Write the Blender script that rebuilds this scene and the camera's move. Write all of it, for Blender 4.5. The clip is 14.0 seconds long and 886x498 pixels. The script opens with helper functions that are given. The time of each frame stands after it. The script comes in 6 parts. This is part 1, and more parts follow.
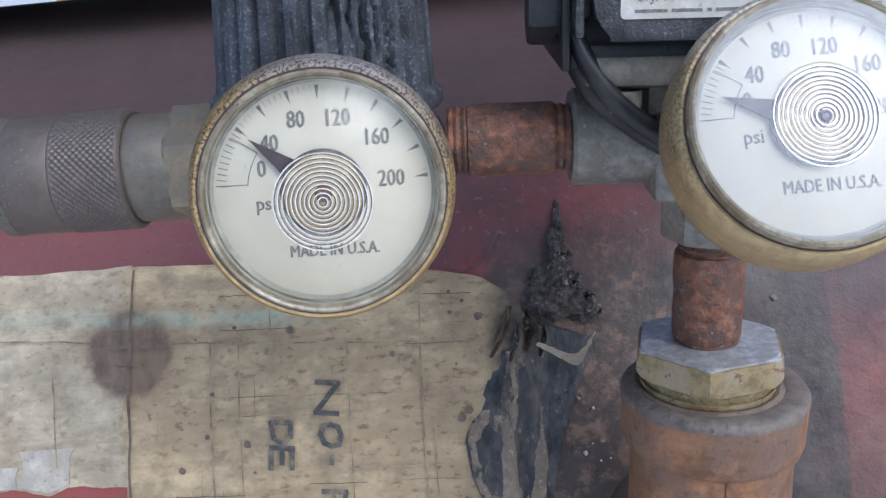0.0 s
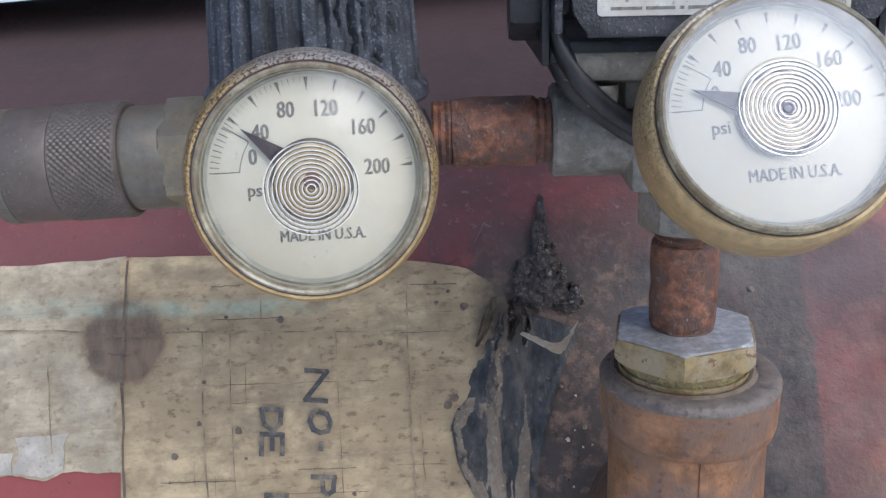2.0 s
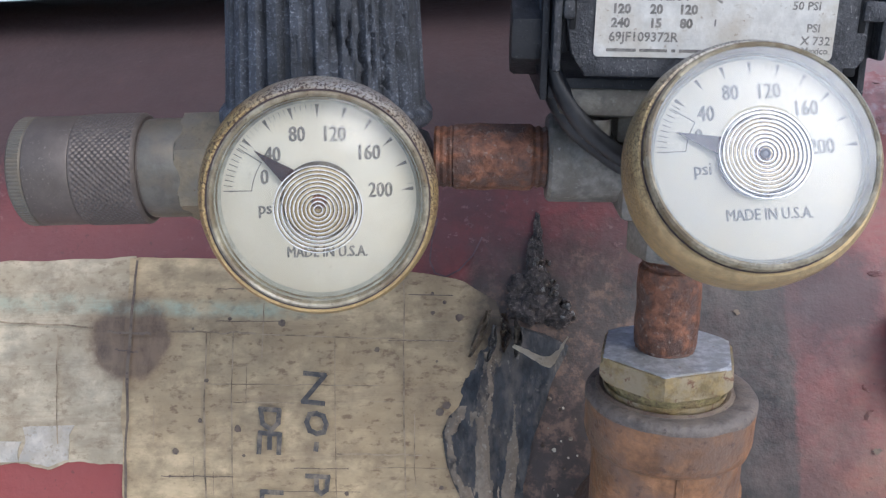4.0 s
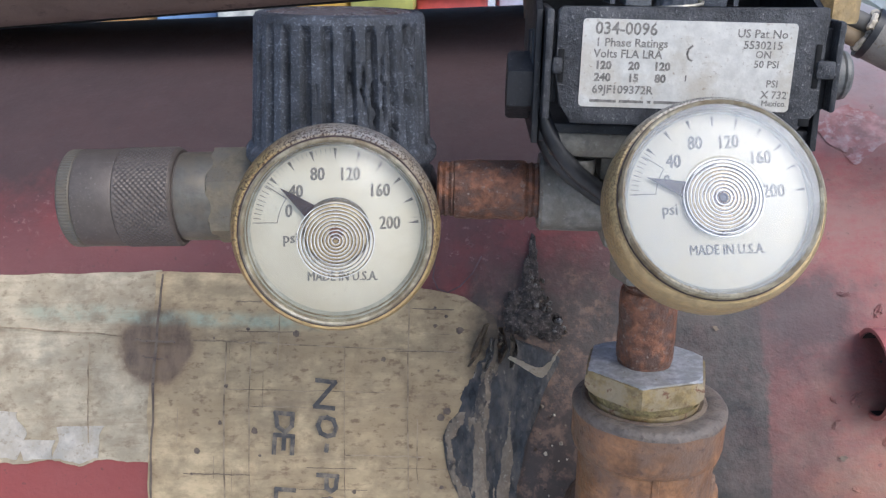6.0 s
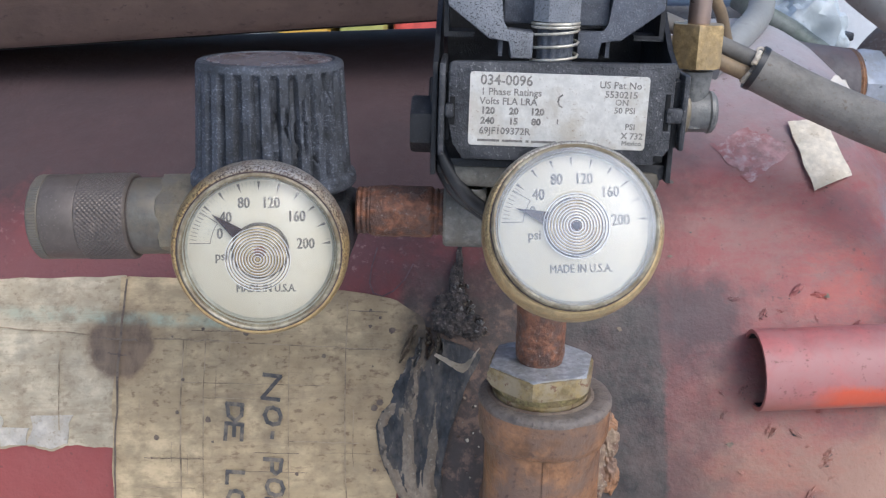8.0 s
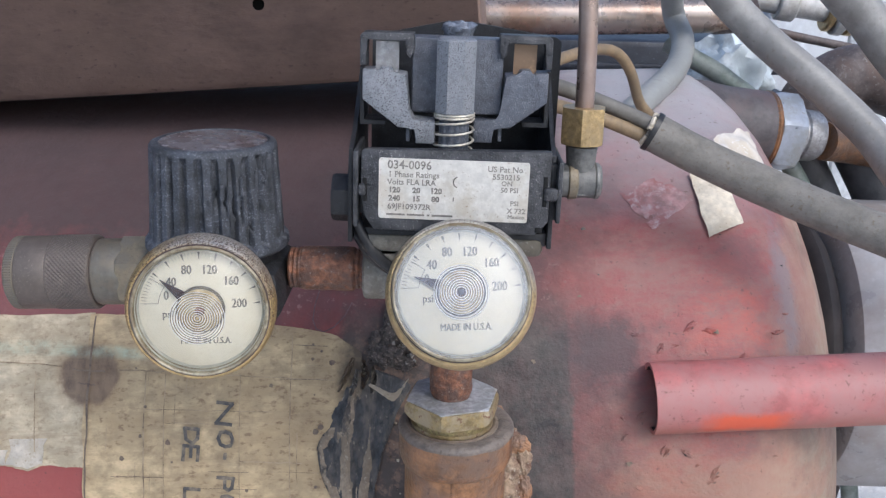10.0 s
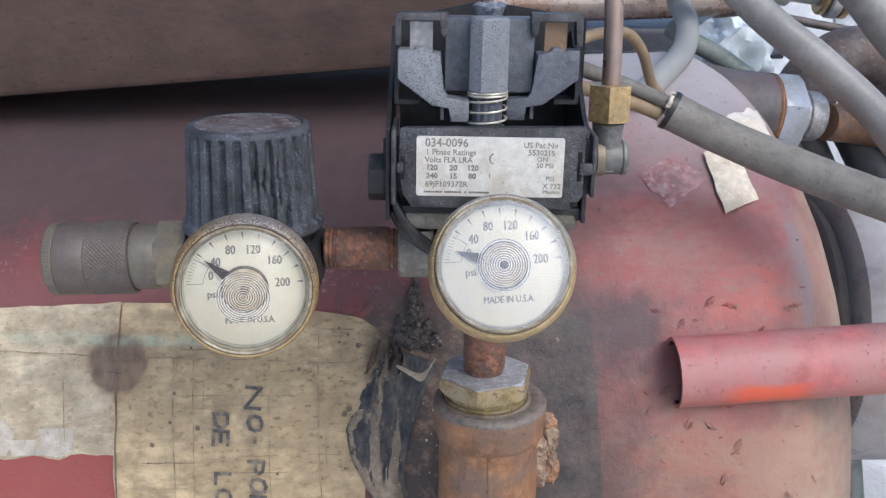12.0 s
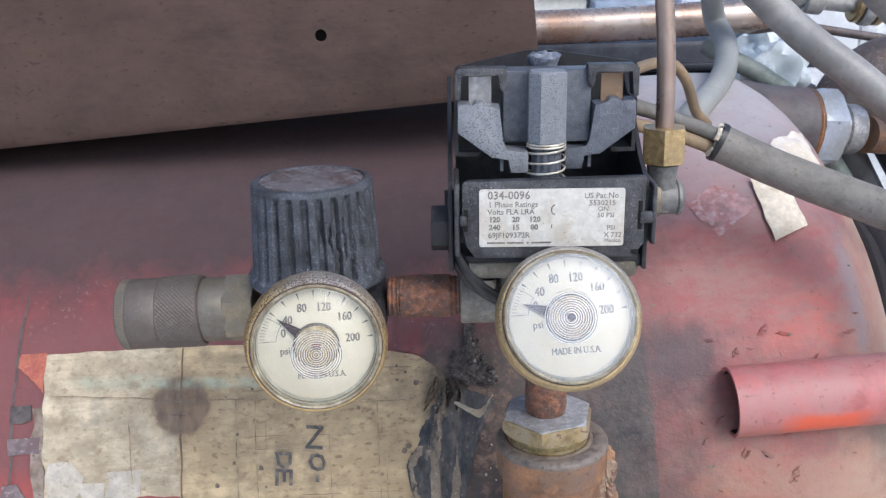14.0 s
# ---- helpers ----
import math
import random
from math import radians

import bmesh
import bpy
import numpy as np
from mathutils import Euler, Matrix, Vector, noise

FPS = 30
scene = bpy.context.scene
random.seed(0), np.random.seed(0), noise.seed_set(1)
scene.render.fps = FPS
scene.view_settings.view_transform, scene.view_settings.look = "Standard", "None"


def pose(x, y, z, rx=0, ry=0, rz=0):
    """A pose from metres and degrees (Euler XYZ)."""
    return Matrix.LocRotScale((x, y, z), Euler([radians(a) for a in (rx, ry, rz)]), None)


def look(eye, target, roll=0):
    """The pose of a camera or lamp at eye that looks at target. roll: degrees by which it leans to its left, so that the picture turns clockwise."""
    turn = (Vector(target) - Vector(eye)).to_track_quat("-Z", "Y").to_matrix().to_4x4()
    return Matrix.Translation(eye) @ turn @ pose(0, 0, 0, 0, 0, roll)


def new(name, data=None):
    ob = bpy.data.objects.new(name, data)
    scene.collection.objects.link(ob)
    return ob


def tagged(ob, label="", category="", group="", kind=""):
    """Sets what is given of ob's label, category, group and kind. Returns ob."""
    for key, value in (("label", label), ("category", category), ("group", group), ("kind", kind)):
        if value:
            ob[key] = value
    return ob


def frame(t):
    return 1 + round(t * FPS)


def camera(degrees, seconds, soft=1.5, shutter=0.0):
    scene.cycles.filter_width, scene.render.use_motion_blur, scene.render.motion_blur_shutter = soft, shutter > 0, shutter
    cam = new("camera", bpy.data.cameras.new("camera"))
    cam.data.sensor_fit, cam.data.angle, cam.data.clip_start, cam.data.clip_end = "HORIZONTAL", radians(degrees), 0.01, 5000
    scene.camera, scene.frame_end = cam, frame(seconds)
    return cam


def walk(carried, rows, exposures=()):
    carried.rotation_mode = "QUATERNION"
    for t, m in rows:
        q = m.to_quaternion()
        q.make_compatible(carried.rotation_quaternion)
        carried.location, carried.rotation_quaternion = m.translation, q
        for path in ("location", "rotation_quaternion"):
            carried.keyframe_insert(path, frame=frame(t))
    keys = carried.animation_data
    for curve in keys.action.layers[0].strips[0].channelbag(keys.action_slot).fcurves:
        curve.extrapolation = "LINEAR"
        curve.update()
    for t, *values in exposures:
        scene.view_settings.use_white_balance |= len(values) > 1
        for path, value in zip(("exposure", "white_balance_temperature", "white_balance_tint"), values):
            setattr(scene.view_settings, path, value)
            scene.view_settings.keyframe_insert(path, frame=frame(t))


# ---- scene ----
cam = camera(50.0, 14.0, soft=1.3)
PATH = [
    (0, (0.00828, -0.02396, 0.51131), (-0.02617, 0.92719, 0.20452), -2.44),
    (0.5, (0.00745, -0.02863, 0.51462), (-0.02386, 0.92388, 0.21172), -2.33),
    (1, (0.00856, -0.03009, 0.51648), (-0.02542, 0.92120, 0.21006), -2.23),
    (1.5, (0.00760, -0.03024, 0.51371), (-0.02351, 0.92094, 0.20662), -2.29),
    (2, (0.00989, -0.03107, 0.51101), (-0.01646, 0.92048, 0.20466), -2.08),
    (2.5, (0.00914, -0.03285, 0.51407), (-0.01778, 0.91847, 0.20705), -1.74),
    (3, (0.00997, -0.03303, 0.51518), (-0.01627, 0.91779, 0.20655), -1.02),
    (5.5, (0.01170, -0.05690, 0.52527), (-0.02115, 0.89636, 0.22493), 0.84),
    (6, (0.01222, -0.06022, 0.52851), (-0.02037, 0.89271, 0.22707), 0.70),
    (6.5, (0.01120, -0.06271, 0.53306), (-0.02146, 0.89082, 0.23353), 0.70),
    (7, (0.01267, -0.07248, 0.54268), (-0.02137, 0.88063, 0.24198), 0.75),
    (7.5, (0.01765, -0.08118, 0.54566), (-0.01030, 0.87090, 0.24110), 0.84),
    (8, (0.03220, -0.09128, 0.54482), (0.01105, 0.85953, 0.23575), 1.10),
    (8.5, (0.05934, -0.10464, 0.55490), (0.04403, 0.84537, 0.24306), 1.26),
    (8.7, (0.05550, -0.10647, 0.56069), (0.04050, 0.84368, 0.24924), 1.30),
    (10.8, (0.05334, -0.13236, 0.57441), (0.05927, 0.81868, 0.26540), 1.08),
    (11, (0.05693, -0.13091, 0.57397), (0.07015, 0.82006, 0.26497), 0.76),
    (11.5, (0.04618, -0.13091, 0.57321), (0.05797, 0.81964, 0.26286), 0.41),
    (12, (0.03787, -0.13163, 0.56930), (0.04746, 0.81824, 0.25679), 0.43),
    (12.5, (0.03383, -0.12891, 0.56909), (0.04143, 0.82118, 0.25721), 0.27),
    (13, (0.03073, -0.12521, 0.57439), (0.03793, 0.82594, 0.26574), 0.35),
    (13.5, (0.02630, -0.12148, 0.57390), (0.02084, 0.83015, 0.26672), 0.16),
    (14, (0.02624, -0.13197, 0.58545), (0.01089, 0.81771, 0.27259), -1.68),
]
walk(cam, [(t, look(eye, target, roll)) for t, eye, target, roll in PATH], [(0.0, 0.37, 5440, 10), (1.0, 0.34, 5560, 10), (3.0, 0.31, 5640, 10), (6.5, 0.38, 5780, 10), (8.5, 0.40, 5810, 10), (11.0, 0.46, 5950, 10), (12.5, 0.48, 5950, 10), (14.0, 0.61, 5930, 10)])
# a small phone lens: a little soft away from the gauges
cam.data.dof.use_dof = True
cam.data.dof.focus_distance = 0.245
cam.data.dof.aperture_fstop = 130.0

# ---- light: open shade under a bright hazy sky ----
world = bpy.data.worlds.new("sky")
scene.world = world
world.use_nodes = True
wn = world.node_tree
sky = wn.nodes.new("ShaderNodeTexSky")
sky.sky_type = 'NISHITA'
sky.sun_disc = False
sky.sun_elevation = radians(46)
sky.sun_rotation = radians(141)
sky.air_density, sky.dust_density, sky.ozone_density = 1.0, 3.0, 1.0
wn.links.new(sky.outputs[0], wn.nodes["Background"].inputs[0])
wn.nodes["Background"].inputs[1].default_value = 0.15
sun = bpy.data.lights.new("sun", 'SUN')
sun.energy, sun.angle, sun.color = 0.85, radians(36), (1.0, 0.985, 0.96)
sun_ob = new("sun", sun)
sun_ob.matrix_world = look((1.31, -1.42, 2.54), (0, 0.2, 0.4))


# ---- materials ----
def ramp(nt, fac, stops):
    r = nt.nodes.new("ShaderNodeValToRGB")
    while len(r.color_ramp.elements) < len(stops):
        r.color_ramp.elements.new(0.5)
    for e, (p, c) in zip(r.color_ramp.elements, stops):
        e.position = p
        e.color = (*c, 1) if len(c) == 3 else c
    nt.links.new(fac, r.inputs[0])
    return r.outputs[0]


def noise_out(nt, scale, detail=4, rough=0.6, stretch=None, shift=0.0):
    tc = nt.nodes.new("ShaderNodeTexCoord")
    n = nt.nodes.new("ShaderNodeTexNoise")
    n.inputs["Scale"].default_value, n.inputs["Detail"].default_value, n.inputs["Roughness"].default_value = scale, detail, rough
    m = nt.nodes.new("ShaderNodeMapping")
    m.inputs["Scale"].default_value = stretch or (1, 1, 1)
    m.inputs["Location"].default_value = (shift, shift * 0.7, -shift)
    nt.links.new(tc.outputs["Object"], m.inputs[0])
    nt.links.new(m.outputs[0], n.inputs["Vector"])
    return n.outputs[0]


def mix(nt, fac, a, b):
    m = nt.nodes.new("ShaderNodeMix")
    m.data_type = 'RGBA'
    for sock, v in ((m.inputs[0], fac), (m.inputs[6], a), (m.inputs[7], b)):
        if isinstance(v, (tuple, list)):
            sock.default_value = (*v, 1)
        elif isinstance(v, (int, float)):
            sock.default_value = v
        else:
            nt.links.new(v, sock)
    return m.outputs[2]


def math_node(nt, op, a, b=0.0, clamp=False):
    m = nt.nodes.new("ShaderNodeMath")
    m.operation, m.use_clamp = op, clamp
    for sock, v in ((m.inputs[0], a), (m.inputs[1], b)):
        if isinstance(v, (int, float)):
            sock.default_value = v
        else:
            nt.links.new(v, sock)
    return m.outputs[0]


def mat(name, base, patch=None, speck=None, big=60, fine=900, cover=(0.44, 0.60), dots=(0.57, 0.63), rough=0.6, metal=0.0,
        bump=0.3, depth=0.0005, stretch=None, rough_var=0.2, shift=0.0, vary=0.35):
    """Two scales of colour: large patches, fine specks; grain in the relief and the gloss."""
    m = bpy.data.materials.new(name)
    m.use_nodes = True
    nt = m.node_tree
    b = nt.nodes["Principled BSDF"]
    large = noise_out(nt, big, 6, 0.65, stretch, shift)
    small = noise_out(nt, fine, 4, 0.65, stretch, shift + 3)
    mid = noise_out(nt, (big * fine) ** 0.5, 4, 0.65, stretch, shift + 7)
    col = mix(nt, ramp(nt, mid, [(0.36, (0, 0, 0)), (0.64, (1, 1, 1))]), tuple((1 - vary) * c for c in base), tuple(min(1, (1 + 0.8 * vary) * c) for c in base))
    if patch:
        col = mix(nt, ramp(nt, large, [(cover[0], (0, 0, 0)), (cover[1], (1, 1, 1))]), col, patch)
    if speck:
        some = math_node(nt, 'MULTIPLY', ramp(nt, small, [(dots[0], (0, 0, 0)), (dots[1], (1, 1, 1))]), ramp(nt, large, [(0.40, (0.25, 0.25, 0.25)), (0.58, (1, 1, 1))]))
        col = mix(nt, some, col, speck)
    nt.links.new(col, b.inputs["Base Color"])
    nt.links.new(math_node(nt, 'ADD', math_node(nt, 'MULTIPLY', mid, 2 * rough_var), rough - rough_var, True), b.inputs["Roughness"])
    b.inputs["Metallic"].default_value = metal
    bp = nt.nodes.new("ShaderNodeBump")
    bp.inputs["Strength"].default_value, bp.inputs["Distance"].default_value = bump, depth
    nt.links.new(math_node(nt, 'ADD', math_node(nt, 'MULTIPLY', small, 0.6), mid), bp.inputs["Height"])
    nt.links.new(bp.outputs[0], b.inputs["Normal"])
    return m


RUST = mat("rusted_pipe", (0.225, 0.098, 0.054), (0.125, 0.074, 0.056), (0.33, 0.27, 0.23), 240, 700, (0.43, 0.59), (0.60, 0.67), 0.46, 0.2, 1.0, 0.0008, vary=0.5)
RUST_BROWN = mat("rust_brown", (0.285, 0.142, 0.066), (0.190, 0.120, 0.082), (0.095, 0.054, 0.038), 75, 420, (0.43, 0.61), (0.58, 0.68), 0.40, 0.2, 0.9, 0.0008, vary=0.45)
BRASS_DIRTY = mat("dirty_brass", (0.300, 0.222, 0.100), (0.35, 0.285, 0.180), (0.165, 0.075, 0.042), 150, 420, (0.46, 0.60), (0.57, 0.65), 0.5, 0.25, 0.9, 0.0007)
BRASS = mat("brass", (0.46, 0.33, 0.16), (0.36, 0.27, 0.15), (0.24, 0.17, 0.09), 160, 1500, (0.46, 0.62), (0.60, 0.68), 0.42, 0.6, 0.3)
BRASS_DULL = mat("dull_brass", (0.235, 0.195, 0.130), (0.20, 0.175, 0.135), (0.15, 0.11, 0.07), 120, 1400, (0.44, 0.6), (0.60, 0.66), 0.45, 0.4, 0.3, vary=0.2)
ZINC = mat("grey_zinc", (0.26, 0.245, 0.21), (0.20, 0.18, 0.145), (0.34, 0.32, 0.29), 150, 1100, (0.44, 0.6), (0.60, 0.68), 0.55, 0.35, 0.4)
STEEL = mat("steel_sleeve", (0.145, 0.120, 0.102), (0.115, 0.095, 0.080), (0.21, 0.18, 0.155), 90, 1500, (0.42, 0.62), (0.60, 0.66), 0.48, 0.4, 0.2, vary=0.15)
DIAL = mat("cream_dial", (0.71, 0.665, 0.545), (0.66, 0.60, 0.465), (0.34, 0.28, 0.19), 60, 900, (0.42, 0.66), (0.69, 0.72), 0.5, 0.0, 0.03, vary=0.05)
INK = mat("dial_ink", (0.19, 0.175, 0.155), None, (0.42, 0.39, 0.32), 300, 3000, (0.4, 0.6), (0.54, 0.63), 0.6, 0.0, 0.0)
INK_FAINT = mat("worn_dial_ink", (0.44, 0.41, 0.34), (0.60, 0.56, 0.46), None, 300, 3000, (0.44, 0.56), rough=0.6, bump=0.0)
POINTER = mat("brown_pointer", (0.05, 0.03, 0.03), None, None, 300, 3000, rough=0.5, bump=0.0)
HUB = mat("pointer_hub", (0.13, 0.115, 0.095), None, None, 300, 3000, rough=0.6, bump=0.0)
RUBBER = mat("weathered_knob", (0.036, 0.039, 0.045), (0.070, 0.077, 0.092), (0.20, 0.215, 0.25), 110, 1900, (0.42, 0.60), (0.55, 0.64), 0.6, 0.0, 0.9, 0.0006)
PLASTIC = mat("black_plastic", (0.012, 0.0125, 0.014), (0.026, 0.027, 0.030), (0.16, 0.16, 0.16), 110, 2000, (0.48, 0.62), (0.64, 0.68), 0.5, 0.0, 0.6, 0.0004)
PLASTIC_GREY = mat("dusty_grey_plastic", (0.082, 0.090, 0.110), (0.120, 0.130, 0.152), (0.26, 0.27, 0.30), 70, 2600, (0.38, 0.66), (0.58, 0.66), 0.42, 0.0, 0.9, 0.0004, vary=0.35)
PLASTIC_PALE = mat("pale_speckled_plastic", (0.200, 0.210, 0.230), (0.245, 0.255, 0.272), (0.020, 0.020, 0.022), 80, 2600, (0.38, 0.64), (0.555, 0.605), 0.42, 0.0, 0.9, 0.0004, vary=0.25)
PLATE = mat("dusty_black_plate", (0.030, 0.031, 0.034), (0.078, 0.079, 0.083), (0.27, 0.265, 0.26), 110, 1800, (0.44, 0.62), (0.61, 0.67), 0.38, 0.1, 0.9, 0.0006)
LABEL = mat("worn_label", (0.61, 0.59, 0.535), (0.50, 0.455, 0.375), (0.33, 0.27, 0.205), 90, 1000, (0.50, 0.66), (0.61, 0.68), 0.38, 0.0, 0.25, vary=0.12)
SPRING = mat("steel_spring", (0.62, 0.59, 0.50), (0.48, 0.44, 0.36), None, 300, 2000, rough=0.4, metal=0.4, bump=0.1)
GREY_METAL = mat("grey_tab", (0.40, 0.40, 0.41), (0.30, 0.29, 0.28), None, 150, 1500, rough=0.42, metal=0.5, bump=0.15)
TAN_METAL = mat("tan_tab", (0.30, 0.20, 0.12), (0.24, 0.16, 0.10), None, 150, 1500, rough=0.55, metal=0.3, bump=0.1)
COPPER = mat("tarnished_copper", (0.37, 0.285, 0.245), (0.31, 0.225, 0.185), None, 40, 700, (0.40, 0.62), rough=0.32, metal=0.6, bump=0.15, vary=0.15)
CABLE = mat("black_cable", (0.010, 0.0105, 0.012), (0.03, 0.03, 0.03), None, 100, 900, rough=0.4, bump=0.1)
SLEEVE = mat("grey_cable_jacket", (0.172, 0.158, 0.134), (0.222, 0.206, 0.180), (0.120, 0.090, 0.058), 45, 600, (0.40, 0.62), (0.56, 0.70), 0.65, 0.0, 0.6, 0.0006, vary=0.28)
HOSE = mat("grey_hose", (0.280, 0.272, 0.255), (0.205, 0.200, 0.188), (0.17, 0.155, 0.135), 30, 400, (0.42, 0.62), (0.58, 0.70), 0.45, 0.0, 0.4, vary=0.2)
WIRE_TAN = mat("tan_wire", (0.25, 0.175, 0.095), (0.17, 0.125, 0.075), None, 60, 900, (0.40, 0.62), rough=0.55, bump=0.1, vary=0.2)
WIRE_GREY = mat("grey_wire", (0.15, 0.14, 0.122), (0.10, 0.09, 0.075), None, 60, 900, (0.40, 0.62), rough=0.6, bump=0.1, vary=0.2)
BROWN = mat("rusty_brown_steel", (0.160, 0.104, 0.085), (0.205, 0.134, 0.104), (0.080, 0.050, 0.042), 16, 420, (0.36, 0.66), (0.58, 0.68), 0.48, 0.1, 0.7, 0.0007, (0.5, 1, 1), vary=0.24)
SHADE_BLACK = mat("shade_black", (0.006, 0.006, 0.006), None, None, 50, 500, rough=0.9, bump=0.0)
RED_TUBE = mat("red_paint_tube", (0.44, 0.135, 0.125), (0.40, 0.185, 0.170), (0.22, 0.09, 0.08), 40, 420, (0.44, 0.62), (0.60, 0.68), 0.58, 0.0, 0.3, 0.0004, vary=0.2)
RED_TUBE.node_tree.nodes["Principled BSDF"].inputs["Coat Weight"].default_value = 0.25
RED_TUBE.node_tree.nodes["Principled BSDF"].inputs["Coat Roughness"].default_value = 0.5
TAPE = mat("aged_tape", (0.525, 0.405, 0.235), (0.385, 0.285, 0.158), (0.23, 0.155, 0.088), 40, 420, (0.38, 0.64), (0.54, 0.66), 0.7, 0.0, 0.6, 0.0005, (0.7, 1.25, 1.25), vary=0.32)
TAPE_PALE = mat("pale_tape", (0.535, 0.455, 0.315), (0.40, 0.325, 0.21), (0.26, 0.195, 0.125), 42, 420, (0.40, 0.64), (0.54, 0.67), 0.7, 0.0, 0.6, 0.0005, (0.8, 1.2, 1.2), shift=2.0, vary=0.30)
PAPER = mat("white_paper_scrap", (0.67, 0.60, 0.48), (0.54, 0.455, 0.33), (0.42, 0.35, 0.25), 90, 700, (0.44, 0.64), (0.58, 0.66), 0.75, 0.0, 0.3, vary=0.18)
PINK = mat("pink_residue", (0.33, 0.185, 0.180), (0.29, 0.120, 0.115), (0.43, 0.35, 0.345), 90, 260, (0.46, 0.60), (0.48, 0.66), 0.5, 0.0, 0.05)
MARKER = mat("black_marker", (0.085, 0.078, 0.072), (0.26, 0.21, 0.15), None, 260, 1100, (0.47, 0.63), rough=0.7, bump=0.05)
LINE = mat("faded_print_line", (0.235, 0.175, 0.110), (0.42, 0.325, 0.21), None, 130, 900, (0.42, 0.58), rough=0.8, bump=0.0)
STAIN = mat("brown_stain", (0.14, 0.10, 0.075), (0.20, 0.155, 0.11), (0.09, 0.06, 0.05), 120, 700, (0.4, 0.6), rough=0.75, bump=0.2)
CHAR = mat("charred_tape", (0.020, 0.020, 0.022), (0.075, 0.062, 0.052), (0.28, 0.25, 0.21), 140, 600, (0.46, 0.58), (0.57, 0.63), 0.75, 0.0, 1.0, 0.0010)
WELD = mat("rusty_weld", (0.31, 0.225, 0.150), (0.14, 0.078, 0.050), (0.52, 0.47, 0.39), 150, 500, (0.46, 0.58), (0.58, 0.66), 0.6, 0.1, 0.9, 0.0008)
TYRE = mat("black_rubber", (0.022, 0.018, 0.018), (0.036, 0.029, 0.028), None, 40, 500, rough=0.7, bump=0.15)
MOTOR_GREY = mat("grey_motor_shell", (0.42, 0.415, 0.42), (0.33, 0.285, 0.255), (0.50, 0.50, 0.50), 14, 240, (0.44, 0.62), (0.60, 0.70), rough=0.32, bump=0.15, vary=0.15)
GRAVEL = mat("pale_gravel", (0.74, 0.73, 0.71), (0.58, 0.57, 0.55), (0.30, 0.29, 0.28), 6, 60, (0.4, 0.65), (0.62, 0.72), 0.85, 0.0, 0.8, 0.01)
FOIL = mat("clear_plastic_bag", (0.62, 0.68, 0.71), (0.50, 0.56, 0.58), None, 30, 200, rough=0.32, bump=0.25, depth=0.001)


def glass(name, gloss=0.5, dust_sheen=0.06, rough=0.05, film_tone=(0.75, 0.76, 0.78)):
    """Clear plastic pane: see-through, with a Fresnel sheen and a diffuse film for dust and painted glare."""
    m = bpy.data.materials.new(name)
    m.use_nodes = True
    nt = m.node_tree
    nt.nodes.remove(nt.nodes["Principled BSDF"])
    out = nt.nodes["Material Output"]
    tr, gl, di = (nt.nodes.new("ShaderNodeBsdf" + k) for k in ("Transparent", "Glossy", "Diffuse"))
    tr.inputs[0].default_value = (0.97, 0.97, 0.94, 1)
    di.inputs[0].default_value = (*film_tone, 1)
    gl.inputs["Roughness"].default_value = rough
    gl.inputs[0].default_value = (0.93, 0.96, 1.0, 1)
    fr = nt.nodes.new("ShaderNodeFresnel")
    fr.inputs[0].default_value = 1.49
    mixes = [nt.nodes.new("ShaderNodeMixShader") for _ in range(2)]
    film = noise_out(nt, 160, 4, 0.65)
    nt.links.new(math_node(nt, 'MULTIPLY', film, 2 * dust_sheen), mixes[0].inputs[0])
    nt.links.new(tr.outputs[0], mixes[0].inputs[1])
    nt.links.new(di.outputs[0], mixes[0].inputs[2])
    nt.links.new(math_node(nt, 'MULTIPLY', fr.outputs[0], gloss, True), mixes[1].inputs[0])
    nt.links.new(mixes[0].outputs[0], mixes[1].inputs[1])
    nt.links.new(gl.outputs[0], mixes[1].inputs[2])
    nt.links.new(mixes[1].outputs[0], out.inputs[0])
    return m


GLASS = glass("gauge_glass", 0.6, 0.03, 0.12)
# the bluish film paints pale sky glare over this lens
GLASS_HAZY = glass("hazy_gauge_glass", 2.3, 0.12, 0.42, (0.70, 0.76, 0.84))
# white and dark films that paint the glints and shade of the rings
RIDGE_GLINT = glass("ring_ridge_glint", 4.0, 0.9, 0.15, (0.86, 0.85, 0.82))
GROOVE_SHADE_PALE = glass("pale_groove_shade", 1.0, 0.70, 0.2, (0.21, 0.22, 0.25))
GROOVE_SHADE = glass("ring_groove_shade", 1.0, 0.85, 0.2, (0.16, 0.115, 0.06))


def axes_of(nt):
    tc = nt.nodes.new("ShaderNodeTexCoord")
    sep = nt.nodes.new("ShaderNodeSeparateXYZ")
    nt.links.new(tc.outputs["Object"], sep.inputs[0])
    return tc.outputs["Object"], sep.outputs


def wander(nt, scale, amount, shift=0.0):
    return math_node(nt, 'MULTIPLY', math_node(nt, 'SUBTRACT', noise_out(nt, scale, 5, 0.7, None, shift), 0.5), amount)


def slope(nt, v, start, width):
    """0 before start, 1 past start + width."""
    return math_node(nt, 'DIVIDE', math_node(nt, 'SUBTRACT', v, start), width, True)


def band(nt, v, lo, hi, soft):
    return math_node(nt, 'MULTIPLY', slope(nt, v, lo, soft), math_node(nt, 'DIVIDE', math_node(nt, 'SUBTRACT', hi, v), soft, True))


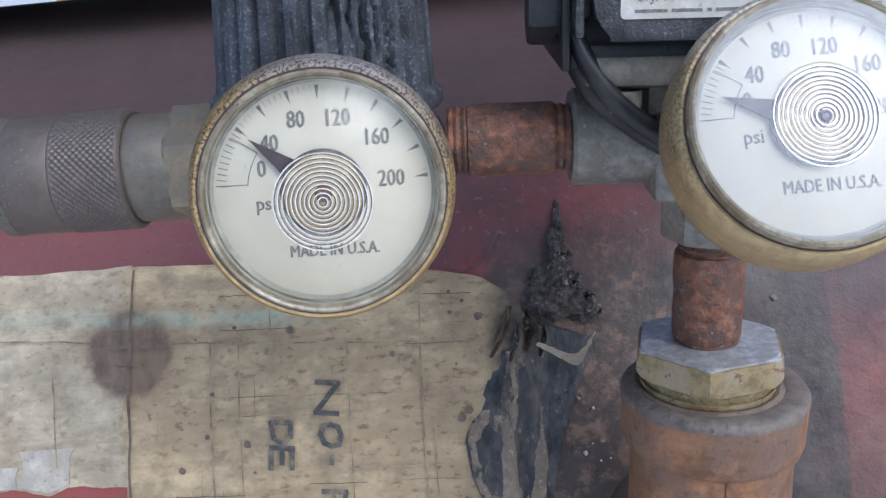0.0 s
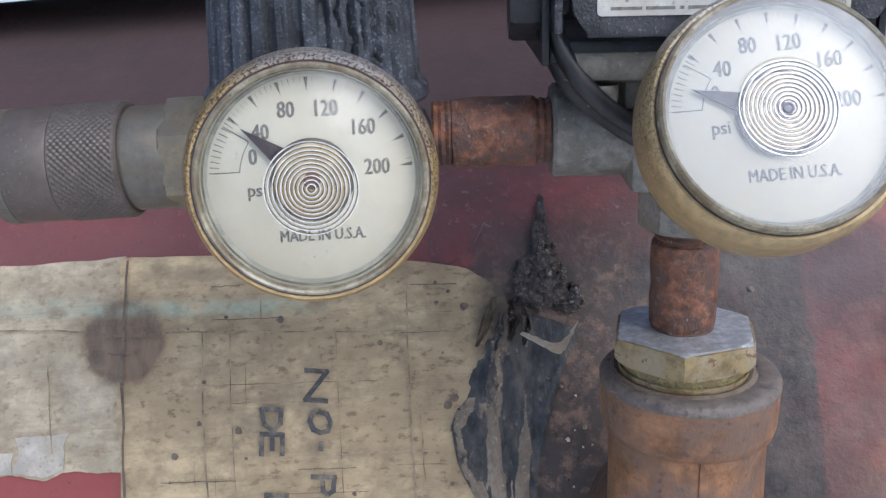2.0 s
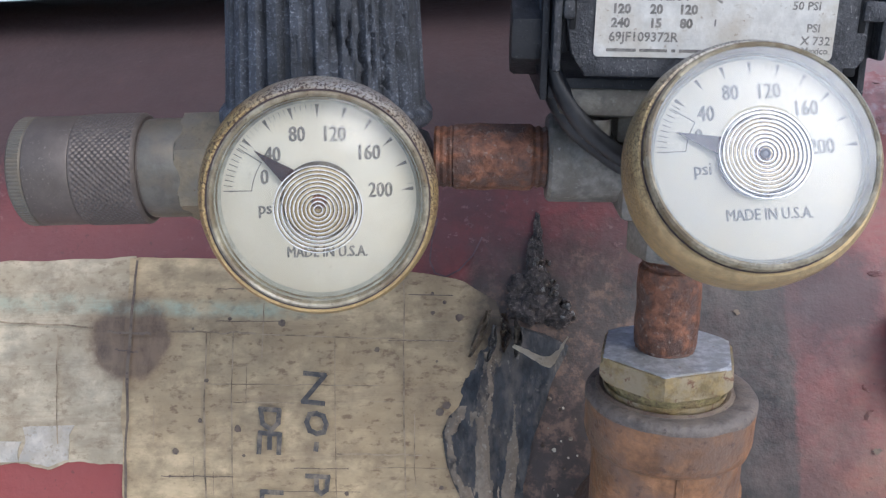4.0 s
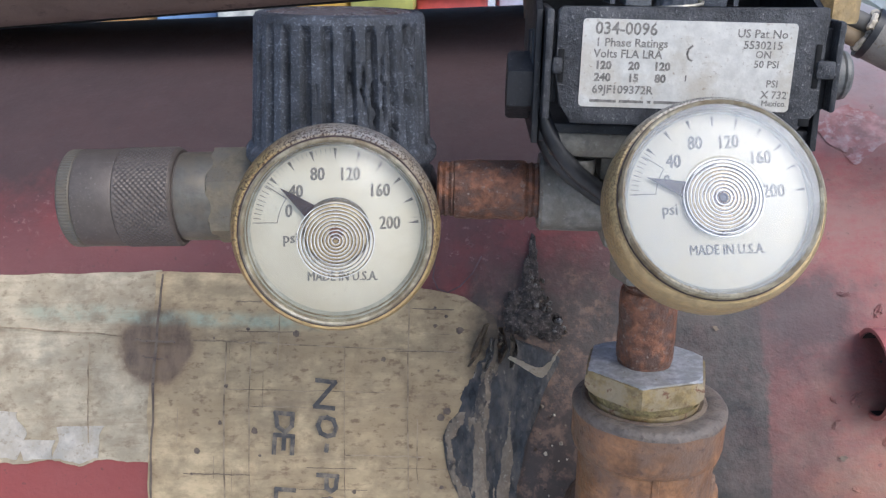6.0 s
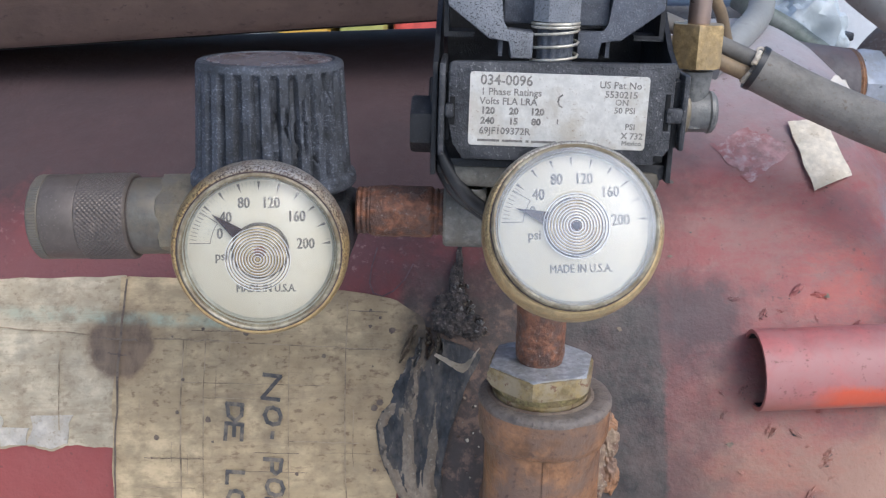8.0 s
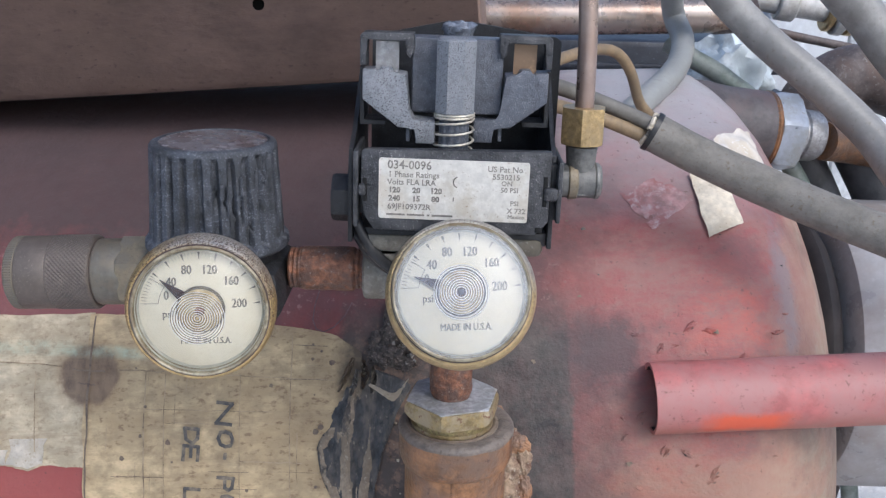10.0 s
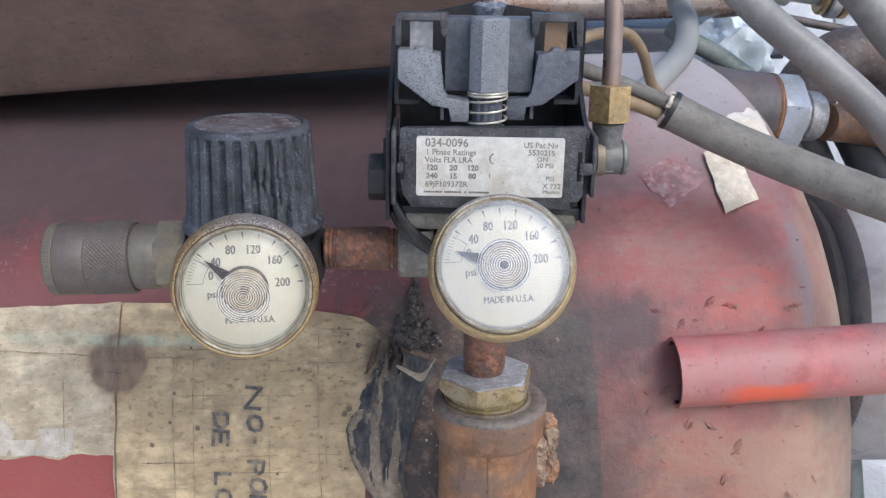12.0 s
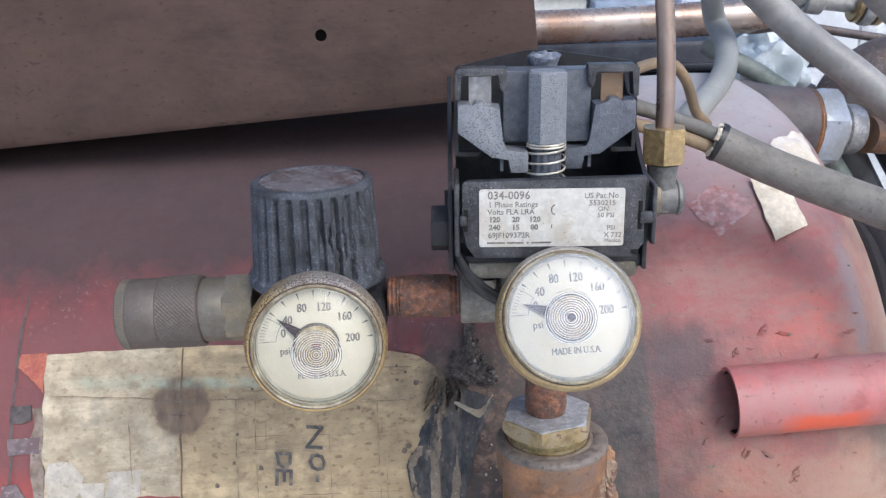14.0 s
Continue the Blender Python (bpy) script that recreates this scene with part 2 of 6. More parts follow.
def tank_paint():
    """Old red paint under a dusty film, with a greasy dark area round the port and bare wear on the head."""
    m = mat("old_red_paint", (0.195, 0.047, 0.043), (0.135, 0.046, 0.044), (0.25, 0.13, 0.115), 30, 420, (0.44, 0.60), (0.60, 0.66), 0.55, 0.0, 0.7, 0.0009, vary=0.2)
    nt = m.node_tree
    b = nt.nodes["Principled BSDF"]
    col = b.inputs["Base Color"].links[0].from_socket
    _, (x, y, z) = axes_of(nt)
    wob = wander(nt, 45, 0.07)
    fine = wander(nt, 300, 0.012)
    xs, zg, xg = math_node(nt, 'ADD', x, wob), math_node(nt, 'ADD', z, wob), math_node(nt, 'ADD', x, wander(nt, 200, 0.006, 37))
    # scuffed and faded towards the head
    streak = ramp(nt, noise_out(nt, 36, 6, 0.75, (1, 1, 2.2), 5), [(0.42, (0, 0, 0)), (0.58, (1, 1, 1))])
    faded = slope(nt, math_node(nt, 'ADD', z, wander(nt, 40, 0.05, 53)), 0.060, 0.025)
    light = mix(nt, faded, mix(nt, streak, (0.335, 0.145, 0.098), (0.315, 0.185, 0.130)), mix(nt, streak, (0.290, 0.084, 0.076), (0.275, 0.130, 0.112)))
    col = mix(nt, math_node(nt, 'MULTIPLY', slope(nt, xs, 0.066, 0.04), 0.88), col, light)
    bare = math_node(nt, 'MULTIPLY', slope(nt, math_node(nt, 'ADD', xs, math_node(nt, 'MULTIPLY', math_node(nt, 'SUBTRACT', 0.10, z), 0.35)), 0.160, 0.035), 0.85)
    col = mix(nt, bare, col, mix(nt, streak, (0.36, 0.295, 0.215), (0.37, 0.225, 0.160)))
    # soft smudges of old oil
    smudge = math_node(nt, 'MULTIPLY', ramp(nt, noise_out(nt, 34, 5, 0.65, (1, 1.4, 1.4), 43), [(0.48, (0, 0, 0)), (0.66, (0.5, 0.5, 0.5))]), slope(nt, x, 0.03, 0.05))
    col = mix(nt, smudge, col, (0.120, 0.070, 0.066))
    # fresher red where the paint was rubbed beside the head
    rub = math_node(nt, 'MULTIPLY', band(nt, math_node(nt, 'ADD', x, wander(nt, 40, 0.05, 23)), 0.118, 0.176, 0.02), band(nt, math_node(nt, 'ADD', z, wander(nt, 55, 0.06, 25)), 0.060, 0.132, 0.02))
    col = mix(nt, math_node(nt, 'MULTIPLY', rub, ramp(nt, noise_out(nt, 55, 7, 0.75, (1, 1.6, 1.6), 27), [(0.44, (0, 0, 0)), (0.64, (0.8, 0.8, 0.8))])), col, (0.42, 0.088, 0.062))
    grey_rub = math_node(nt, 'MULTIPLY', band(nt, math_node(nt, 'ADD', x, wander(nt, 90, 0.016, 29)), 0.171, 0.184, 0.004), band(nt, zg, 0.095, 0.140, 0.012))
    col = mix(nt, math_node(nt, 'MULTIPLY', grey_rub, 0.6), col, (0.21, 0.19, 0.20))
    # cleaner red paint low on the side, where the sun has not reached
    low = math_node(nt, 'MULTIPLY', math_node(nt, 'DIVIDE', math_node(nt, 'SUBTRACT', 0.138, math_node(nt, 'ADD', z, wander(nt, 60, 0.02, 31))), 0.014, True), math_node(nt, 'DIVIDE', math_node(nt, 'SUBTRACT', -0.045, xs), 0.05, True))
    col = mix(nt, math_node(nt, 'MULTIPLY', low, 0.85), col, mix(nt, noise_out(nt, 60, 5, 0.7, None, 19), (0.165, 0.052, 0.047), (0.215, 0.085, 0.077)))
    foot = math_node(nt, 'MULTIPLY', math_node(nt, 'DIVIDE', math_node(nt, 'SUBTRACT', 0.082, z), 0.008, True), math_node(nt, 'DIVIDE', math_node(nt, 'SUBTRACT', -0.045, xs), 0.05, True))
    col = mix(nt, math_node(nt, 'MULTIPLY', foot, 0.85), col, mix(nt, noise_out(nt, 60, 5, 0.7, None, 51), (0.300, 0.050, 0.042), (0.330, 0.090, 0.075)))
    # dusty maroon film on the shoulder, darkened for the cover's shade, away from the head
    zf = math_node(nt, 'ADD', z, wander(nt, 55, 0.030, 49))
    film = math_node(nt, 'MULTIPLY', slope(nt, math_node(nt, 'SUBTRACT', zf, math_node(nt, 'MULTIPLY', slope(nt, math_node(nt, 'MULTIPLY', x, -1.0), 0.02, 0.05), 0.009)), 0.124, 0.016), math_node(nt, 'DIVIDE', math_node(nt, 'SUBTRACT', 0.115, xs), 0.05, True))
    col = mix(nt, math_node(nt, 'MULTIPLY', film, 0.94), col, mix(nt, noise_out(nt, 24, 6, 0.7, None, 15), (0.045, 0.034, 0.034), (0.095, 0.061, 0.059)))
    # grease round the port, cut straight where a strip was once stuck
    xw = math_node(nt, 'ADD', x, wander(nt, 26, 0.09, 2))
    grease = math_node(nt, 'MULTIPLY', math_node(nt, 'MAXIMUM', band(nt, xg, -0.005, 0.0890, 0.0035), math_node(nt, 'MULTIPLY', band(nt, xw, -0.005, 0.108, 0.02), 0.5)), band(nt, math_node(nt, 'ADD', z, wander(nt, 90, 0.025, 8)), -0.10, 0.128, 0.02))
    mott = ramp(nt, noise_out(nt, 80, 6, 0.75, None, 9), [(0.36, (0.9, 0.9, 0.9)), (0.56, (1, 1, 1))])
    col = mix(nt, math_node(nt, 'MULTIPLY', grease, mott), col, mix(nt, ramp(nt, noise_out(nt, 75, 7, 0.78, None, 13), [(0.36, (0, 0, 0)), (0.64, (1, 1, 1))]), (0.022, 0.019, 0.018), (0.092, 0.075, 0.064)))
    # soot beside the port
    soot = math_node(nt, 'MULTIPLY', band(nt, math_node(nt, 'ADD', xs, fine), -0.014, 0.045, 0.014), band(nt, zg, -0.08, 0.120, 0.02))
    col = mix(nt, math_node(nt, 'MULTIPLY', soot, ramp(nt, noise_out(nt, 160, 6, 0.75, None, 4), [(0.36, (0.45, 0.45, 0.45)), (0.56, (1, 1, 1))])), col, mix(nt, ramp(nt, noise_out(nt, 150, 6, 0.75, None, 17), [(0.48, (0, 0, 0)), (0.60, (1, 1, 1))]), (0.065, 0.046, 0.036), (0.210, 0.128, 0.085)))
    # oily smear between the port and the tube's mouth
    smear = math_node(nt, 'MULTIPLY', band(nt, math_node(nt, 'ADD', x, wander(nt, 60, 0.030, 45)), 0.078, 0.122, 0.014), band(nt, math_node(nt, 'ADD', z, wander(nt, 60, 0.030, 47)), 0.086, 0.120, 0.012))
    col = mix(nt, math_node(nt, 'MULTIPLY', smear, 0.85), col, (0.062, 0.038, 0.040))
    # pale scratches and dried splashes
    scratch = ramp(nt, noise_out(nt, 120, 7, 0.8, (1, 3, 3), 21), [(0.63, (0, 0, 0)), (0.70, (1, 1, 1))])
    col = mix(nt, math_node(nt, 'MULTIPLY', scratch, 0.22), col, (0.30, 0.22, 0.19))
    # pale sky sheen painted into the colour on top of the head
    dust_sheen = math_node(nt, 'MULTIPLY', slope(nt, math_node(nt, 'ADD', z, wander(nt, 22, 0.03, 33)), 0.144, 0.045), slope(nt, math_node(nt, 'ADD', x, wander(nt, 22, 0.03, 35)), 0.060, 0.06))
    col = mix(nt, math_node(nt, 'MULTIPLY', dust_sheen, 0.85), col, (0.42, 0.435, 0.445))
    # earth-coloured specks
    pits = ramp(nt, noise_out(nt, 420, 3, 0.6, None, 11), [(0.66, (0, 0, 0)), (0.70, (1, 1, 1))])
    col = mix(nt, math_node(nt, 'MULTIPLY', pits, 0.5), col, (0.09, 0.05, 0.04))
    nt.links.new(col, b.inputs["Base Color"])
    # the dusty film is matt, the bare paint keeps a weak gloss
    rough = b.inputs["Roughness"].links[0].from_socket
    nt.links.new(math_node(nt, 'ADD', rough, math_node(nt, 'MULTIPLY', film, 0.35), True), b.inputs["Roughness"])
    nt.links.new(math_node(nt, 'MULTIPLY', math_node(nt, 'SUBTRACT', 1.0, film, True), 0.12), b.inputs["Coat Weight"])
    b.inputs["Coat Roughness"].default_value = 0.45
    return m


def stained(m):
    """Tape: a round dark stain where the strips meet, scorching towards the port and a line of grime."""
    nt = m.node_tree
    b = nt.nodes["Principled BSDF"]
    col = b.inputs["Base Color"].links[0].from_socket
    co, (x, y, z) = axes_of(nt)
    dist = nt.nodes.new("ShaderNodeVectorMath")
    dist.operation = 'DISTANCE'
    a = 0.1045 / 0.19
    dist.inputs[1].default_value = (-0.1021, -0.191 * math.cos(a), 0.191 * math.sin(a))
    nt.links.new(co, dist.inputs[0])
    d = math_node(nt, 'ADD', dist.outputs["Value"], wander(nt, 150, 0.006))
    spot = math_node(nt, 'SUBTRACT', 1.0, slope(nt, d, 0.0108, 0.0022), True)
    tone = ramp(nt, noise_out(nt, 170, 6, 0.75, (1, 0.4, 0.4)), [(0.38, (0.088, 0.056, 0.038)), (0.62, (0.20, 0.135, 0.088))])
    col = mix(nt, math_node(nt, 'MULTIPLY', spot, 0.9), col, tone)
    halo = math_node(nt, 'MULTIPLY', band(nt, d, 0.0098, 0.0165, 0.0030), 0.30)
    col = mix(nt, halo, col, (0.26, 0.165, 0.080))
    xs = math_node(nt, 'ADD', x, wander(nt, 60, 0.05, 3))
    scorch = math_node(nt, 'MULTIPLY', slope(nt, xs, -0.020, 0.03), 0.32)
    col = mix(nt, scorch, col, (0.20, 0.135, 0.075))
    edge_dirt = math_node(nt, 'MULTIPLY', slope(nt, math_node(nt, 'ADD', x, wander(nt, 220, 0.012, 6)), -0.006, 0.008), 0.85)
    col = mix(nt, edge_dirt, col, (0.05, 0.038, 0.03))
    # a faded band of blue-green ink
    up = math_node(nt, 'ADD', math_node(nt, 'ADD', z, math_node(nt, 'MULTIPLY', x, 0.052)), wander(nt, 60, 0.004, 14))
    ink = math_node(nt, 'MULTIPLY', band(nt, up, 0.0995, 0.1052, 0.0018), band(nt, xs, -0.150, -0.040, 0.02))
    col = mix(nt, math_node(nt, 'MULTIPLY', ink, ramp(nt, noise_out(nt, 140, 5, 0.7, None, 18), [(0.40, (0.1, 0.1, 0.1)), (0.62, (0.55, 0.55, 0.55))])), col, (0.38, 0.49, 0.38))
    blot = ramp(nt, noise_out(nt, 95, 7, 0.75, None, 8), [(0.50, (0, 0, 0)), (0.68, (1, 1, 1))])
    col = mix(nt, math_node(nt, 'MULTIPLY', blot, 0.55), col, (0.215, 0.15, 0.088))
    fibre = ramp(nt, noise_out(nt, 60, 6, 0.8, (0.35, 4.5, 4.5), 41), [(0.52, (0, 0, 0)), (0.70, (1, 1, 1))])
    col = mix(nt, math_node(nt, 'MULTIPLY', fibre, 0.45), col, (0.25, 0.175, 0.105))
    nt.links.new(col, b.inputs["Base Color"])


def bezel_metal(name, gold, grey, split, specks):
    """Worn plated ring: brassy on one side, grey on the other, pitted with dark specks above."""
    m = mat(name, gold, None, None, 90, 2400, rough=0.40, metal=0.5, bump=0.7, depth=0.0003, vary=0.2)
    nt = m.node_tree
    b = nt.nodes["Principled BSDF"]
    col = b.inputs["Base Color"].links[0].from_socket
    _, (x, y, z) = axes_of(nt)
    xs = math_node(nt, 'ADD', math_node(nt, 'ADD', z, math_node(nt, 'MULTIPLY', x, 0.35)), wander(nt, 110, 0.016))
    col = mix(nt, slope(nt, xs, split, 0.012), col, mix(nt, noise_out(nt, 500, 5, 0.7, None, 3), tuple(0.6 * v for v in grey), tuple(1.3 * v for v in grey)))
    upper = slope(nt, math_node(nt, 'ADD', z, wander(nt, 140, 0.02, 4)), -0.012, 0.014)
    pit = ramp(nt, noise_out(nt, 2100, 3, 0.6, None, 6), [(0.50, (0, 0, 0)), (0.57, (1, 1, 1))])
    col = mix(nt, math_node(nt, 'MULTIPLY', math_node(nt, 'MULTIPLY', pit, upper), specks), col, (0.055, 0.030, 0.020))
    rusty = ramp(nt, noise_out(nt, 420, 4, 0.65, None, 12), [(0.56, (0, 0, 0)), (0.64, (1, 1, 1))])
    col = mix(nt, math_node(nt, 'MULTIPLY', math_node(nt, 'MULTIPLY', rusty, upper), 0.7 * specks), col, (0.13, 0.055, 0.03))
    nt.links.new(col, b.inputs["Base Color"])
    return m


BEZEL = bezel_metal("worn_bezel", (0.47, 0.335, 0.150), (0.47, 0.44, 0.40), 0.010, 0.85)
BEZEL_GOLD = bezel_metal("gold_bezel", (0.50, 0.375, 0.190), (0.49, 0.46, 0.40), 0.003, 0.60)
def repainted(m):
    """A soft spot of fresher orange-red paint near the tube's mouth, over an underside shaded by colour."""
    nt = m.node_tree
    b = nt.nodes["Principled BSDF"]
    col = b.inputs["Base Color"].links[0].from_socket
    _, (x, y, z) = axes_of(nt)
    spot = math_node(nt, 'MULTIPLY', band(nt, math_node(nt, 'ADD', x, wander(nt, 90, 0.012)), 0.014, 0.054, 0.010), band(nt, math_node(nt, 'ADD', z, wander(nt, 130, 0.006, 5)), -0.0110, -0.0002, 0.0030))
    # the underside's shade is mixed into the paint colour
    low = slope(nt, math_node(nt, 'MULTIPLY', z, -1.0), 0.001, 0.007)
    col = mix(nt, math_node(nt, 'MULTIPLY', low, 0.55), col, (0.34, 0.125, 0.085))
    col = mix(nt, math_node(nt, 'MULTIPLY', spot, 0.95), col, (0.68, 0.105, 0.040))
    nt.links.new(col, b.inputs["Base Color"])


repainted(RED_TUBE)
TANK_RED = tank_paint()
stained(TAPE)
stained(TAPE_PALE)


def plain(name, c, rough=0.5):
    return mat(name, c, tuple(0.8 * v for v in c), None, 8, 200, rough=rough, bump=0.05)


# ---- mesh helpers ----
def thing(name, m, label, category, group="", kind=""):
    ob = new(name)
    ob.matrix_world = m
    ob.empty_display_size = 0.01
    return tagged(ob, label, category, group, kind)


def finish(bm, name, material, smooth=True, sharp=35):
    bmesh.ops.recalc_face_normals(bm, faces=bm.faces[:])
    me = bpy.data.meshes.new(name)
    bm.to_mesh(me)
    bm.free()
    me.materials.append(material)
    if smooth:
        me.polygons.foreach_set("use_smooth", [True] * len(me.polygons))
        me.set_sharp_from_angle(angle=radians(sharp))
    return me


def part(name, bm, material, parent, label="", smooth=True):
    ob = new(name, finish(bm, name, material, smooth))
    ob.parent = parent
    return tagged(ob, label) if label else ob


def single(name, bm, material, m, label, category, group="", kind="", smooth=True):
    ob = new(name, finish(bm, name, material, smooth))
    ob.matrix_world = m
    return tagged(ob, label, category, group, kind)


def box(bm, lo, hi, bevel=0.0, segs=2):
    lo, hi = Vector(lo), Vector(hi)
    g = bmesh.ops.create_cube(bm, size=1.0, matrix=Matrix.Translation((lo + hi) / 2) @ Matrix.Diagonal((*(hi - lo), 1)))
    if bevel:
        edges = list({e for v in g["verts"] for e in v.link_edges})
        bmesh.ops.bevel(bm, geom=edges, offset=bevel, segments=segs, affect='EDGES', profile=0.5)
    return bm


def boxes(*specs):
    bm = bmesh.new()
    for lo, hi, bev in specs:
        box(bm, lo, hi, bev)
    return bm


def lathe(profile, n=48, m=None, bm=None, radius=None):
    """Turn (r, h) pairs about z; radius(a, h, r) may shape the round."""
    bm = bm or bmesh.new()
    rings = []
    for r, h in profile:
        if r < 1e-6:
            rings.append([bm.verts.new((0, 0, h))])
        else:
            ring = []
            for k in range(n):
                a = 2 * math.pi * k / n
                q = radius(a, h, r) if radius else r
                ring.append(bm.verts.new((q * math.cos(a), q * math.sin(a), h)))
            rings.append(ring)
    made = [v for ring in rings for v in ring]
    for a, b in zip(rings, rings[1:]):
        if len(a) == 1 and len(b) == 1:
            continue
        for k in range(n):
            j = (k + 1) % n
            if len(a) == 1:
                bm.faces.new((a[0], b[k], b[j]))
            elif len(b) == 1:
                bm.faces.new((a[k], a[j], b[0]))
            else:
                bm.faces.new((a[k], a[j], b[j], b[k]))
    if m is not None:
        bmesh.ops.transform(bm, matrix=m, verts=made)
    return bm


def prism(poly, depth, m=None, bevel=0.0, bm=None):
    """A flat outline (x, z) pushed back along y by depth."""
    bm = bm or bmesh.new()
    front = [bm.verts.new((x, 0, z)) for x, z in poly]
    back = [bm.verts.new((x, depth, z)) for x, z in poly]
    bm.faces.new(front)
    bm.faces.new(back[::-1])
    for k in range(len(poly)):
        j = (k + 1) % len(poly)
        bm.faces.new((front[k], back[k], back[j], front[j]))
    made = front + back
    if bevel:
        edges = list({e for v in made for e in v.link_edges})
        made = bmesh.ops.bevel(bm, geom=edges, offset=bevel, segments=2, affect='EDGES', profile=0.5)["verts"]
        made = bm.verts[:]
    if m is not None:
        bmesh.ops.transform(bm, matrix=m, verts=made)
    return bm


def spline(points, steps=8):
    p = [Vector(q) for q in points]
    p = [2 * p[0] - p[1]] + p + [2 * p[-1] - p[-2]]
    out = []
    for i in range(1, len(p) - 2):
        a, b, c, d = p[i - 1:i + 3]
        for s in range(steps):
            t = s / steps
            out.append(0.5 * (2 * b + (c - a) * t + (2 * a - 5 * b + 4 * c - d) * t * t + (3 * b - a - 3 * c + d) * t ** 3))
    return out + [p[-2]]


def tube(points, r, n=16, steps=8, inner=0.0, bm=None, wobble=0.0):
    """A round tube along a smooth line, with closed or hollow ends."""
    bm = bm or bmesh.new()
    line = spline(points, steps) if steps > 1 else [Vector(q) for q in points]
    up = Vector((0, 0, 1))
    rings, inners = [], []
    side = None
    for k, p in enumerate(line):
        d = (line[min(k + 1, len(line) - 1)] - line[max(k - 1, 0)]).normalized()
        if side is None:
            side = d.cross(up if abs(d.z) < 0.9 else Vector((0, 1, 0))).normalized()
        side = (side - d * side.dot(d)).normalized()
        over = side.cross(d)

        def ring(q):
            return [bm.verts.new(p + (side * math.cos(2 * math.pi * i / n) + over * math.sin(2 * math.pi * i / n)) * q) for i in range(n)]
        q = r * (1 + wobble * noise.noise(p * 60))
        rings.append(ring(q))
        if inner:
            inners.append(ring(inner))
    for some in (rings, inners):
        for a, b in zip(some, some[1:]):
            for i in range(n):
                j = (i + 1) % n
                bm.faces.new((a[i], a[j], b[j], b[i]))
    for end in (0, -1):
        if inner:
            for i in range(n):
                j = (i + 1) % n
                bm.faces.new((rings[end][i], rings[end][j], inners[end][j], inners[end][i]))
        else:
            bm.faces.new(rings[end])
    return bm


def hexagon(af, turn=0.0):
    r = af / math.sqrt(3)
    return [(r * math.cos(radians(turn + 60 * k)), r * math.sin(radians(turn + 60 * k))) for k in range(6)]


def hex_nut(af, h, m, turn=0.0, chamfer=0.0012, bm=None):
    """A hexagon about z from 0 to h, its corners turned down at both ends."""
    bm = bm or bmesh.new()
    r = af / math.sqrt(3)
    made = []
    levels = [(0.93, 0), (1.0, chamfer), (1.0, h - chamfer), (0.93, h)]
    rings = []
    n = 36
    for f, z in levels:
        ring = []
        for k in range(n):
            a = 2 * math.pi * k / n + radians(turn)
            local = radians(10 * (k % 6)) - math.pi / 6
            flat = (af / 2) / math.cos(local)
            ring.append(bm.verts.new((min(flat, r * f) * math.cos(a), min(flat, r * f) * math.sin(a), z)))
        rings.append(ring)
        made += ring
    for a, b in zip(rings, rings[1:]):
        for k in range(n):
            j = (k + 1) % n
            bm.faces.new((a[k], a[j], b[j], b[k]))
    bm.faces.new(rings[0][::-1])
    bm.faces.new(rings[-1])
    bmesh.ops.transform(bm, matrix=m, verts=made)
    return bm


def text_mesh(words, size, weight=0.0, align='CENTER', squeeze=1.0):
    cu = bpy.data.curves.new("words", 'FONT')
    cu.body, cu.size, cu.align_x, cu.align_y, cu.offset = words, size, align, 'CENTER', weight
    cu.resolution_u = 2
    cu.fill_mode = 'FRONT'
    ob = bpy.data.objects.new("words", cu)
    me = bpy.data.meshes.new_from_object(ob)
    bpy.data.objects.remove(ob)
    bm = bmesh.new()
    bm.from_mesh(me)
    bpy.data.meshes.remove(me)
    bmesh.ops.scale(bm, vec=(squeeze, 1, 1), verts=bm.verts[:])
    return bm


FLAT = Matrix.Rotation(radians(90), 4, 'X')      # text and discs turned upright, facing -y
ALONG_X = Matrix.Rotation(radians(90), 4, 'Y')   # lathe axis along +x
TOWARD_Y = Matrix.Rotation(radians(-90), 4, 'X')  # lathe axis along +y
I = Matrix.Identity(4)


def at(x, y, z):
    return Matrix.Translation((x, y, z))


# ---- ground and distance ----
bm = bmesh.new()
bmesh.ops.create_grid(bm, x_segments=60, y_segments=60, size=40)
for v in bm.verts:
    v.co.z = 0.03 * noise.noise(v.co * 0.4) if v.co.length > 2 else 0
single("ground", bm, GRAVEL, I, "pale bright gravel ground outdoors", "ground", kind="structure")

# ---- the tank ----
TR = 0.19
TANK = at(0.02, 0.375, 0.314) @ Matrix.Rotation(radians(-3.0), 4, 'Y')


def on_tank(s, arc, lift=0.0):
    a = arc / TR
    return Vector((s, -(TR + lift) * math.cos(a), (TR + lift) * math.sin(a)))


tank = thing("air_tank", TANK, "old red painted steel air tank with scuffed domed head", "air tank")
prof = [(0.0, -0.62)]
HEAD0, HEAD = 0.150, 0.081
for k in range(1, 15):
    a = math.pi / 2 * k / 14
    prof.append((TR * math.sin(a), -0.54 - HEAD * math.cos(a)))
for k in range(1, 40):
    prof.append((TR, -0.54 + (HEAD0 + 0.54) * k / 39))
for k in range(1, 16):
    a = math.pi / 2 * k / 15
    prof.append((TR * math.cos(a), HEAD0 + HEAD * math.sin(a)))
prof[-1] = (0.0, HEAD0 + HEAD)
bm = lathe(prof, 160, ALONG_X)
for v in bm.verts:
    if v.co.x > 0.06:
        v.co += Vector((v.co.x * 0, v.co.y, v.co.z)).normalized() * 0.0008 * noise.noise(v.co * 45)
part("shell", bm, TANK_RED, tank)
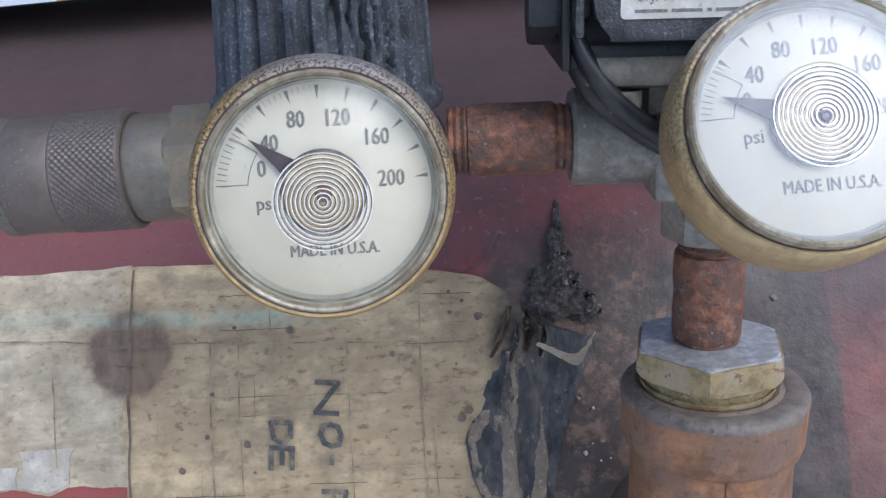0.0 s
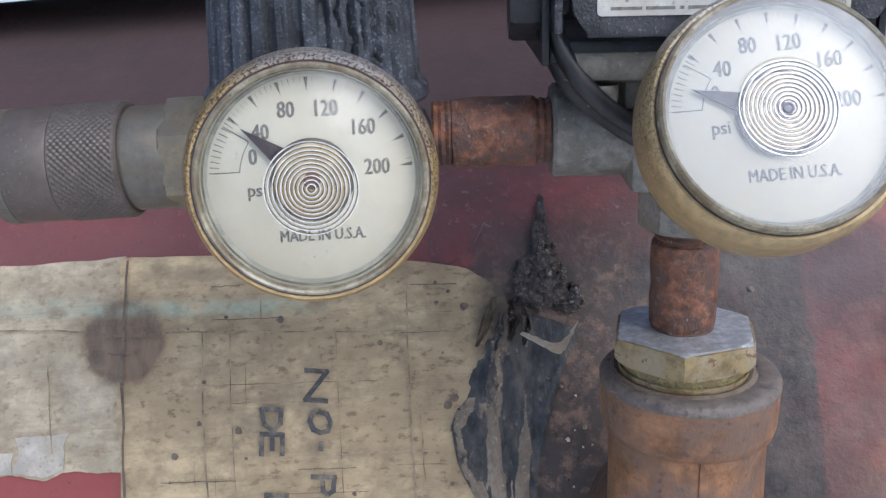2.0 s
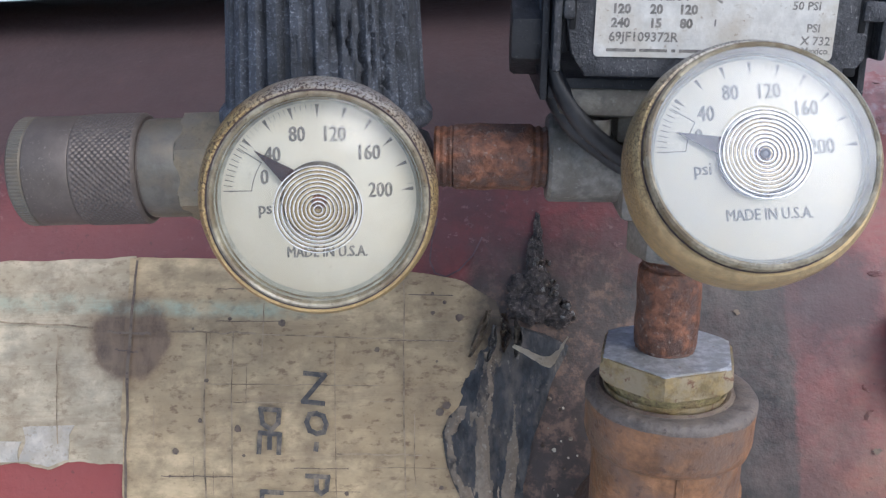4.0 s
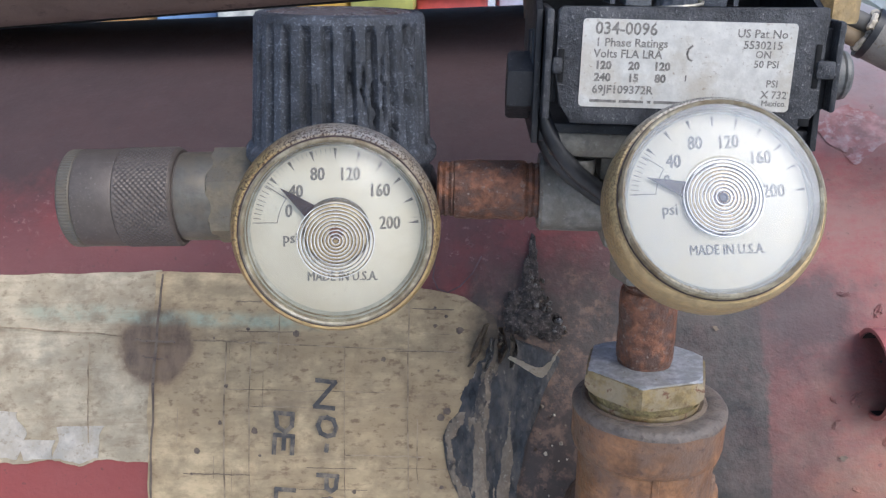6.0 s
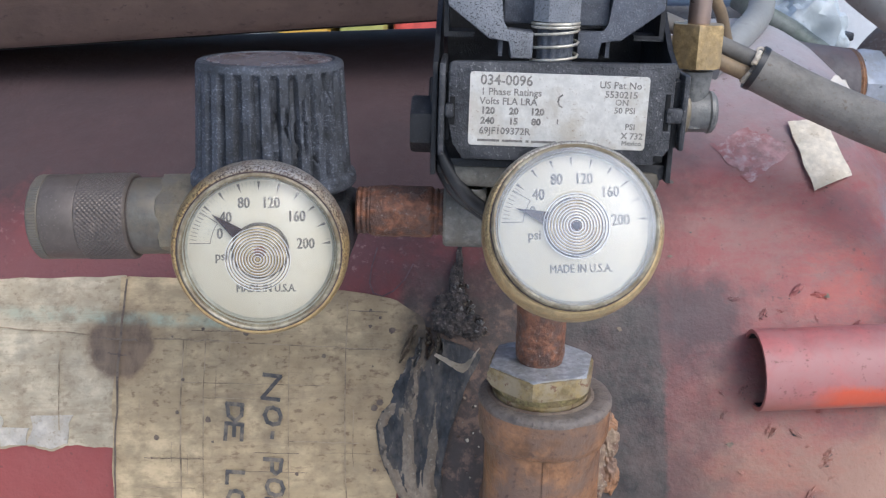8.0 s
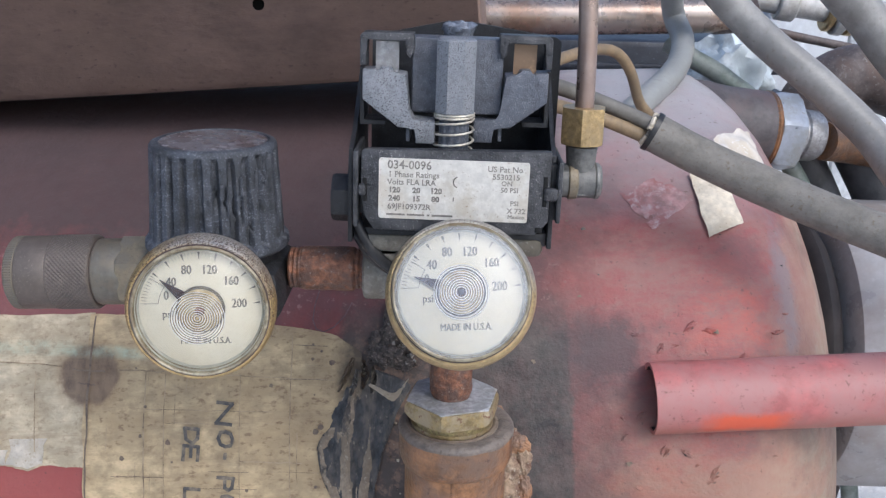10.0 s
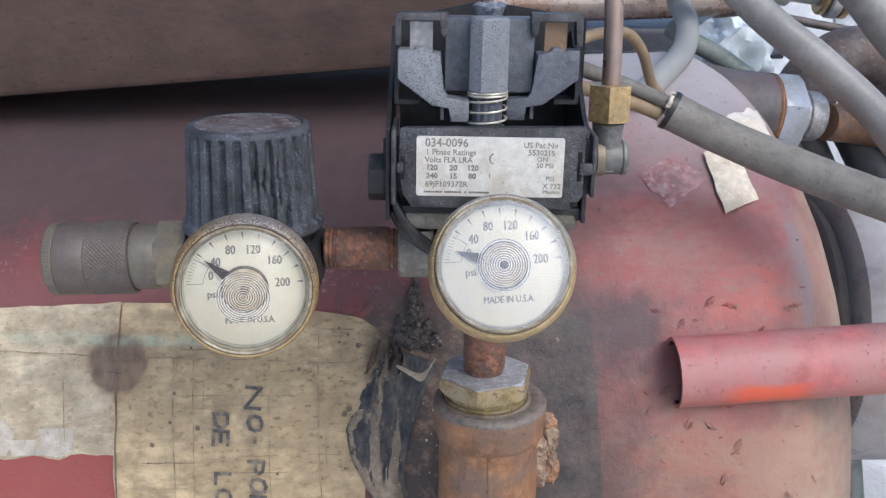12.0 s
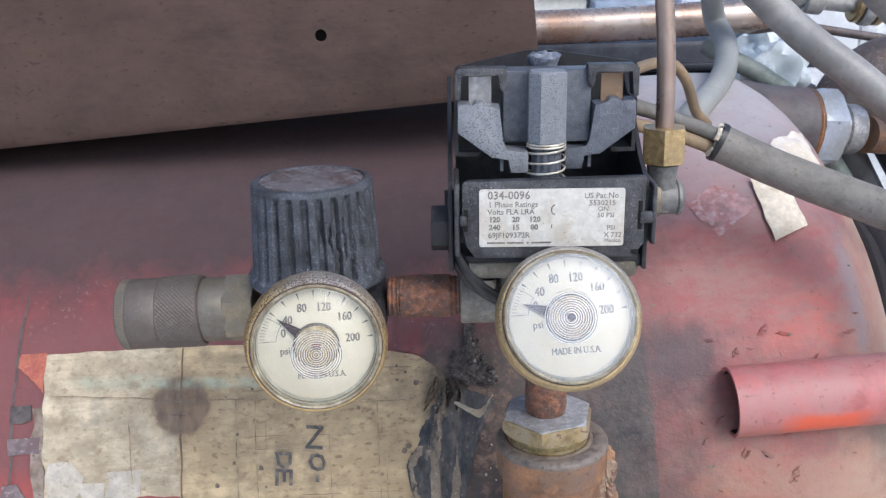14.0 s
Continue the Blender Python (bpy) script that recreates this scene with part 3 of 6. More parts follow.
# four feet under the shell carry it on the ground
for fx in (-0.40, 0.08):
    for fy in (-0.12, 0.12):
        bm = boxes(((fx - 0.02, fy - 0.02, -0.315 + fx * 0.052), (fx + 0.02, fy + 0.02, -0.14), 0.003))
        part("foot", bm, BROWN, tank)


def patch(v0, v1, left, right, lift=0.0005, nv=24, nu=24):
    """A thin sheet that follows the tank: arc from v0 to v1, its sides given as functions of the arc."""
    bm = bmesh.new()
    rows = []
    for i in range(nv + 1):
        v = v0 + (v1 - v0) * i / nv
        a, b = left(v), right(v)
        row = []
        for j in range(nu + 1):
            s = a + (b - a) * j / nu
            dv = 0.0
            if i == nv and isinstance(v1, float):
                dv = 0.0005 * noise.noise(Vector((s * 160, 3.1, v1 * 50)))
            if i == 0:
                dv = 0.0016 * noise.noise(Vector((s * 120, 7.7, v0 * 50))) + 0.0006 * noise.noise(Vector((s * 420, 2.2, 0)))
            crease = 0.00035 * noise.noise(Vector((s * 90, v * 90, 1.0))) + 0.00022 * noise.noise(Vector((s * 140, v * 420, 4.0))) + 0.00012 * noise.noise(Vector((s * 600, v * 600, 6.0)))
            row.append(bm.verts.new(on_tank(s, v + dv, lift + crease + 0.0002)))
        rows.append(row)
    for a, b in zip(rows, rows[1:]):
        for j in range(nu):
            bm.faces.new((a[j], a[j + 1], b[j + 1], b[j]))
    edge = [e for e in bm.edges if e.is_boundary]
    made = bmesh.ops.extrude_edge_only(bm, edges=edge)["geom"]
    for v in made:
        if isinstance(v, bmesh.types.BMVert):
            v.co = Vector((v.co.x, *(v.co.yz.normalized() * (TR - 0.001))))
    return bm


def rag(seed, amp, freq=110):
    return lambda v: amp * noise.noise(Vector((v * freq, seed, 0.5)))


def edge(x, seed, amp=0.0015, freq=110):
    n = rag(seed, amp, freq)
    return lambda v: x + n(v)


# stuck-on tape, two strips that overlap
pale = thing("paper_tape", TANK, "pale torn paper tape stuck on the red tank", "tape")
part("strip", patch(0.0690, 0.1290, edge(-0.1585, 1), edge(-0.1020, 2, 0.0006), 0.0005, 70, 60), TAPE_PALE, pale)
tape = thing("paper_tape", TANK, "aged beige paper tape with hand-written marker letters", "tape")


def tape_right(v):
    """The burnt side of the strip: straight below, rounded off towards the top."""
    x = float(np.interp(v, (0.0, 0.05, 0.085, 0.105, 0.1118, 0.1180, 0.1209, 0.1228, 0.1260, 0.1283), (-0.010, -0.006, 0.000, 0.0060, 0.0039, -0.0050, -0.0186, -0.0320, -0.0600, -0.0900)))
    return x + 0.0012 * noise.noise(Vector((v * 160, 9, 0)))


part("strip", patch(0.0, 0.1283, edge(-0.1035, 3, 0.0008), tape_right, 0.0009, 130, 100), TAPE, tape)


def drawn(bm, m, lift):
    """Lay flat outlines on the tank's round: x runs along the tank, y up it."""
    bmesh.ops.transform(bm, matrix=m, verts=bm.verts[:])
    for v in bm.verts:
        v.co = on_tank(v.co.x, v.co.y, lift)
    return bm


def flat_strip(a, b, width, n=14, seed=0.0):
    bm = bmesh.new()
    a, b = Vector((*a, 0)), Vector((*b, 0))
    d = (b - a).normalized()
    side = Vector((-d.y, d.x, 0))
    prev = None
    for k in range(n + 1):
        p = a.lerp(b, k / n) + side * width * 0.8 * noise.noise(Vector((k * 0.4, seed, 0)))
        w = width * (0.6 + 0.5 * abs(noise.noise(Vector((k * 0.9, seed, 2)))))
        pair = (bm.verts.new(p - side * w / 2), bm.verts.new(p + side * w / 2))
        if prev:
            bm.faces.new((prev[0], pair[0], pair[1], prev[1]))
        prev = pair
    return bm


def pen(strokes, width=0.00115):
    bm = bmesh.new()
    for stroke in strokes:
        pts = [Vector((*p, 0)) for p in stroke]
        for k, (a, b) in enumerate(zip(pts, pts[1:])):
            d = (b - a).normalized()
            n = Vector((-d.y, d.x, 0)) * width / 2
            a2, b2 = a - d * width * 0.35, b + d * width * 0.35
            bm.faces.new([bm.verts.new(q) for q in (a2 - n, b2 - n, b2 + n, a2 + n)])
    return bm


# letter strokes in a unit cell: x right, y up
LETTERS = {
    "N": [[(0, 0), (0, 1)], [(0, 1), (0.7, 0)], [(0.7, 0), (0.7, 1)]],
    "O": [[(0.05, 0.5), (0.12, 0.85), (0.38, 1), (0.64, 0.85), (0.7, 0.5), (0.62, 0.15), (0.36, 0), (0.1, 0.15), (0.05, 0.5)]],
    "-": [[(0.1, 0.5), (0.5, 0.5)]],
    "P": [[(0, 0), (0, 1)], [(0, 1), (0.5, 0.98), (0.65, 0.75), (0.5, 0.52), (0, 0.45)]],
    "D": [[(0, 0), (0, 1)], [(0, 1), (0.45, 0.92), (0.7, 0.55), (0.5, 0.1), (0, 0)]],
    "E": [[(0.65, 1), (0, 1), (0, 0), (0.68, 0)], [(0, 0.5), (0.5, 0.52)]],
    "L": [[(0, 1), (0, 0), (0.6, 0)]],
}


def marker(ch, s, arc, size, length, seed):
    """One hand-drawn letter that reads down the tape, its top towards +x."""
    lean = -0.10 + 0.30 * noise.noise(Vector((seed, arc * 200, 0)))
    strokes = [[(s + size * (py + lean * px), arc - length * px / 0.7 + 0.10 * length * (0.5 - py)) for px, py in stroke] for stroke in LETTERS[ch]]
    part("letter", drawn(pen(strokes, 0.00135), I, 0.0022), MARKER, tape, "black marker letter", smooth=False)


for ch, s0, arc, size, length in (("N", -0.0507, 0.0922, 0.0058, 0.0078), ("O", -0.0503, 0.0818, 0.0056, 0.0060), ("-", -0.0500, 0.0735, 0.0050, 0.0030), ("P", -0.0506, 0.0640, 0.0060, 0.0050),
                                  ("O", -0.0500, 0.0575, 0.0058, 0.0056), ("N", -0.0504, 0.0505, 0.0058, 0.0066), ("D", -0.0634, 0.0828, 0.0054, 0.0056), ("E", -0.0636, 0.0762, 0.0056, 0.0056),
                                  ("L", -0.0634, 0.0600, 0.0056, 0.0046), ("O", -0.0632, 0.0540, 0.0054, 0.0056)):
    marker(ch, s0, arc, size, length, 1.0)
for a, b, w, k in (((-0.1233, 0.106), (-0.1222, 0.075), 0.0005, 1), ((-0.1560, 0.1117), (-0.1130, 0.1078), 0.0007, 2)):
    part("printed_line", drawn(flat_strip(a, b, w, 14, k), I, 0.0015), LINE, pale, smooth=False)
for a, b, w, k in (((-0.0793, 0.1050), (-0.0800, 0.0100), 0.0007, 3), ((-0.0715, 0.1050), (-0.0722, 0.0200), 0.0005, 4),
                   ((-0.0221, 0.1175), (-0.0236, 0.0100), 0.0006, 5), ((-0.0905, 0.1058), (-0.0650, 0.1043), 0.0008, 6),
                   ((-0.0640, 0.1040), (-0.0050, 0.1000), 0.0005, 7), ((-0.0790, 0.0905), (-0.0300, 0.0885), 0.0004, 8),
                   ((-0.0420, 0.0700), (-0.0180, 0.0690), 0.0006, 9), ((-0.0420, 0.1030), (-0.0425, 0.0500), 0.0004, 10),
                   ((-0.1012, 0.1275), (-0.1030, 0.0350), 0.0011, 11), ((-0.1085, 0.1062), (-0.0955, 0.1052), 0.0010, 12), ((-0.1060, 0.1010), (-0.0990, 0.1000), 0.0007, 13)):
    part("printed_line", drawn(flat_strip(a, b, w, 18, k), I, 0.0020), STAIN if k >= 11 else LINE, tape, smooth=False)
rng = random.Random(4)
# fine cracks in the old paper, along and across
for k in range(34):
    s, v = rng.uniform(-0.098, -0.012), rng.uniform(0.030, 0.118)
    ln = rng.uniform(0.006, 0.022)
    a, b = ((s, v), (s + ln, v - 0.04 * ln)) if k % 3 else ((s, v), (s - 0.02 * ln, v - ln))
    part("crack", drawn(flat_strip(a, (min(b[0], -0.008), b[1]), rng.uniform(0.0002, 0.00045), 12, 40 + k), I, 0.0020), (LINE, STAIN, LINE)[k % 3], tape, smooth=False)
for k in range(16):
    s, v, r = rng.uniform(-0.098, -0.004), rng.uniform(0.035, 0.119), rng.choice((0.0004, 0.0005, 0.0007, 0.0012))
    poly = bmesh.new()
    poly.faces.new([poly.verts.new((s + r * rng.uniform(0.7, 1.2) * math.cos(q * 0.9), v + r * rng.uniform(0.7, 1.2) * math.sin(q * 0.9), 0)) for q in range(7)])
    part("rust_spot", drawn(poly, I, 0.0020), STAIN, tape, smooth=False)
for s, v, r in ((-0.0138, 0.1140, 0.0006), (-0.0104, 0.1113, 0.0006), (-0.0138, 0.1085, 0.0007), (-0.0063, 0.1070, 0.0013), (-0.0300, 0.0985, 0.0008), (-0.0880, 0.0720, 0.0010)):
    poly = bmesh.new()
    poly.faces.new([poly.verts.new((s + r * rng.uniform(0.7, 1.2) * math.cos(q * 0.9), v + r * rng.uniform(0.7, 1.2) * math.sin(q * 0.9), 0)) for q in range(7)])
    part("rust_spot", drawn(poly, I, 0.0020), STAIN, tape, smooth=False)
loop = [(-0.0120, 0.1375), (-0.0138, 0.1305), (-0.0145, 0.1243), (-0.0130, 0.1205), (-0.0099, 0.1193), (-0.0060, 0.1212), (-0.0019, 0.1255), (0.0010, 0.1310)]
part("scratch", drawn(pen([loop], 0.0005), I, 0.0006), mat("pale_scratch", (0.15, 0.095, 0.095), (0.10, 0.05, 0.05), None, 200, 900, rough=0.5), tank, "pale curved scratch in the paint", smooth=False)
# white torn paper under the pale strip's foot, bright paint remnants beyond its edge
REMNANT = mat("greyish_paper_remnant", (0.52, 0.475, 0.395), (0.44, 0.385, 0.295), (0.34, 0.28, 0.21), 90, 600, (0.44, 0.62), (0.57, 0.66), 0.75, 0.0, 0.3, vary=0.2)
for v0, v1, a, b, seed in ((0.0705, 0.0850, -0.1578, -0.1440, 31), (0.0700, 0.0800, -0.1330, -0.1180, 51), (0.0700, 0.0760, -0.1440, -0.1330, 57)):
    single("paper_scrap", patch(v0, v1, edge(a, seed, 0.0026, 150), edge(b, seed + 1, 0.0034, 170), 0.0010, 40, 30), REMNANT, TANK, "white torn paper remnant on the tape", "paper scrap", "torn paper remnants")
ORANGE_FLAKE = mat("orange_paint_flake", (0.42, 0.130, 0.075), (0.33, 0.085, 0.060), (0.46, 0.24, 0.17), 120, 700, (0.42, 0.60), (0.56, 0.66), 0.5, 0.0, 0.4)
OLD_PAPER = mat("brown_paper_edge", (0.22, 0.165, 0.125), (0.30, 0.25, 0.20), (0.13, 0.09, 0.07), 120, 700, (0.44, 0.60), rough=0.75, bump=0.3)
LILAC = mat("lilac_paper", (0.19, 0.150, 0.150), (0.15, 0.100, 0.100), (0.28, 0.25, 0.25), 90, 500, rough=0.7, bump=0.2)
DARK_TAB = mat("dark_residue", (0.085, 0.070, 0.066), (0.13, 0.105, 0.095), None, 160, 800, rough=0.7, bump=0.3)
single("paint_remnant", patch(0.1135, 0.1300, lambda v: -0.1590 - 0.0110 * min(1, (v - 0.1135) / 0.0110) + 0.0012 * noise.noise(Vector((v * 420, 3, 0))), edge(-0.1590, 34, 0.0006, 160), 0.0006), ORANGE_FLAKE, TANK, "flaking orange-red paint remnant beside the tape", "paint remnant")
single("paper_scrap", patch(0.0705, 0.1075, edge(-0.1632, 36, 0.0018, 120), edge(-0.1586, 37, 0.0004, 160), 0.0004), OLD_PAPER, TANK, "brown torn paper edge beside the tape", "paper scrap")
single("tape_residue", patch(0.1022, 0.1088, edge(-0.1726, 38, 0.0006, 160), edge(-0.1634, 39, 0.0008, 160), 0.0007), DARK_TAB, TANK, "dark square residue on red paint", "tape residue")
single("paper_scrap", patch(0.0890, 0.0955, edge(-0.1730, 40, 0.0005, 160), edge(-0.1600, 41, 0.0012, 160), 0.0007), LILAC, TANK, "greyish torn paper strip on the tank", "paper scrap")
single("paper_scrap", patch(0.0600, 0.0775, edge(-0.1760, 42, 0.0010, 160), lambda v: -0.1600 - (v - 0.060) * 0.55, 0.0007), LILAC, TANK, "pale lilac torn paper on the tank", "paper scrap")
part("seam", drawn(flat_strip((-0.1700, 0.1560), (-0.1738, 0.0300), 0.0016, 30, 12), I, 0.0006), DARK_TAB, tank, "dark vertical seam in the paint", smooth=False)


def lying(corners, n, lift, wrinkle, seed, holes=0.0):
    """A torn scrap between four (s, arc) corners that follows the tank and its head, with creases and torn-out holes."""
    bm = bmesh.new()
    g = {}
    for i in range(n + 1):
        for j in range(n + 1):
            u, w = i / n, j / n
            s0, v0 = ((1 - u) * ((1 - w) * c0 + w * c3) + u * ((1 - w) * c1 + w * c2) for c0, c1, c2, c3 in zip(*corners))
            if i in (0, n) or j in (0, n):
                s0 += 0.0007 * noise.noise(Vector((s0 * 260, v0 * 260, seed)))
                v0 += 0.0007 * noise.noise(Vector((s0 * 260, v0 * 260, seed + 5)))
            rr = TR * math.sqrt(1 - min(0.9, max(0, (s0 - HEAD0) / HEAD) ** 2)) - TR if s0 > HEAD0 else 0.0
            g[i, j] = bm.verts.new(on_tank(s0, v0, rr + lift + wrinkle * (0.5 + noise.noise(Vector((s0 * 130, v0 * 130, seed))))))
    for i in range(n):
        for j in range(n):
            c = (g[i, j].co + g[i + 1, j + 1].co) / 2
            edge_near = min(i, j, n - 1 - i, n - 1 - j) / n
            if holes and noise.noise(c * 170 + Vector((seed, 0, 0))) + 0.5 * noise.noise(c * 420) + 1.6 * edge_near < holes:
                continue
            bm.faces.new((g[i, j], g[i + 1, j], g[i + 1, j + 1], g[i, j + 1]))
    loose = [v for v in bm.verts if not v.link_faces]
    bmesh.ops.delete(bm, geom=loose, context='VERTS')
    return bm


single("paper_scrap", lying(((0.1425, 0.1880), (0.1454, 0.1555), (0.1609, 0.1630), (0.1570, 0.1900)), 18, 0.0015, 0.0006, 3), PAPER, TANK, "small cream paper scrap stuck on the tank", "paper scrap")
CREAM = mat("cream_paper", (0.62, 0.57, 0.50), (0.56, 0.48, 0.36), (0.70, 0.68, 0.66), 60, 500, (0.46, 0.64), (0.56, 0.66), 0.5, 0.0, 0.3, vary=0.1)
single("paper_scrap", lying(((0.1560, 0.2085), (0.1640, 0.1860), (0.1830, 0.1870), (0.1790, 0.2310)), 26, 0.0020, 0.0022, 8), CREAM, TANK, "crumpled cream paper scrap under the cable", "paper scrap")
single("tape_residue", lying(((0.1120, 0.1795), (0.1238, 0.1605), (0.1420, 0.1750), (0.1300, 0.1890)), 70, 0.00012, 0.00004, 5, -0.22), PINK, TANK, "pink mottled torn tape residue on the tank", "tape residue")

# charred, peeling strip beside the port
char = thing("charred_strip", TANK, "blackened peeling tape strip beside the tank port", "burnt tape")


rng = random.Random(11)
BURNT = mat("scorched_tape", (0.13, 0.085, 0.055), (0.055, 0.042, 0.036), (0.36, 0.31, 0.23), 170, 700, (0.44, 0.56), (0.56, 0.62), 0.75, 0.0, 1.0, 0.0010)
ASH = mat("grey_ash_tape", (0.25, 0.232, 0.215), (0.12, 0.11, 0.10), (0.42, 0.38, 0.32), 140, 700, (0.44, 0.58), (0.56, 0.62), 0.8, 0.0, 1.0, 0.0008)
BURN_MIX = mat("wrinkled_burnt_tape", (0.085, 0.073, 0.062), (0.24, 0.19, 0.135), (0.36, 0.31, 0.24), 80, 520, (0.47, 0.55), (0.60, 0.66), 0.8, 0.0, 0.8, 0.0012, (1.2, 0.8, 0.8), vary=0.5)
SOOTY = mat("smooth_sooty_tape", (0.044, 0.045, 0.047), (0.115, 0.100, 0.084), (0.22, 0.19, 0.15), 130, 520, (0.46, 0.62), (0.60, 0.68), 0.62, 0.0, 0.8, 0.0008, (1.4, 0.7, 0.7), vary=0.5)
TAN_BURNT = mat("tan_burnt_tape", (0.30, 0.235, 0.165), (0.21, 0.16, 0.11), (0.42, 0.36, 0.27), 110, 700, (0.42, 0.60), (0.58, 0.66), 0.75, 0.0, 0.7, 0.0008)
CRUMB = mat("crumbly_soot", (0.052, 0.043, 0.038), (0.105, 0.084, 0.072), (0.20, 0.165, 0.145), 260, 1100, (0.45, 0.58), (0.55, 0.63), 0.85, 0.0, 1.0, 0.0012, vary=0.5)


def ribbon(spine, widths, seed, lift=0.0022, curl=0.0012):
    """A torn, softly folded strip along (s, arc) points, its edges uneven."""
    pts = spline([Vector((a, b, 0)) for a, b in spine], 10)
    bm = bmesh.new()
    prev = None
    for k, p in enumerate(pts):
        u = k / (len(pts) - 1)
        f = u * (len(widths) - 1)
        i = min(int(f), len(widths) - 2)
        w = widths[i] + (widths[i + 1] - widths[i]) * (f - i)
        row = []
        for j in range(11):
            q = j / 10 - 0.5
            rough_edge = 1 + 0.30 * noise.noise(Vector((u * 9, q > 0, seed))) + 0.10 * noise.noise(Vector((u * 30, q > 0, seed + 3)))
            fold = lift * (0.55 + 0.45 * noise.noise(Vector((u * 5, q * 2.2, seed)))) + curl * abs(2 * q) ** 2 * noise.noise(Vector((u * 4, q > 0, seed + 7)))
            fold += 0.0004 * noise.noise(Vector((u * 26, q * 9, seed)))
            row.append(bm.verts.new(on_tank(p.x + q * w * rough_edge, p.y, max(0.0012, fold))))
        if prev:
            for j in range(10):
                bm.faces.new((prev[j], prev[j + 1], row[j + 1], row[j]))
        prev = row
    bmesh.ops.solidify(bm, geom=bm.faces[:], thickness=0.0004)
    return bm


def folded_sheet(left, right, v0, v1, ridges, seed, lift=0.0016, nv=190, nu=84):
    """A scorched sheet between two side curves (points of arc, s), with soft folds along the ridge lines (points of arc, s; width; height)."""
    def side(pts, v):
        return float(np.interp(v, [p[0] for p in pts], [p[1] for p in pts]))
    bm = bmesh.new()
    prev = None
    for i in range(nv + 1):
        v = v0 + (v1 - v0) * i / nv
        a, b = side(left, v), side(right, v)
        a += 0.0007 * noise.noise(Vector((v * 140, seed, 0))) + 0.00015 * noise.noise(Vector((v * 900, seed, 1)))
        b += 0.0010 * noise.noise(Vector((v * 120, seed, 5))) + 0.0002 * noise.noise(Vector((v * 900, seed, 6)))
        row = []
        for j in range(nu + 1):
            q = j / nu
            s0 = a + (b - a) * q
            h = lift * (0.5 + 0.5 * min(1, 8 * q, 8 * (1 - q)))
            for pts, w, top in ridges:
                if pts[0][0] <= v <= pts[-1][0]:
                    u = (v - pts[0][0]) / (pts[-1][0] - pts[0][0])
                    d = (s0 - side(pts, v)) / w
                    h += top * math.exp(-d * d) * min(1, 6 * u, 6 * (1 - u))
            h += 0.0007 * noise.noise(Vector((s0 * 220, v * 90, seed))) + 0.0003 * noise.noise(Vector((s0 * 700, v * 420, seed)))
            row.append(bm.verts.new(on_tank(s0, v, max(0.0008, h))))
        if prev:
            for j in range(nu):
                bm.faces.new((prev[j], prev[j + 1], row[j + 1], row[j]))
        prev = row
    rim = bmesh.ops.extrude_edge_only(bm, edges=[e for e in bm.edges if e.is_boundary])["geom"]
    for v in rim:
        if isinstance(v, bmesh.types.BMVert):
            v.co = Vector((v.co.x, *(v.co.yz.normalized() * (TR - 0.001))))
    return bm


RIDGES = ((((0.045, 0.0010), (0.055, -0.0050), (0.064, -0.0092), (0.074, -0.0108), (0.082, -0.0070)), 0.0022, 0.0022),
          (((0.040, 0.0040), (0.058, -0.0002), (0.075, -0.0008), (0.086, 0.0000), (0.097, 0.0030)), 0.0034, 0.0026),
          (((0.040, 0.0080), (0.055, 0.0050), (0.066, 0.0070), (0.082, 0.0085)), 0.0020, 0.0018),
          (((0.050, 0.0085), (0.066, 0.0115), (0.080, 0.0150), (0.094, 0.0200)), 0.0020, 0.0016))
sheet = part("sheet", folded_sheet(((0.030, 0.004), (0.055, -0.0069), (0.066, -0.0112), (0.075, -0.0122), (0.0835, -0.0082), (0.094, -0.0036), (0.101, 0.0006), (0.104, 0.0040)),
                                   ((0.030, 0.010), (0.060, 0.0098), (0.078, 0.0150), (0.090, 0.0205), (0.098, 0.0240), (0.101, 0.0190), (0.104, 0.0110)), 0.030, 0.104, RIDGES, 2.0), SOOTY, char, "blackened folded tape")
sheet.data.materials.append(BURN_MIX)
sheet.data.materials.append(TAN_BURNT)
for f in sheet.data.polygons:
    c = f.center
    arc, s0 = TR * math.atan2(c.z, -c.y), c.x
    n = noise.noise(Vector((s0 * 300, arc * 70, 4))) + 0.35 * noise.noise(Vector((s0 * 900, arc * 260, 9)))
    for k, (pts, w, top) in enumerate(RIDGES[:3]):
        if pts[0][0] <= arc <= pts[-1][0]:
            d = abs(s0 - float(np.interp(arc, [p[0] for p in pts], [p[1] for p in pts]))) / w
            low = max(0.0, (0.072 - arc) / 0.02)
            if d + 0.80 * n < 0.55 + 0.45 * low:
                f.material_index = 2 if low - n > 0.30 else 1
    if arc > 0.092 and n + (arc - 0.092) * 60 - max(0, s0 - 0.007) * 260 > 0.35:
        f.material_index = 1 if n < 0.5 else 2
# ragged tan shreds at its top
for spine, widths, seed, lift, m0 in (
        (((0.0022, 0.1085), (-0.0004, 0.1020), (-0.0036, 0.0955)), (0.0012, 0.0034, 0.0010), 21.0, 0.0058, TAN_BURNT),
        (((0.0062, 0.1075), (0.0068, 0.1020), (0.0058, 0.0965)), (0.0014, 0.0032, 0.0010), 25.0, 0.0062, BURNT),
        (((0.0098, 0.1050), (0.0102, 0.1000), (0.0092, 0.0950)), (0.0010, 0.0026, 0.0008), 29.0, 0.0062, BURN_MIX),
        (((0.0036, 0.1040), (0.0030, 0.0990), (0.0012, 0.0940)), (0.0010, 0.0022, 0.0008), 37.0, 0.0072, ASH)):
    part("shred", ribbon(spine, widths, seed, lift, 0.0006), m0, char)


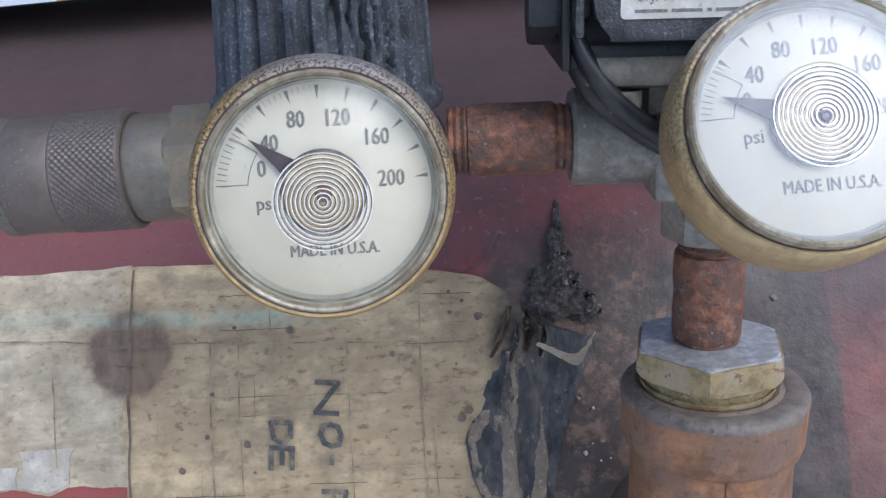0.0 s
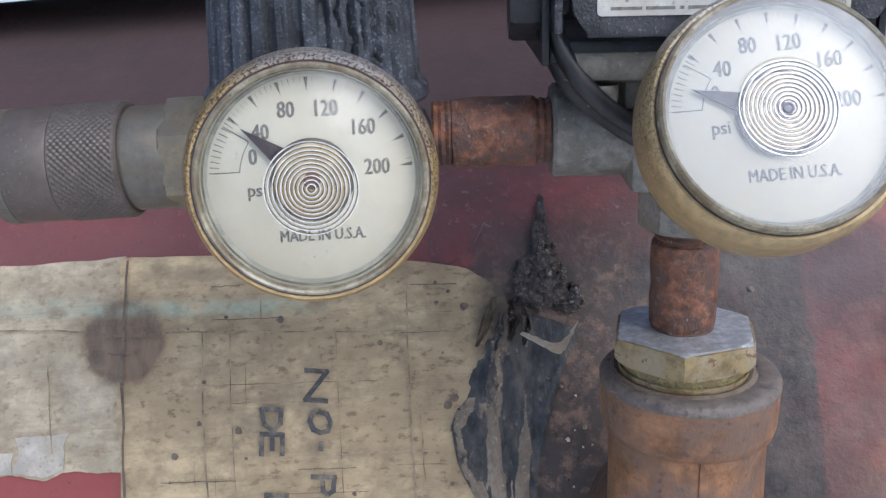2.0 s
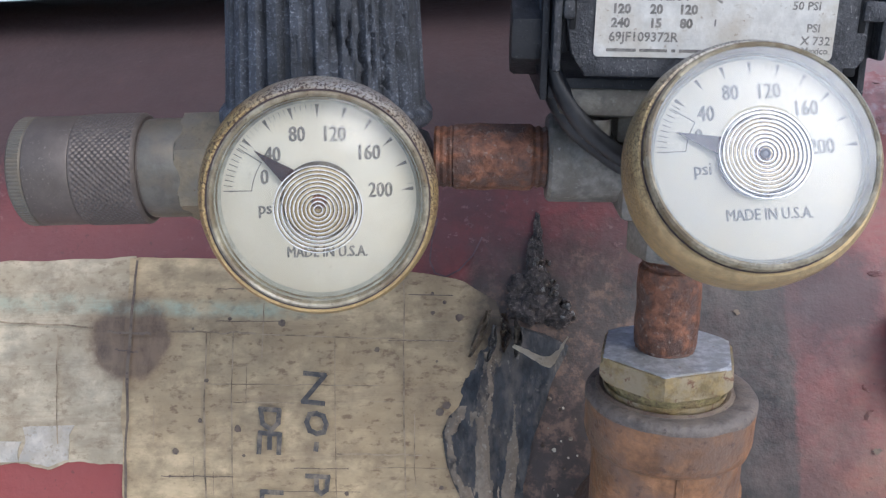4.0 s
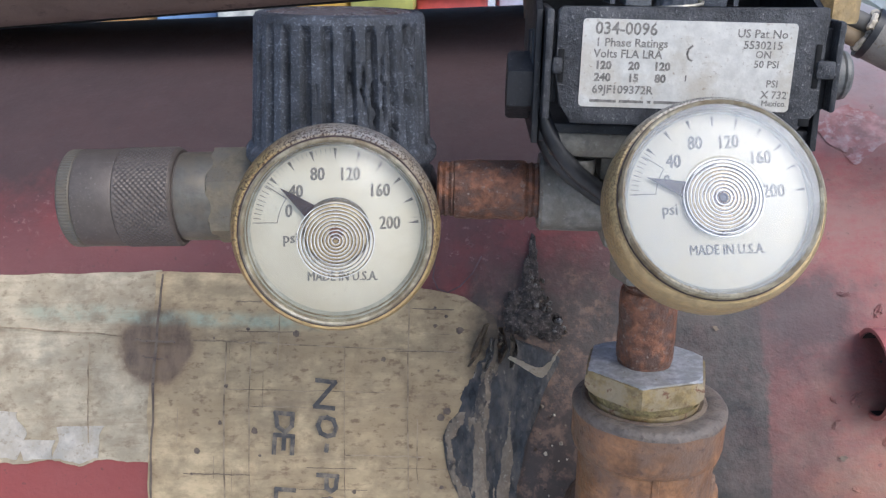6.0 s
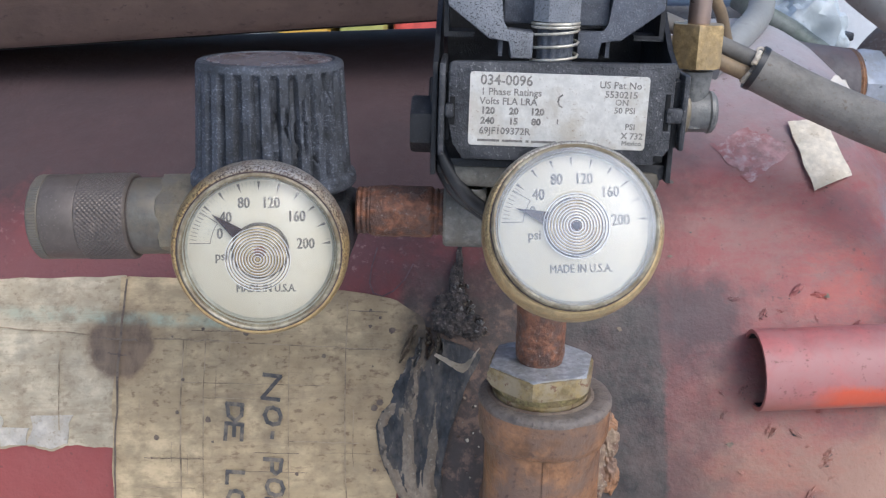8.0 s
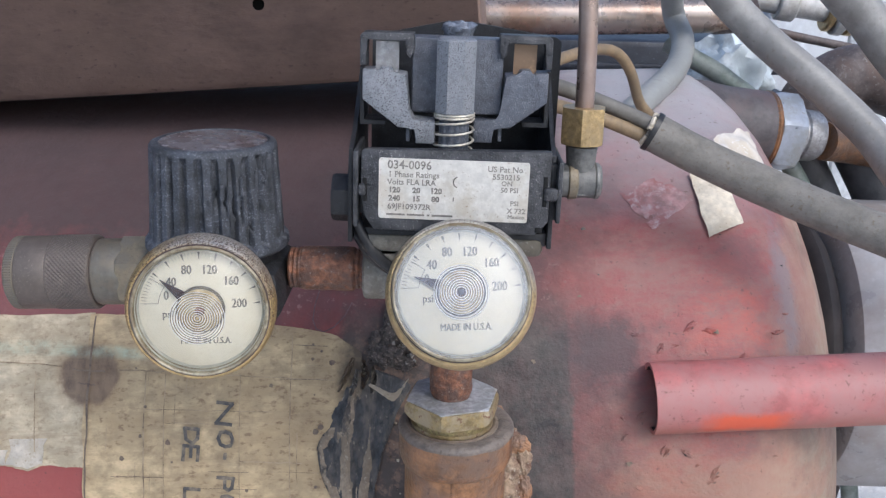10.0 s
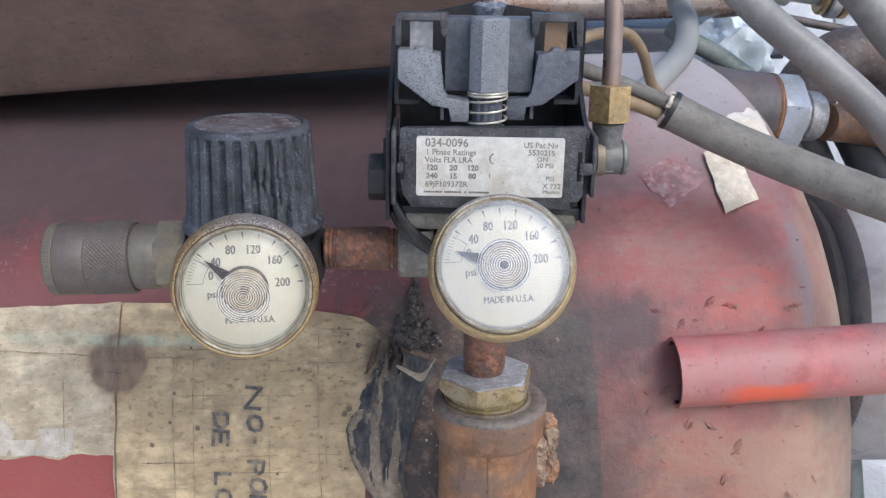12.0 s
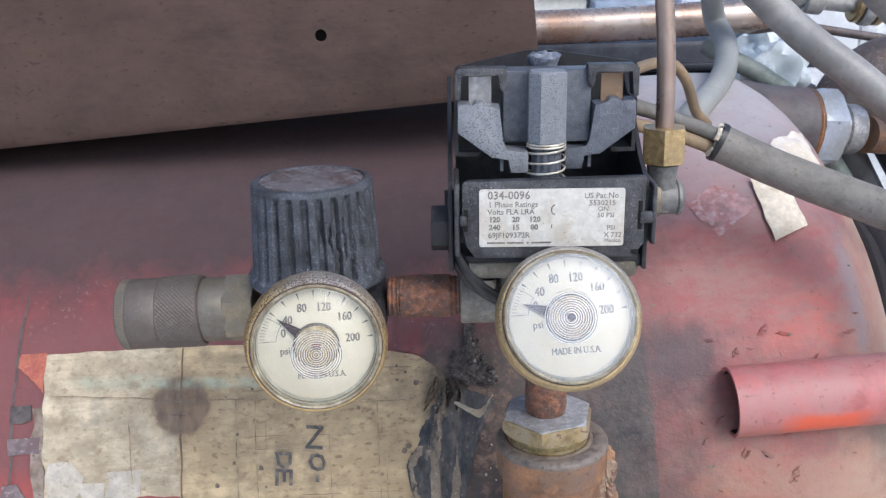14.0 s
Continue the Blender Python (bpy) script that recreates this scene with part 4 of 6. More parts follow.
def lump(s0, v0, a0, b0, d0, seed, fine=4):
    bm = bmesh.new()
    bmesh.ops.create_icosphere(bm, subdivisions=fine, radius=1.0)
    for v in bm.verts:
        d = v.co.normalized()
        q = 1 + 0.40 * noise.noise(d * 1.7 + Vector((seed, 0, 0))) + 0.20 * noise.noise(d * 4.0 + Vector((0, seed, 0))) + 0.09 * noise.noise(d * 9 + Vector((0, 0, seed)))
        v.co = on_tank(s0 + d.x * a0 * q, v0 + d.y * b0 * q, max(-0.001, 0.0008 + d.z * d0 * q))
    return bm


# crumbly clump above it, drawn out into a strand
for s0, v0, a0, b0, d0, seed in ((0.0135, 0.1100, 0.0062, 0.0048, 0.0034, 1), (0.0180, 0.1090, 0.0060, 0.0042, 0.0040, 5), (0.0120, 0.1150, 0.0040, 0.0040, 0.0026, 9), (0.0165, 0.1165, 0.0040, 0.0052, 0.0032, 14),
                                 (0.0160, 0.1240, 0.0024, 0.0060, 0.0024, 19), (0.0175, 0.1320, 0.0012, 0.0055, 0.0016, 27), (0.0225, 0.1060, 0.0036, 0.0028, 0.0030, 33)):
    part("clump", lump(s0, v0, a0, b0, d0, seed, 5), CRUMB, char, "crumbly brown-black soot clump")
for k in range(46):
    u = rng.random()
    s0, v0 = 0.0165 + 0.0085 * u + rng.gauss(0, 0.0012), 0.1230 - 0.0180 * u + rng.gauss(0, 0.0014)
    r = rng.choice((0.0004, 0.0006, 0.0008, 0.0011))
    part("crumb", lump(s0, v0, r, r * rng.uniform(0.6, 1.2), 0.0024 + r, 60 + k, 2), (ASH, BURNT, CRUMB, ASH)[k % 4], char)
def paper_flap(outer, inner, n=10):
    """A torn, lifted V of paper between two bent edges of (s, arc, lift)."""
    bm = bmesh.new()
    rows = []
    for pts in (outer, inner):
        line = spline([Vector(p) for p in pts], n)
        rows.append([on_tank(p.x + 0.0003 * noise.noise(p * 900), p.y + 0.0003 * noise.noise(p * 800), p.z) for p in line])
    strips = [[bm.verts.new(a.lerp(b, q / 4)) for a, b in zip(*rows)] for q in range(5)]
    for a, b in zip(strips, strips[1:]):
        for k in range(len(a) - 1):
            bm.faces.new((a[k], a[k + 1], b[k + 1], b[k]))
    bmesh.ops.solidify(bm, geom=bm.faces[:], thickness=0.0003)
    return bm


part("torn_edge", paper_flap(((0.0082, 0.0978, 0.0050), (0.0130, 0.0944, 0.0075), (0.0180, 0.0917, 0.0090), (0.0212, 0.0950, 0.0080), (0.0240, 0.0996, 0.0070)),
                             ((0.0090, 0.0986, 0.0048), (0.0135, 0.0962, 0.0060), (0.0176, 0.0946, 0.0066), (0.0206, 0.0962, 0.0068), (0.0236, 0.0999, 0.0066))), PAPER, char, "white torn paper edge")
for k in range(22):
    s0, v0, r = rng.uniform(0.012, 0.026), rng.uniform(0.055, 0.100), rng.choice((0.0003, 0.0004, 0.0006))
    part("crumb", lump(s0, v0, r, r, 0.0006, 120 + k, 2), (TAN_BURNT, PAPER, BURNT)[k % 3], char)
# raised blisters and drips of old paint towards the head
CHIPS = ((0.1218, 0.1104), (0.1677, 0.1155), (0.1340, 0.1184), (0.1417, 0.1168), (0.1296, 0.0697), (0.1402, 0.0626), (0.1394, 0.0594), (0.1219, 0.0700), (0.1341, 0.0485), (0.1530, 0.1060), (0.1120, 0.0840))
for k in range(34):
    s0, v0 = CHIPS[k] if k < len(CHIPS) else (rng.uniform(0.096, 0.175), rng.uniform(0.035, 0.130))
    ln = rng.uniform(0.0016, 0.0028) if k < len(CHIPS) else rng.uniform(0.0008, 0.0020)
    turn = rng.uniform(-1.2, 1.2)
    bm = bmesh.new()
    bmesh.ops.create_icosphere(bm, subdivisions=4, radius=1.0)
    for v in bm.verts:
        d = v.co.normalized()
        q = 1 + 0.6 * noise.noise(d * 1.8 + Vector((k * 3.7, 0, 0))) + 0.3 * noise.noise(d * 4 + Vector((0, k * 2.1, 0)))
        lx, ly = d.x * ln * q, d.y * 0.38 * ln * q
        v.co = on_tank(s0 + lx * math.cos(turn) - ly * math.sin(turn), v0 + lx * math.sin(turn) + ly * math.cos(turn), d.z * (0.0008 if k < len(CHIPS) else 0.0005) * q)
    part("paint_blister", bm, TANK_RED, tank)
    # a dark lump paints the shaded lower edge on the larger ones
    if k < len(CHIPS):
        bm = bmesh.new()
        bmesh.ops.create_icosphere(bm, subdivisions=3, radius=1.0)
        for v in bm.verts:
            d = v.co.normalized()
            q = 1 + 0.9 * noise.noise(d * 2.0 + Vector((k * 1.9, 4, 0)))
            lx, ly = d.x * 0.34 * ln * q, d.y * 0.16 * ln * q - 0.28 * ln
            v.co = on_tank(s0 + lx * math.cos(turn) - ly * math.sin(turn), v0 + lx * math.sin(turn) + ly * math.cos(turn), d.z * 0.0005 * q)
        part("blister_shade", bm, SOOTY, tank, "dark lump for the shade under a paint blister")
# chipped paint on the shell
for k in range(28):
    s0, v0, r = rng.uniform(0.045, 0.175), rng.uniform(0.03, 0.17), rng.choice((0.0004, 0.0005, 0.0007, 0.0011))
    poly = bmesh.new()
    poly.faces.new([poly.verts.new((s0 + r * rng.uniform(0.4, 1.5) * math.cos(q * 0.785), v0 + 0.7 * r * rng.uniform(0.4, 1.5) * math.sin(q * 0.785), 0)) for q in range(8)])
    part("paint_chip", drawn(poly, I, 0.0009), (CHAR, SOOTY, STAIN)[k % 3], tank, smooth=False)

# ---- brown steel channel over the tank ----
chan = thing("steel_cover", at(0.0645, 0.281, 0.5195) @ Matrix.Rotation(radians(-5.2), 4, 'Y') @ Matrix.Rotation(radians(-4.5), 4, 'Z'),
             "rusty dark brown steel cover over the tank", "steel cover")
bm = bmesh.new()
# front web with a bolt hole, then the top flange
hx, hz, hr = -0.0928, 0.0350, 0.0026
cols = sorted([-0.60, -0.50, -0.40, -0.30, -0.20, -0.15, hx - 0.006, hx + 0.006, -0.05, -0.025, 0.0])
rowsz = [0.0, 0.003, 0.015, hz - 0.006, hz + 0.006, 0.06, 0.12, 0.20, 0.298, 0.300]


def dent(x, z):
    return 0.0010 * noise.noise(Vector((x * 14, z * 30, 2))) + (0.002 if z < 0.002 else 0.0)


grid = {(i, j): bm.verts.new((x, dent(x, z), z)) for i, x in enumerate(cols) for j, z in enumerate(rowsz)}
ih, jh = cols.index(hx - 0.006), rowsz.index(hz - 0.006)
for i in range(len(cols) - 1):
    for j in range(len(rowsz) - 1):
        if (i, j) != (ih, jh):
            bm.faces.new((grid[i, j], grid[i + 1, j], grid[i + 1, j + 1], grid[i, j + 1]))
corner = [grid[ih, jh], grid[ih + 1, jh], grid[ih + 1, jh + 1], grid[ih, jh + 1]]
ring = [bm.verts.new((hx + hr * math.cos(radians(225 + 22.5 * k)), 0, hz + hr * math.sin(radians(225 + 22.5 * k)))) for k in range(16)]
for c in range(4):
    for k in range(4):
        bm.faces.new((corner[c], ring[(4 * c + k + 1 - 2) % 16], ring[(4 * c + k - 2) % 16]))
    bm.faces.new((corner[c], corner[(c + 1) % 4], ring[(4 * c + 2) % 16]))
bmesh.ops.solidify(bm, geom=bm.faces[:], thickness=-0.004)
part("web", bm, BROWN, chan)
part("flange", boxes(((-0.60, 0.006, 0.296), (0, 0.05, 0.300), 0.001)), BROWN, chan)
# unseen shelf, added to keep sky light off the tank below the cover
part("shade_shelf", boxes(((-0.60, 0.012, 0.004), (-0.001, 0.095, 0.008), 0.001)), BROWN, chan)
# black sheet that gives the bolt hole and lower edge their shade
part("flange", boxes(((-0.60, 0.006, -0.001), (-0.001, 0.012, 0.290), 0.001)), SHADE_BLACK, chan, "black inner sheet for the shade behind the web")
for sx in (-0.46, -0.02):
    part("bracket", boxes(((sx - 0.02, 0.055, -0.065), (sx + 0.018, 0.10, 0.075), 0.002)), BROWN, chan)
tab = single("steel_tab", boxes(((-0.012, 0, 0), (0.006, 0.012, 0.007), 0.001)), GREY_METAL, at(-0.193, 0.282, 0.4905), "small grey steel tab on the tank", "steel tab")

# ---- pipework ----
AX, AY = 0.0547, 0.155
NZ = 0.4752


def threads(r0, h0, h1, pitch=0.0014, deep=0.0004):
    out, h, k = [], h0, 0
    while h < h1:
        out.append((r0 - (deep if k % 2 else 0), h))
        h += pitch / 2
        k += 1
    return out


def pipe_nipple(length, m, label, seed):
    prof = [(0.0045, 0), (0.0064, 0)] + threads(0.0068, 0.0005, 0.0042) + [(0.0072, 0.005)]
    prof += [(0.00725, 0.005 + (length - 0.0098) * k / 20) for k in range(1, 20)]
    prof += [(0.0072, length - 0.0048)] + threads(0.0068, length - 0.0045, length - 0.0004) + [(0.0064, length), (0.0045, length)]
    t = thing("pipe_nipple", m, label, "pipe nipple", "rusted pipe nipples")
    low, high = [p for p in prof if p[1] < 0.0046], [p for p in prof if p[1] > length - 0.0047]
    for name, some in (("thread", low), ("thread", high), ("barrel", [(0.0062, 0.0036), (0.0070, 0.0040)] + [p for p in prof if 0.0046 < p[1] < length - 0.0047] + [(0.0070, length - 0.0044), (0.0062, length - 0.0040)])):
        bm = lathe(some, 48)
        for v in bm.verts:
            v.co += Vector((v.co.x, v.co.y, 0)) * (-0.05 + 0.035 * noise.noise(v.co * 260 + Vector((seed, 0, 0))) + 0.015 * noise.noise(v.co * 900))
        part(name, bm, RUST, t)
    return t


pipe_nipple(0.0246, at(0.0035, AY, NZ) @ ALONG_X, "short rusted steel pipe nipple between regulator and tee", 1)
# the lower stack stands a little behind the tee's axis
LEAN = at(0, 0.0015, 0)
pipe_nipple(0.0265, LEAN @ at(AX, AY, 0.4290), "short rusted steel pipe nipple above hex bushing", 5)

# hex bushing
OLIVE = mat("yellow_zinc", (0.33, 0.27, 0.12), (0.24, 0.18, 0.09), (0.12, 0.08, 0.05), 200, 1400, (0.45, 0.6), (0.58, 0.65), 0.55, 0.25, 0.8, 0.0005)
TOP_GREY = mat("pale_grey_zinc", (0.45, 0.45, 0.45), (0.36, 0.355, 0.335), (0.24, 0.19, 0.14), 250, 700, (0.48, 0.6), (0.62, 0.70), rough=0.45, metal=0.3, bump=0.4)
bush = thing("hex_bushing", LEAN @ at(AX + 0.0006, AY, 0.4194), "dirty brass hex reducing bushing on the elbow", "pipe bushing")
part("hexagon", hex_nut(0.0282, 0.0056, at(0, 0, 0.0066), 78, 0.0018), BRASS_DIRTY, bush)
part("skirt", lathe([(0.0120, 0.0020), (0.0131, 0.0022), (0.0133, 0.0034), (0.0131, 0.0046), (0.0134, 0.0056), (0.0132, 0.0067), (0.0110, 0.0070)], 48), OLIVE, bush, "yellowish round skirt")
part("top_face", hex_nut(0.0270, 0.0010, at(0, 0, 0.0117), 78, 0.0004), TOP_GREY, bush, "pale grey chamfered top face")
part("shank", lathe([(0.0128, -0.004)] + threads(0.0137, -0.002, 0.0040, 0.0018, 0.0004) + [(0.0137, 0.0044)], 40), BRASS_DIRTY, bush)
part("grease_ring", tube([(0.0146 * math.cos(radians(15 * q)), 0.0146 * math.sin(radians(15 * q)), 0.0024) for q in range(25)], 0.0011, 8, 1, wobble=0.4), STAIN, bush, "dark greasy ring")

GREASE = mat("dark_grease", (0.150, 0.125, 0.105), (0.19, 0.155, 0.125), (0.075, 0.058, 0.048), 160, 700, (0.45, 0.6), (0.58, 0.66), 0.55, 0.0, 0.9, 0.0006)
# malleable elbow with a banded end
elbow = thing("pipe_elbow", LEAN @ at(0.0568, AY, 0.372), "rusty banded iron elbow welded to the tank port", "pipe elbow")
bm = lathe([(0.0120, 0.0492), (0.0140, 0.0496), (0.0178, 0.0500), (0.0187, 0.0490), (0.0189, 0.0470), (0.0188, 0.0400), (0.0182, 0.0378), (0.0168, 0.0365)], 56)
for v in bm.verts:
    v.co += Vector((v.co.x, v.co.y, 0)) * 0.012 * noise.noise(v.co * 150)
part("band", bm, RUST_BROWN, elbow)
bm = lathe([(0.0130, 0.0500), (0.0150, 0.0504), (0.0175, 0.0504), (0.0185, 0.0499), (0.0191, 0.0490), (0.0191, 0.0480)], 72)
for v in bm.verts:
    q = noise.noise(v.co * 190)
    v.co += Vector((v.co.x, v.co.y, 0)) * 0.010 * noise.noise(v.co * 150) + Vector((0, 0, 0.0004 * q if v.co.z < 0.0483 else 0.0001 * q))
part("grease_film", bm, GREASE, elbow, "dark greasy rim")
bm = tube([(0, 0, 0.045), (0, 0, 0.030), (0, 0, 0.014), (0, 0.004, 0.002), (0, 0.014, -0.006), (0, 0.030, -0.008), (0, 0.055, -0.008)], 0.0169, 40, 6, wobble=0.02)
part("bend", bm, RUST_BROWN, elbow)
part("seam", boxes(((-0.0012, -0.0173, 0.010), (0.0006, -0.0160, 0.038), 0.0004)), RUST_BROWN, elbow)
TO_ELBOW = elbow.matrix_world.inverted() @ TANK
for s0, v0, a0, b0, d0, seed, m0 in ((0.0630, 0.0660, 0.0064, 0.0070, 0.0026, 3, WELD), (0.0640, 0.0560, 0.0066, 0.0064, 0.0024, 8, WELD), (0.0705, 0.0680, 0.0032, 0.0056, 0.0016, 12, WELD), (0.0690, 0.0740, 0.0044, 0.0034, 0.0016, 16, RUST_BROWN),
                                     (0.0630, 0.0775, 0.0060, 0.0044, 0.0016, 20, WELD), (0.0600, 0.0850, 0.0044, 0.0040, 0.0012, 26, RUST_BROWN), (0.0700, 0.0570, 0.0034, 0.0060, 0.0018, 31, RUST_BROWN), (0.0410, 0.0600, 0.0022, 0.0100, 0.0020, 23, WELD)):
    bm = bmesh.new()
    bmesh.ops.create_icosphere(bm, subdivisions=5, radius=1.0)
    for v in bm.verts:
        d = v.co.normalized()
        q = 1 + 0.30 * noise.noise(d * 1.6 + Vector((seed, 0, 0))) + 0.16 * noise.noise(d * 4.0 + Vector((0, seed, 0))) + 0.06 * noise.noise(d * 11)
        q -= 0.35 * max(0, noise.noise(d * 2.6 + Vector((0, 0, seed))) - 0.25)
        v.co = TO_ELBOW @ on_tank(s0 + (-0.0034 if s0 > 0.05 else 0.0) + d.x * a0 * q, v0 + d.y * b0 * q, max(-0.001, 0.0006 + d.z * d0 * q))
    part("weld_bead", bm, m0, elbow, "lumpy cream and rust weld bead")

# tee of grey cast metal
tee = thing("pipe_tee", at(AX, AY, NZ), "dull grey cast metal tee under the pressure switch", "pipe tee")
bm = lathe([(0.0060, -0.0280), (0.0086, -0.0280), (0.0092, -0.0273), (0.0092, -0.012), (0.0088, 0.0)], 32, ALONG_X)
part("side_port", bm, ZINC, tee)
part("body", boxes(((-0.0135, -0.0090, -0.0115), (0.0115, 0.0105, 0.0120), 0.0018)), ZINC, tee)
part("lower_port", lathe([(0.006, -0.0205), (0.0096, -0.0205), (0.0102, -0.0196), (0.0102, -0.013), (0.0125, -0.0112)], 8), ZINC, tee)
bm = lathe([(0.004, 0.006), (0.0072, 0.006), (0.0075, 0.012), (0.0060, 0.024)], 24, at(0.0016, -0.0005, 0.0005) @ Matrix.Rotation(radians(72), 4, 'X'))
part("gauge_port", bm, ZINC, tee)

ZINC_BROWN = mat("brownish_zinc", (0.158, 0.145, 0.118), (0.18, 0.152, 0.112), None, 120, 1100, rough=0.45, metal=0.4, bump=0.3, vary=0.2)
# quick coupler on the regulator
COUP = at(-0.0387, AY, 0.4727) @ Matrix.Rotation(radians(-2.2), 4, 'Y')
coup = thing("quick_coupler", COUP, "grey steel quick coupler with knurled sleeve", "hose coupler")
NEG_X = Matrix.Rotation(radians(-90), 4, 'Y')
part("adapter", hex_nut(0.0200, 0.0096, NEG_X, 0, 0.0003), BRASS_DULL, coup, "dull brass hex adapter")
part("shoulder", lathe([(0.0060, 0.0080), (0.0098, 0.0082), (0.0104, 0.0096), (0.0104, 0.0170), (0.0090, 0.0176)], 48, NEG_X), ZINC_BROWN, coup, "plain grey round shoulder")
part("neck", lathe([(0.0080, 0.0166), (0.0102, 0.0168), (0.0102, 0.0176), (0.0080, 0.0178)], 48, NEG_X), STEEL, coup)


def diamond(a, h, r):
    u, w = a * 54 / (2 * math.pi), (h - 0.0164) / 0.00130
    f = abs((u + w) % 1 - 0.5) + abs((u - w) % 1 - 0.5)
    return r - 0.00028 + 0.0005 * f if 0.0182 < h < 0.0304 else r


kn = [(0.0088, 0.0174), (0.0109, 0.0175), (0.0114, 0.0179)] + [(0.0116, 0.0182 + 0.0122 * k / 90) for k in range(91)] + [(0.0116, 0.0308), (0.0113, 0.0310)]
part("knurled_sleeve", lathe(kn, 420, NEG_X, None, diamond), STEEL, coup, "grey knurled steel sleeve")
part("barrel", lathe([(0.0098, 0.0309), (0.0113, 0.0311), (0.0115, 0.0315), (0.0115, 0.0404), (0.0112, 0.0407)], 64, NEG_X), STEEL, coup)


def milled(a, h, r):
    return r - 0.00022 * (0.5 + 0.5 * math.cos(a * 90)) if r > 0.0114 else r


part("end_ring", lathe([(0.0112, 0.0407), (0.0116, 0.0410), (0.0116, 0.0434), (0.0108, 0.0440), (0.0075, 0.0440), (0.0070, 0.038), (0.0, 0.038)], 270, NEG_X, None, milled), ZINC_BROWN, coup, "milled grey end ring")

# ---- regulator ----
KX = -0.0187
reg = thing("pressure_regulator", at(KX, AY, NZ), "black air pressure regulator with weathered ribbed knob", "pressure regulator")
bm = boxes(((-0.0185, -0.0165, -0.013), (0.0215, 0.0165, 0.004), 0.004))
part("body", bm, PLASTIC, reg)
part("bonnet", lathe([(0.0150, -0.017), (0.0185, -0.014), (0.0190, 0.0), (0.0185, 0.0085), (0.0, 0.0085)], 48), PLASTIC, reg)
knob_z0, knob_z1 = 0.0072, 0.0399


CRACKS = ((5.10, 0.40, 0.72, 1), (5.24, 0.25, 0.66, 2), (5.33, 0.30, 0.80, 3), (5.50, 0.20, 0.55, 4), (5.62, 0.35, 0.85, 5), (4.95, 0.55, 0.70, 6), (5.78, 0.45, 0.9, 7))


def ribbed(a, h, r):
    t = (h - knob_z0) / (knob_z1 - knob_z0)
    if t < 0.11 or r < 0.0175:
        return r
    w = (a * 26 / (2 * math.pi)) % 1.0
    g = max(0.0, 1 - abs(w - 0.5) / 0.27)
    g = min(1.0, g * 1.8)
    end = min(1.0, max(0.0, (0.945 - t) / 0.05))
    wear = 1 + 0.5 * noise.noise(Vector((a * 3, h * 120, 0)))
    chip = 0.0
    if -1.7 < a - 2 * math.pi < -0.2:
        chip = 0.0007 * max(0, noise.noise(Vector((a * 16, h * 260, 5)))) * min(1, max(0, (t - 0.15) * 3)) * min(1, max(0, (0.9 - t) * 4))
    for ac, h0, h1, seed in CRACKS:
        if h0 < t < h1:
            da = (a - ac - 0.05 * noise.noise(Vector((h * 380, seed, 0))) - 0.02 * noise.noise(Vector((h * 1100, seed, 4)))) / 0.014
            chip += 0.0013 * math.exp(-da * da) * min(1, (t - h0) * 12, (h1 - t) * 12)
    return r - 0.0017 * g * end * wear - chip


kp = [(0.0175, knob_z0), (0.0213, knob_z0 + 0.0002), (0.0218, knob_z0 + 0.0010), (0.0217, knob_z0 + 0.0028), (0.0212, knob_z0 + 0.0036), (0.0205, knob_z0 + 0.0040)]
for k in range(57):
    t = k / 56
    h = knob_z0 + 0.0042 + (knob_z1 - 0.0018 - knob_z0 - 0.0042) * t
    kp.append((0.0204 - 0.0015 * t ** 0.9, h))
kp += [(0.0188, knob_z1 - 0.0010), (0.0184, knob_z1 - 0.0003), (0.0177, knob_z1), (0.0166, knob_z1 + 0.0001), (0.0163, knob_z1 - 0.0006), (0.0160, knob_z1 - 0.0006)]
part("knob", lathe(kp, 624, None, None, ribbed), RUBBER, reg, "black ribbed knob, faded grey and cracked")
part("cap_disc", lathe([(0.0162, knob_z1 - 0.0008), (0.0160, knob_z1 - 0.0001), (0.0100, knob_z1 + 0.0004), (0.0, knob_z1 + 0.0005)], 48), mat("scuffed_cap", (0.090, 0.070, 0.072), (0.165, 0.160, 0.172), (0.36, 0.36, 0.38), 90, 500, (0.42, 0.6), (0.66, 0.74), 0.25, 0.0, 0.15), reg, "scuffed grey and maroon cap")


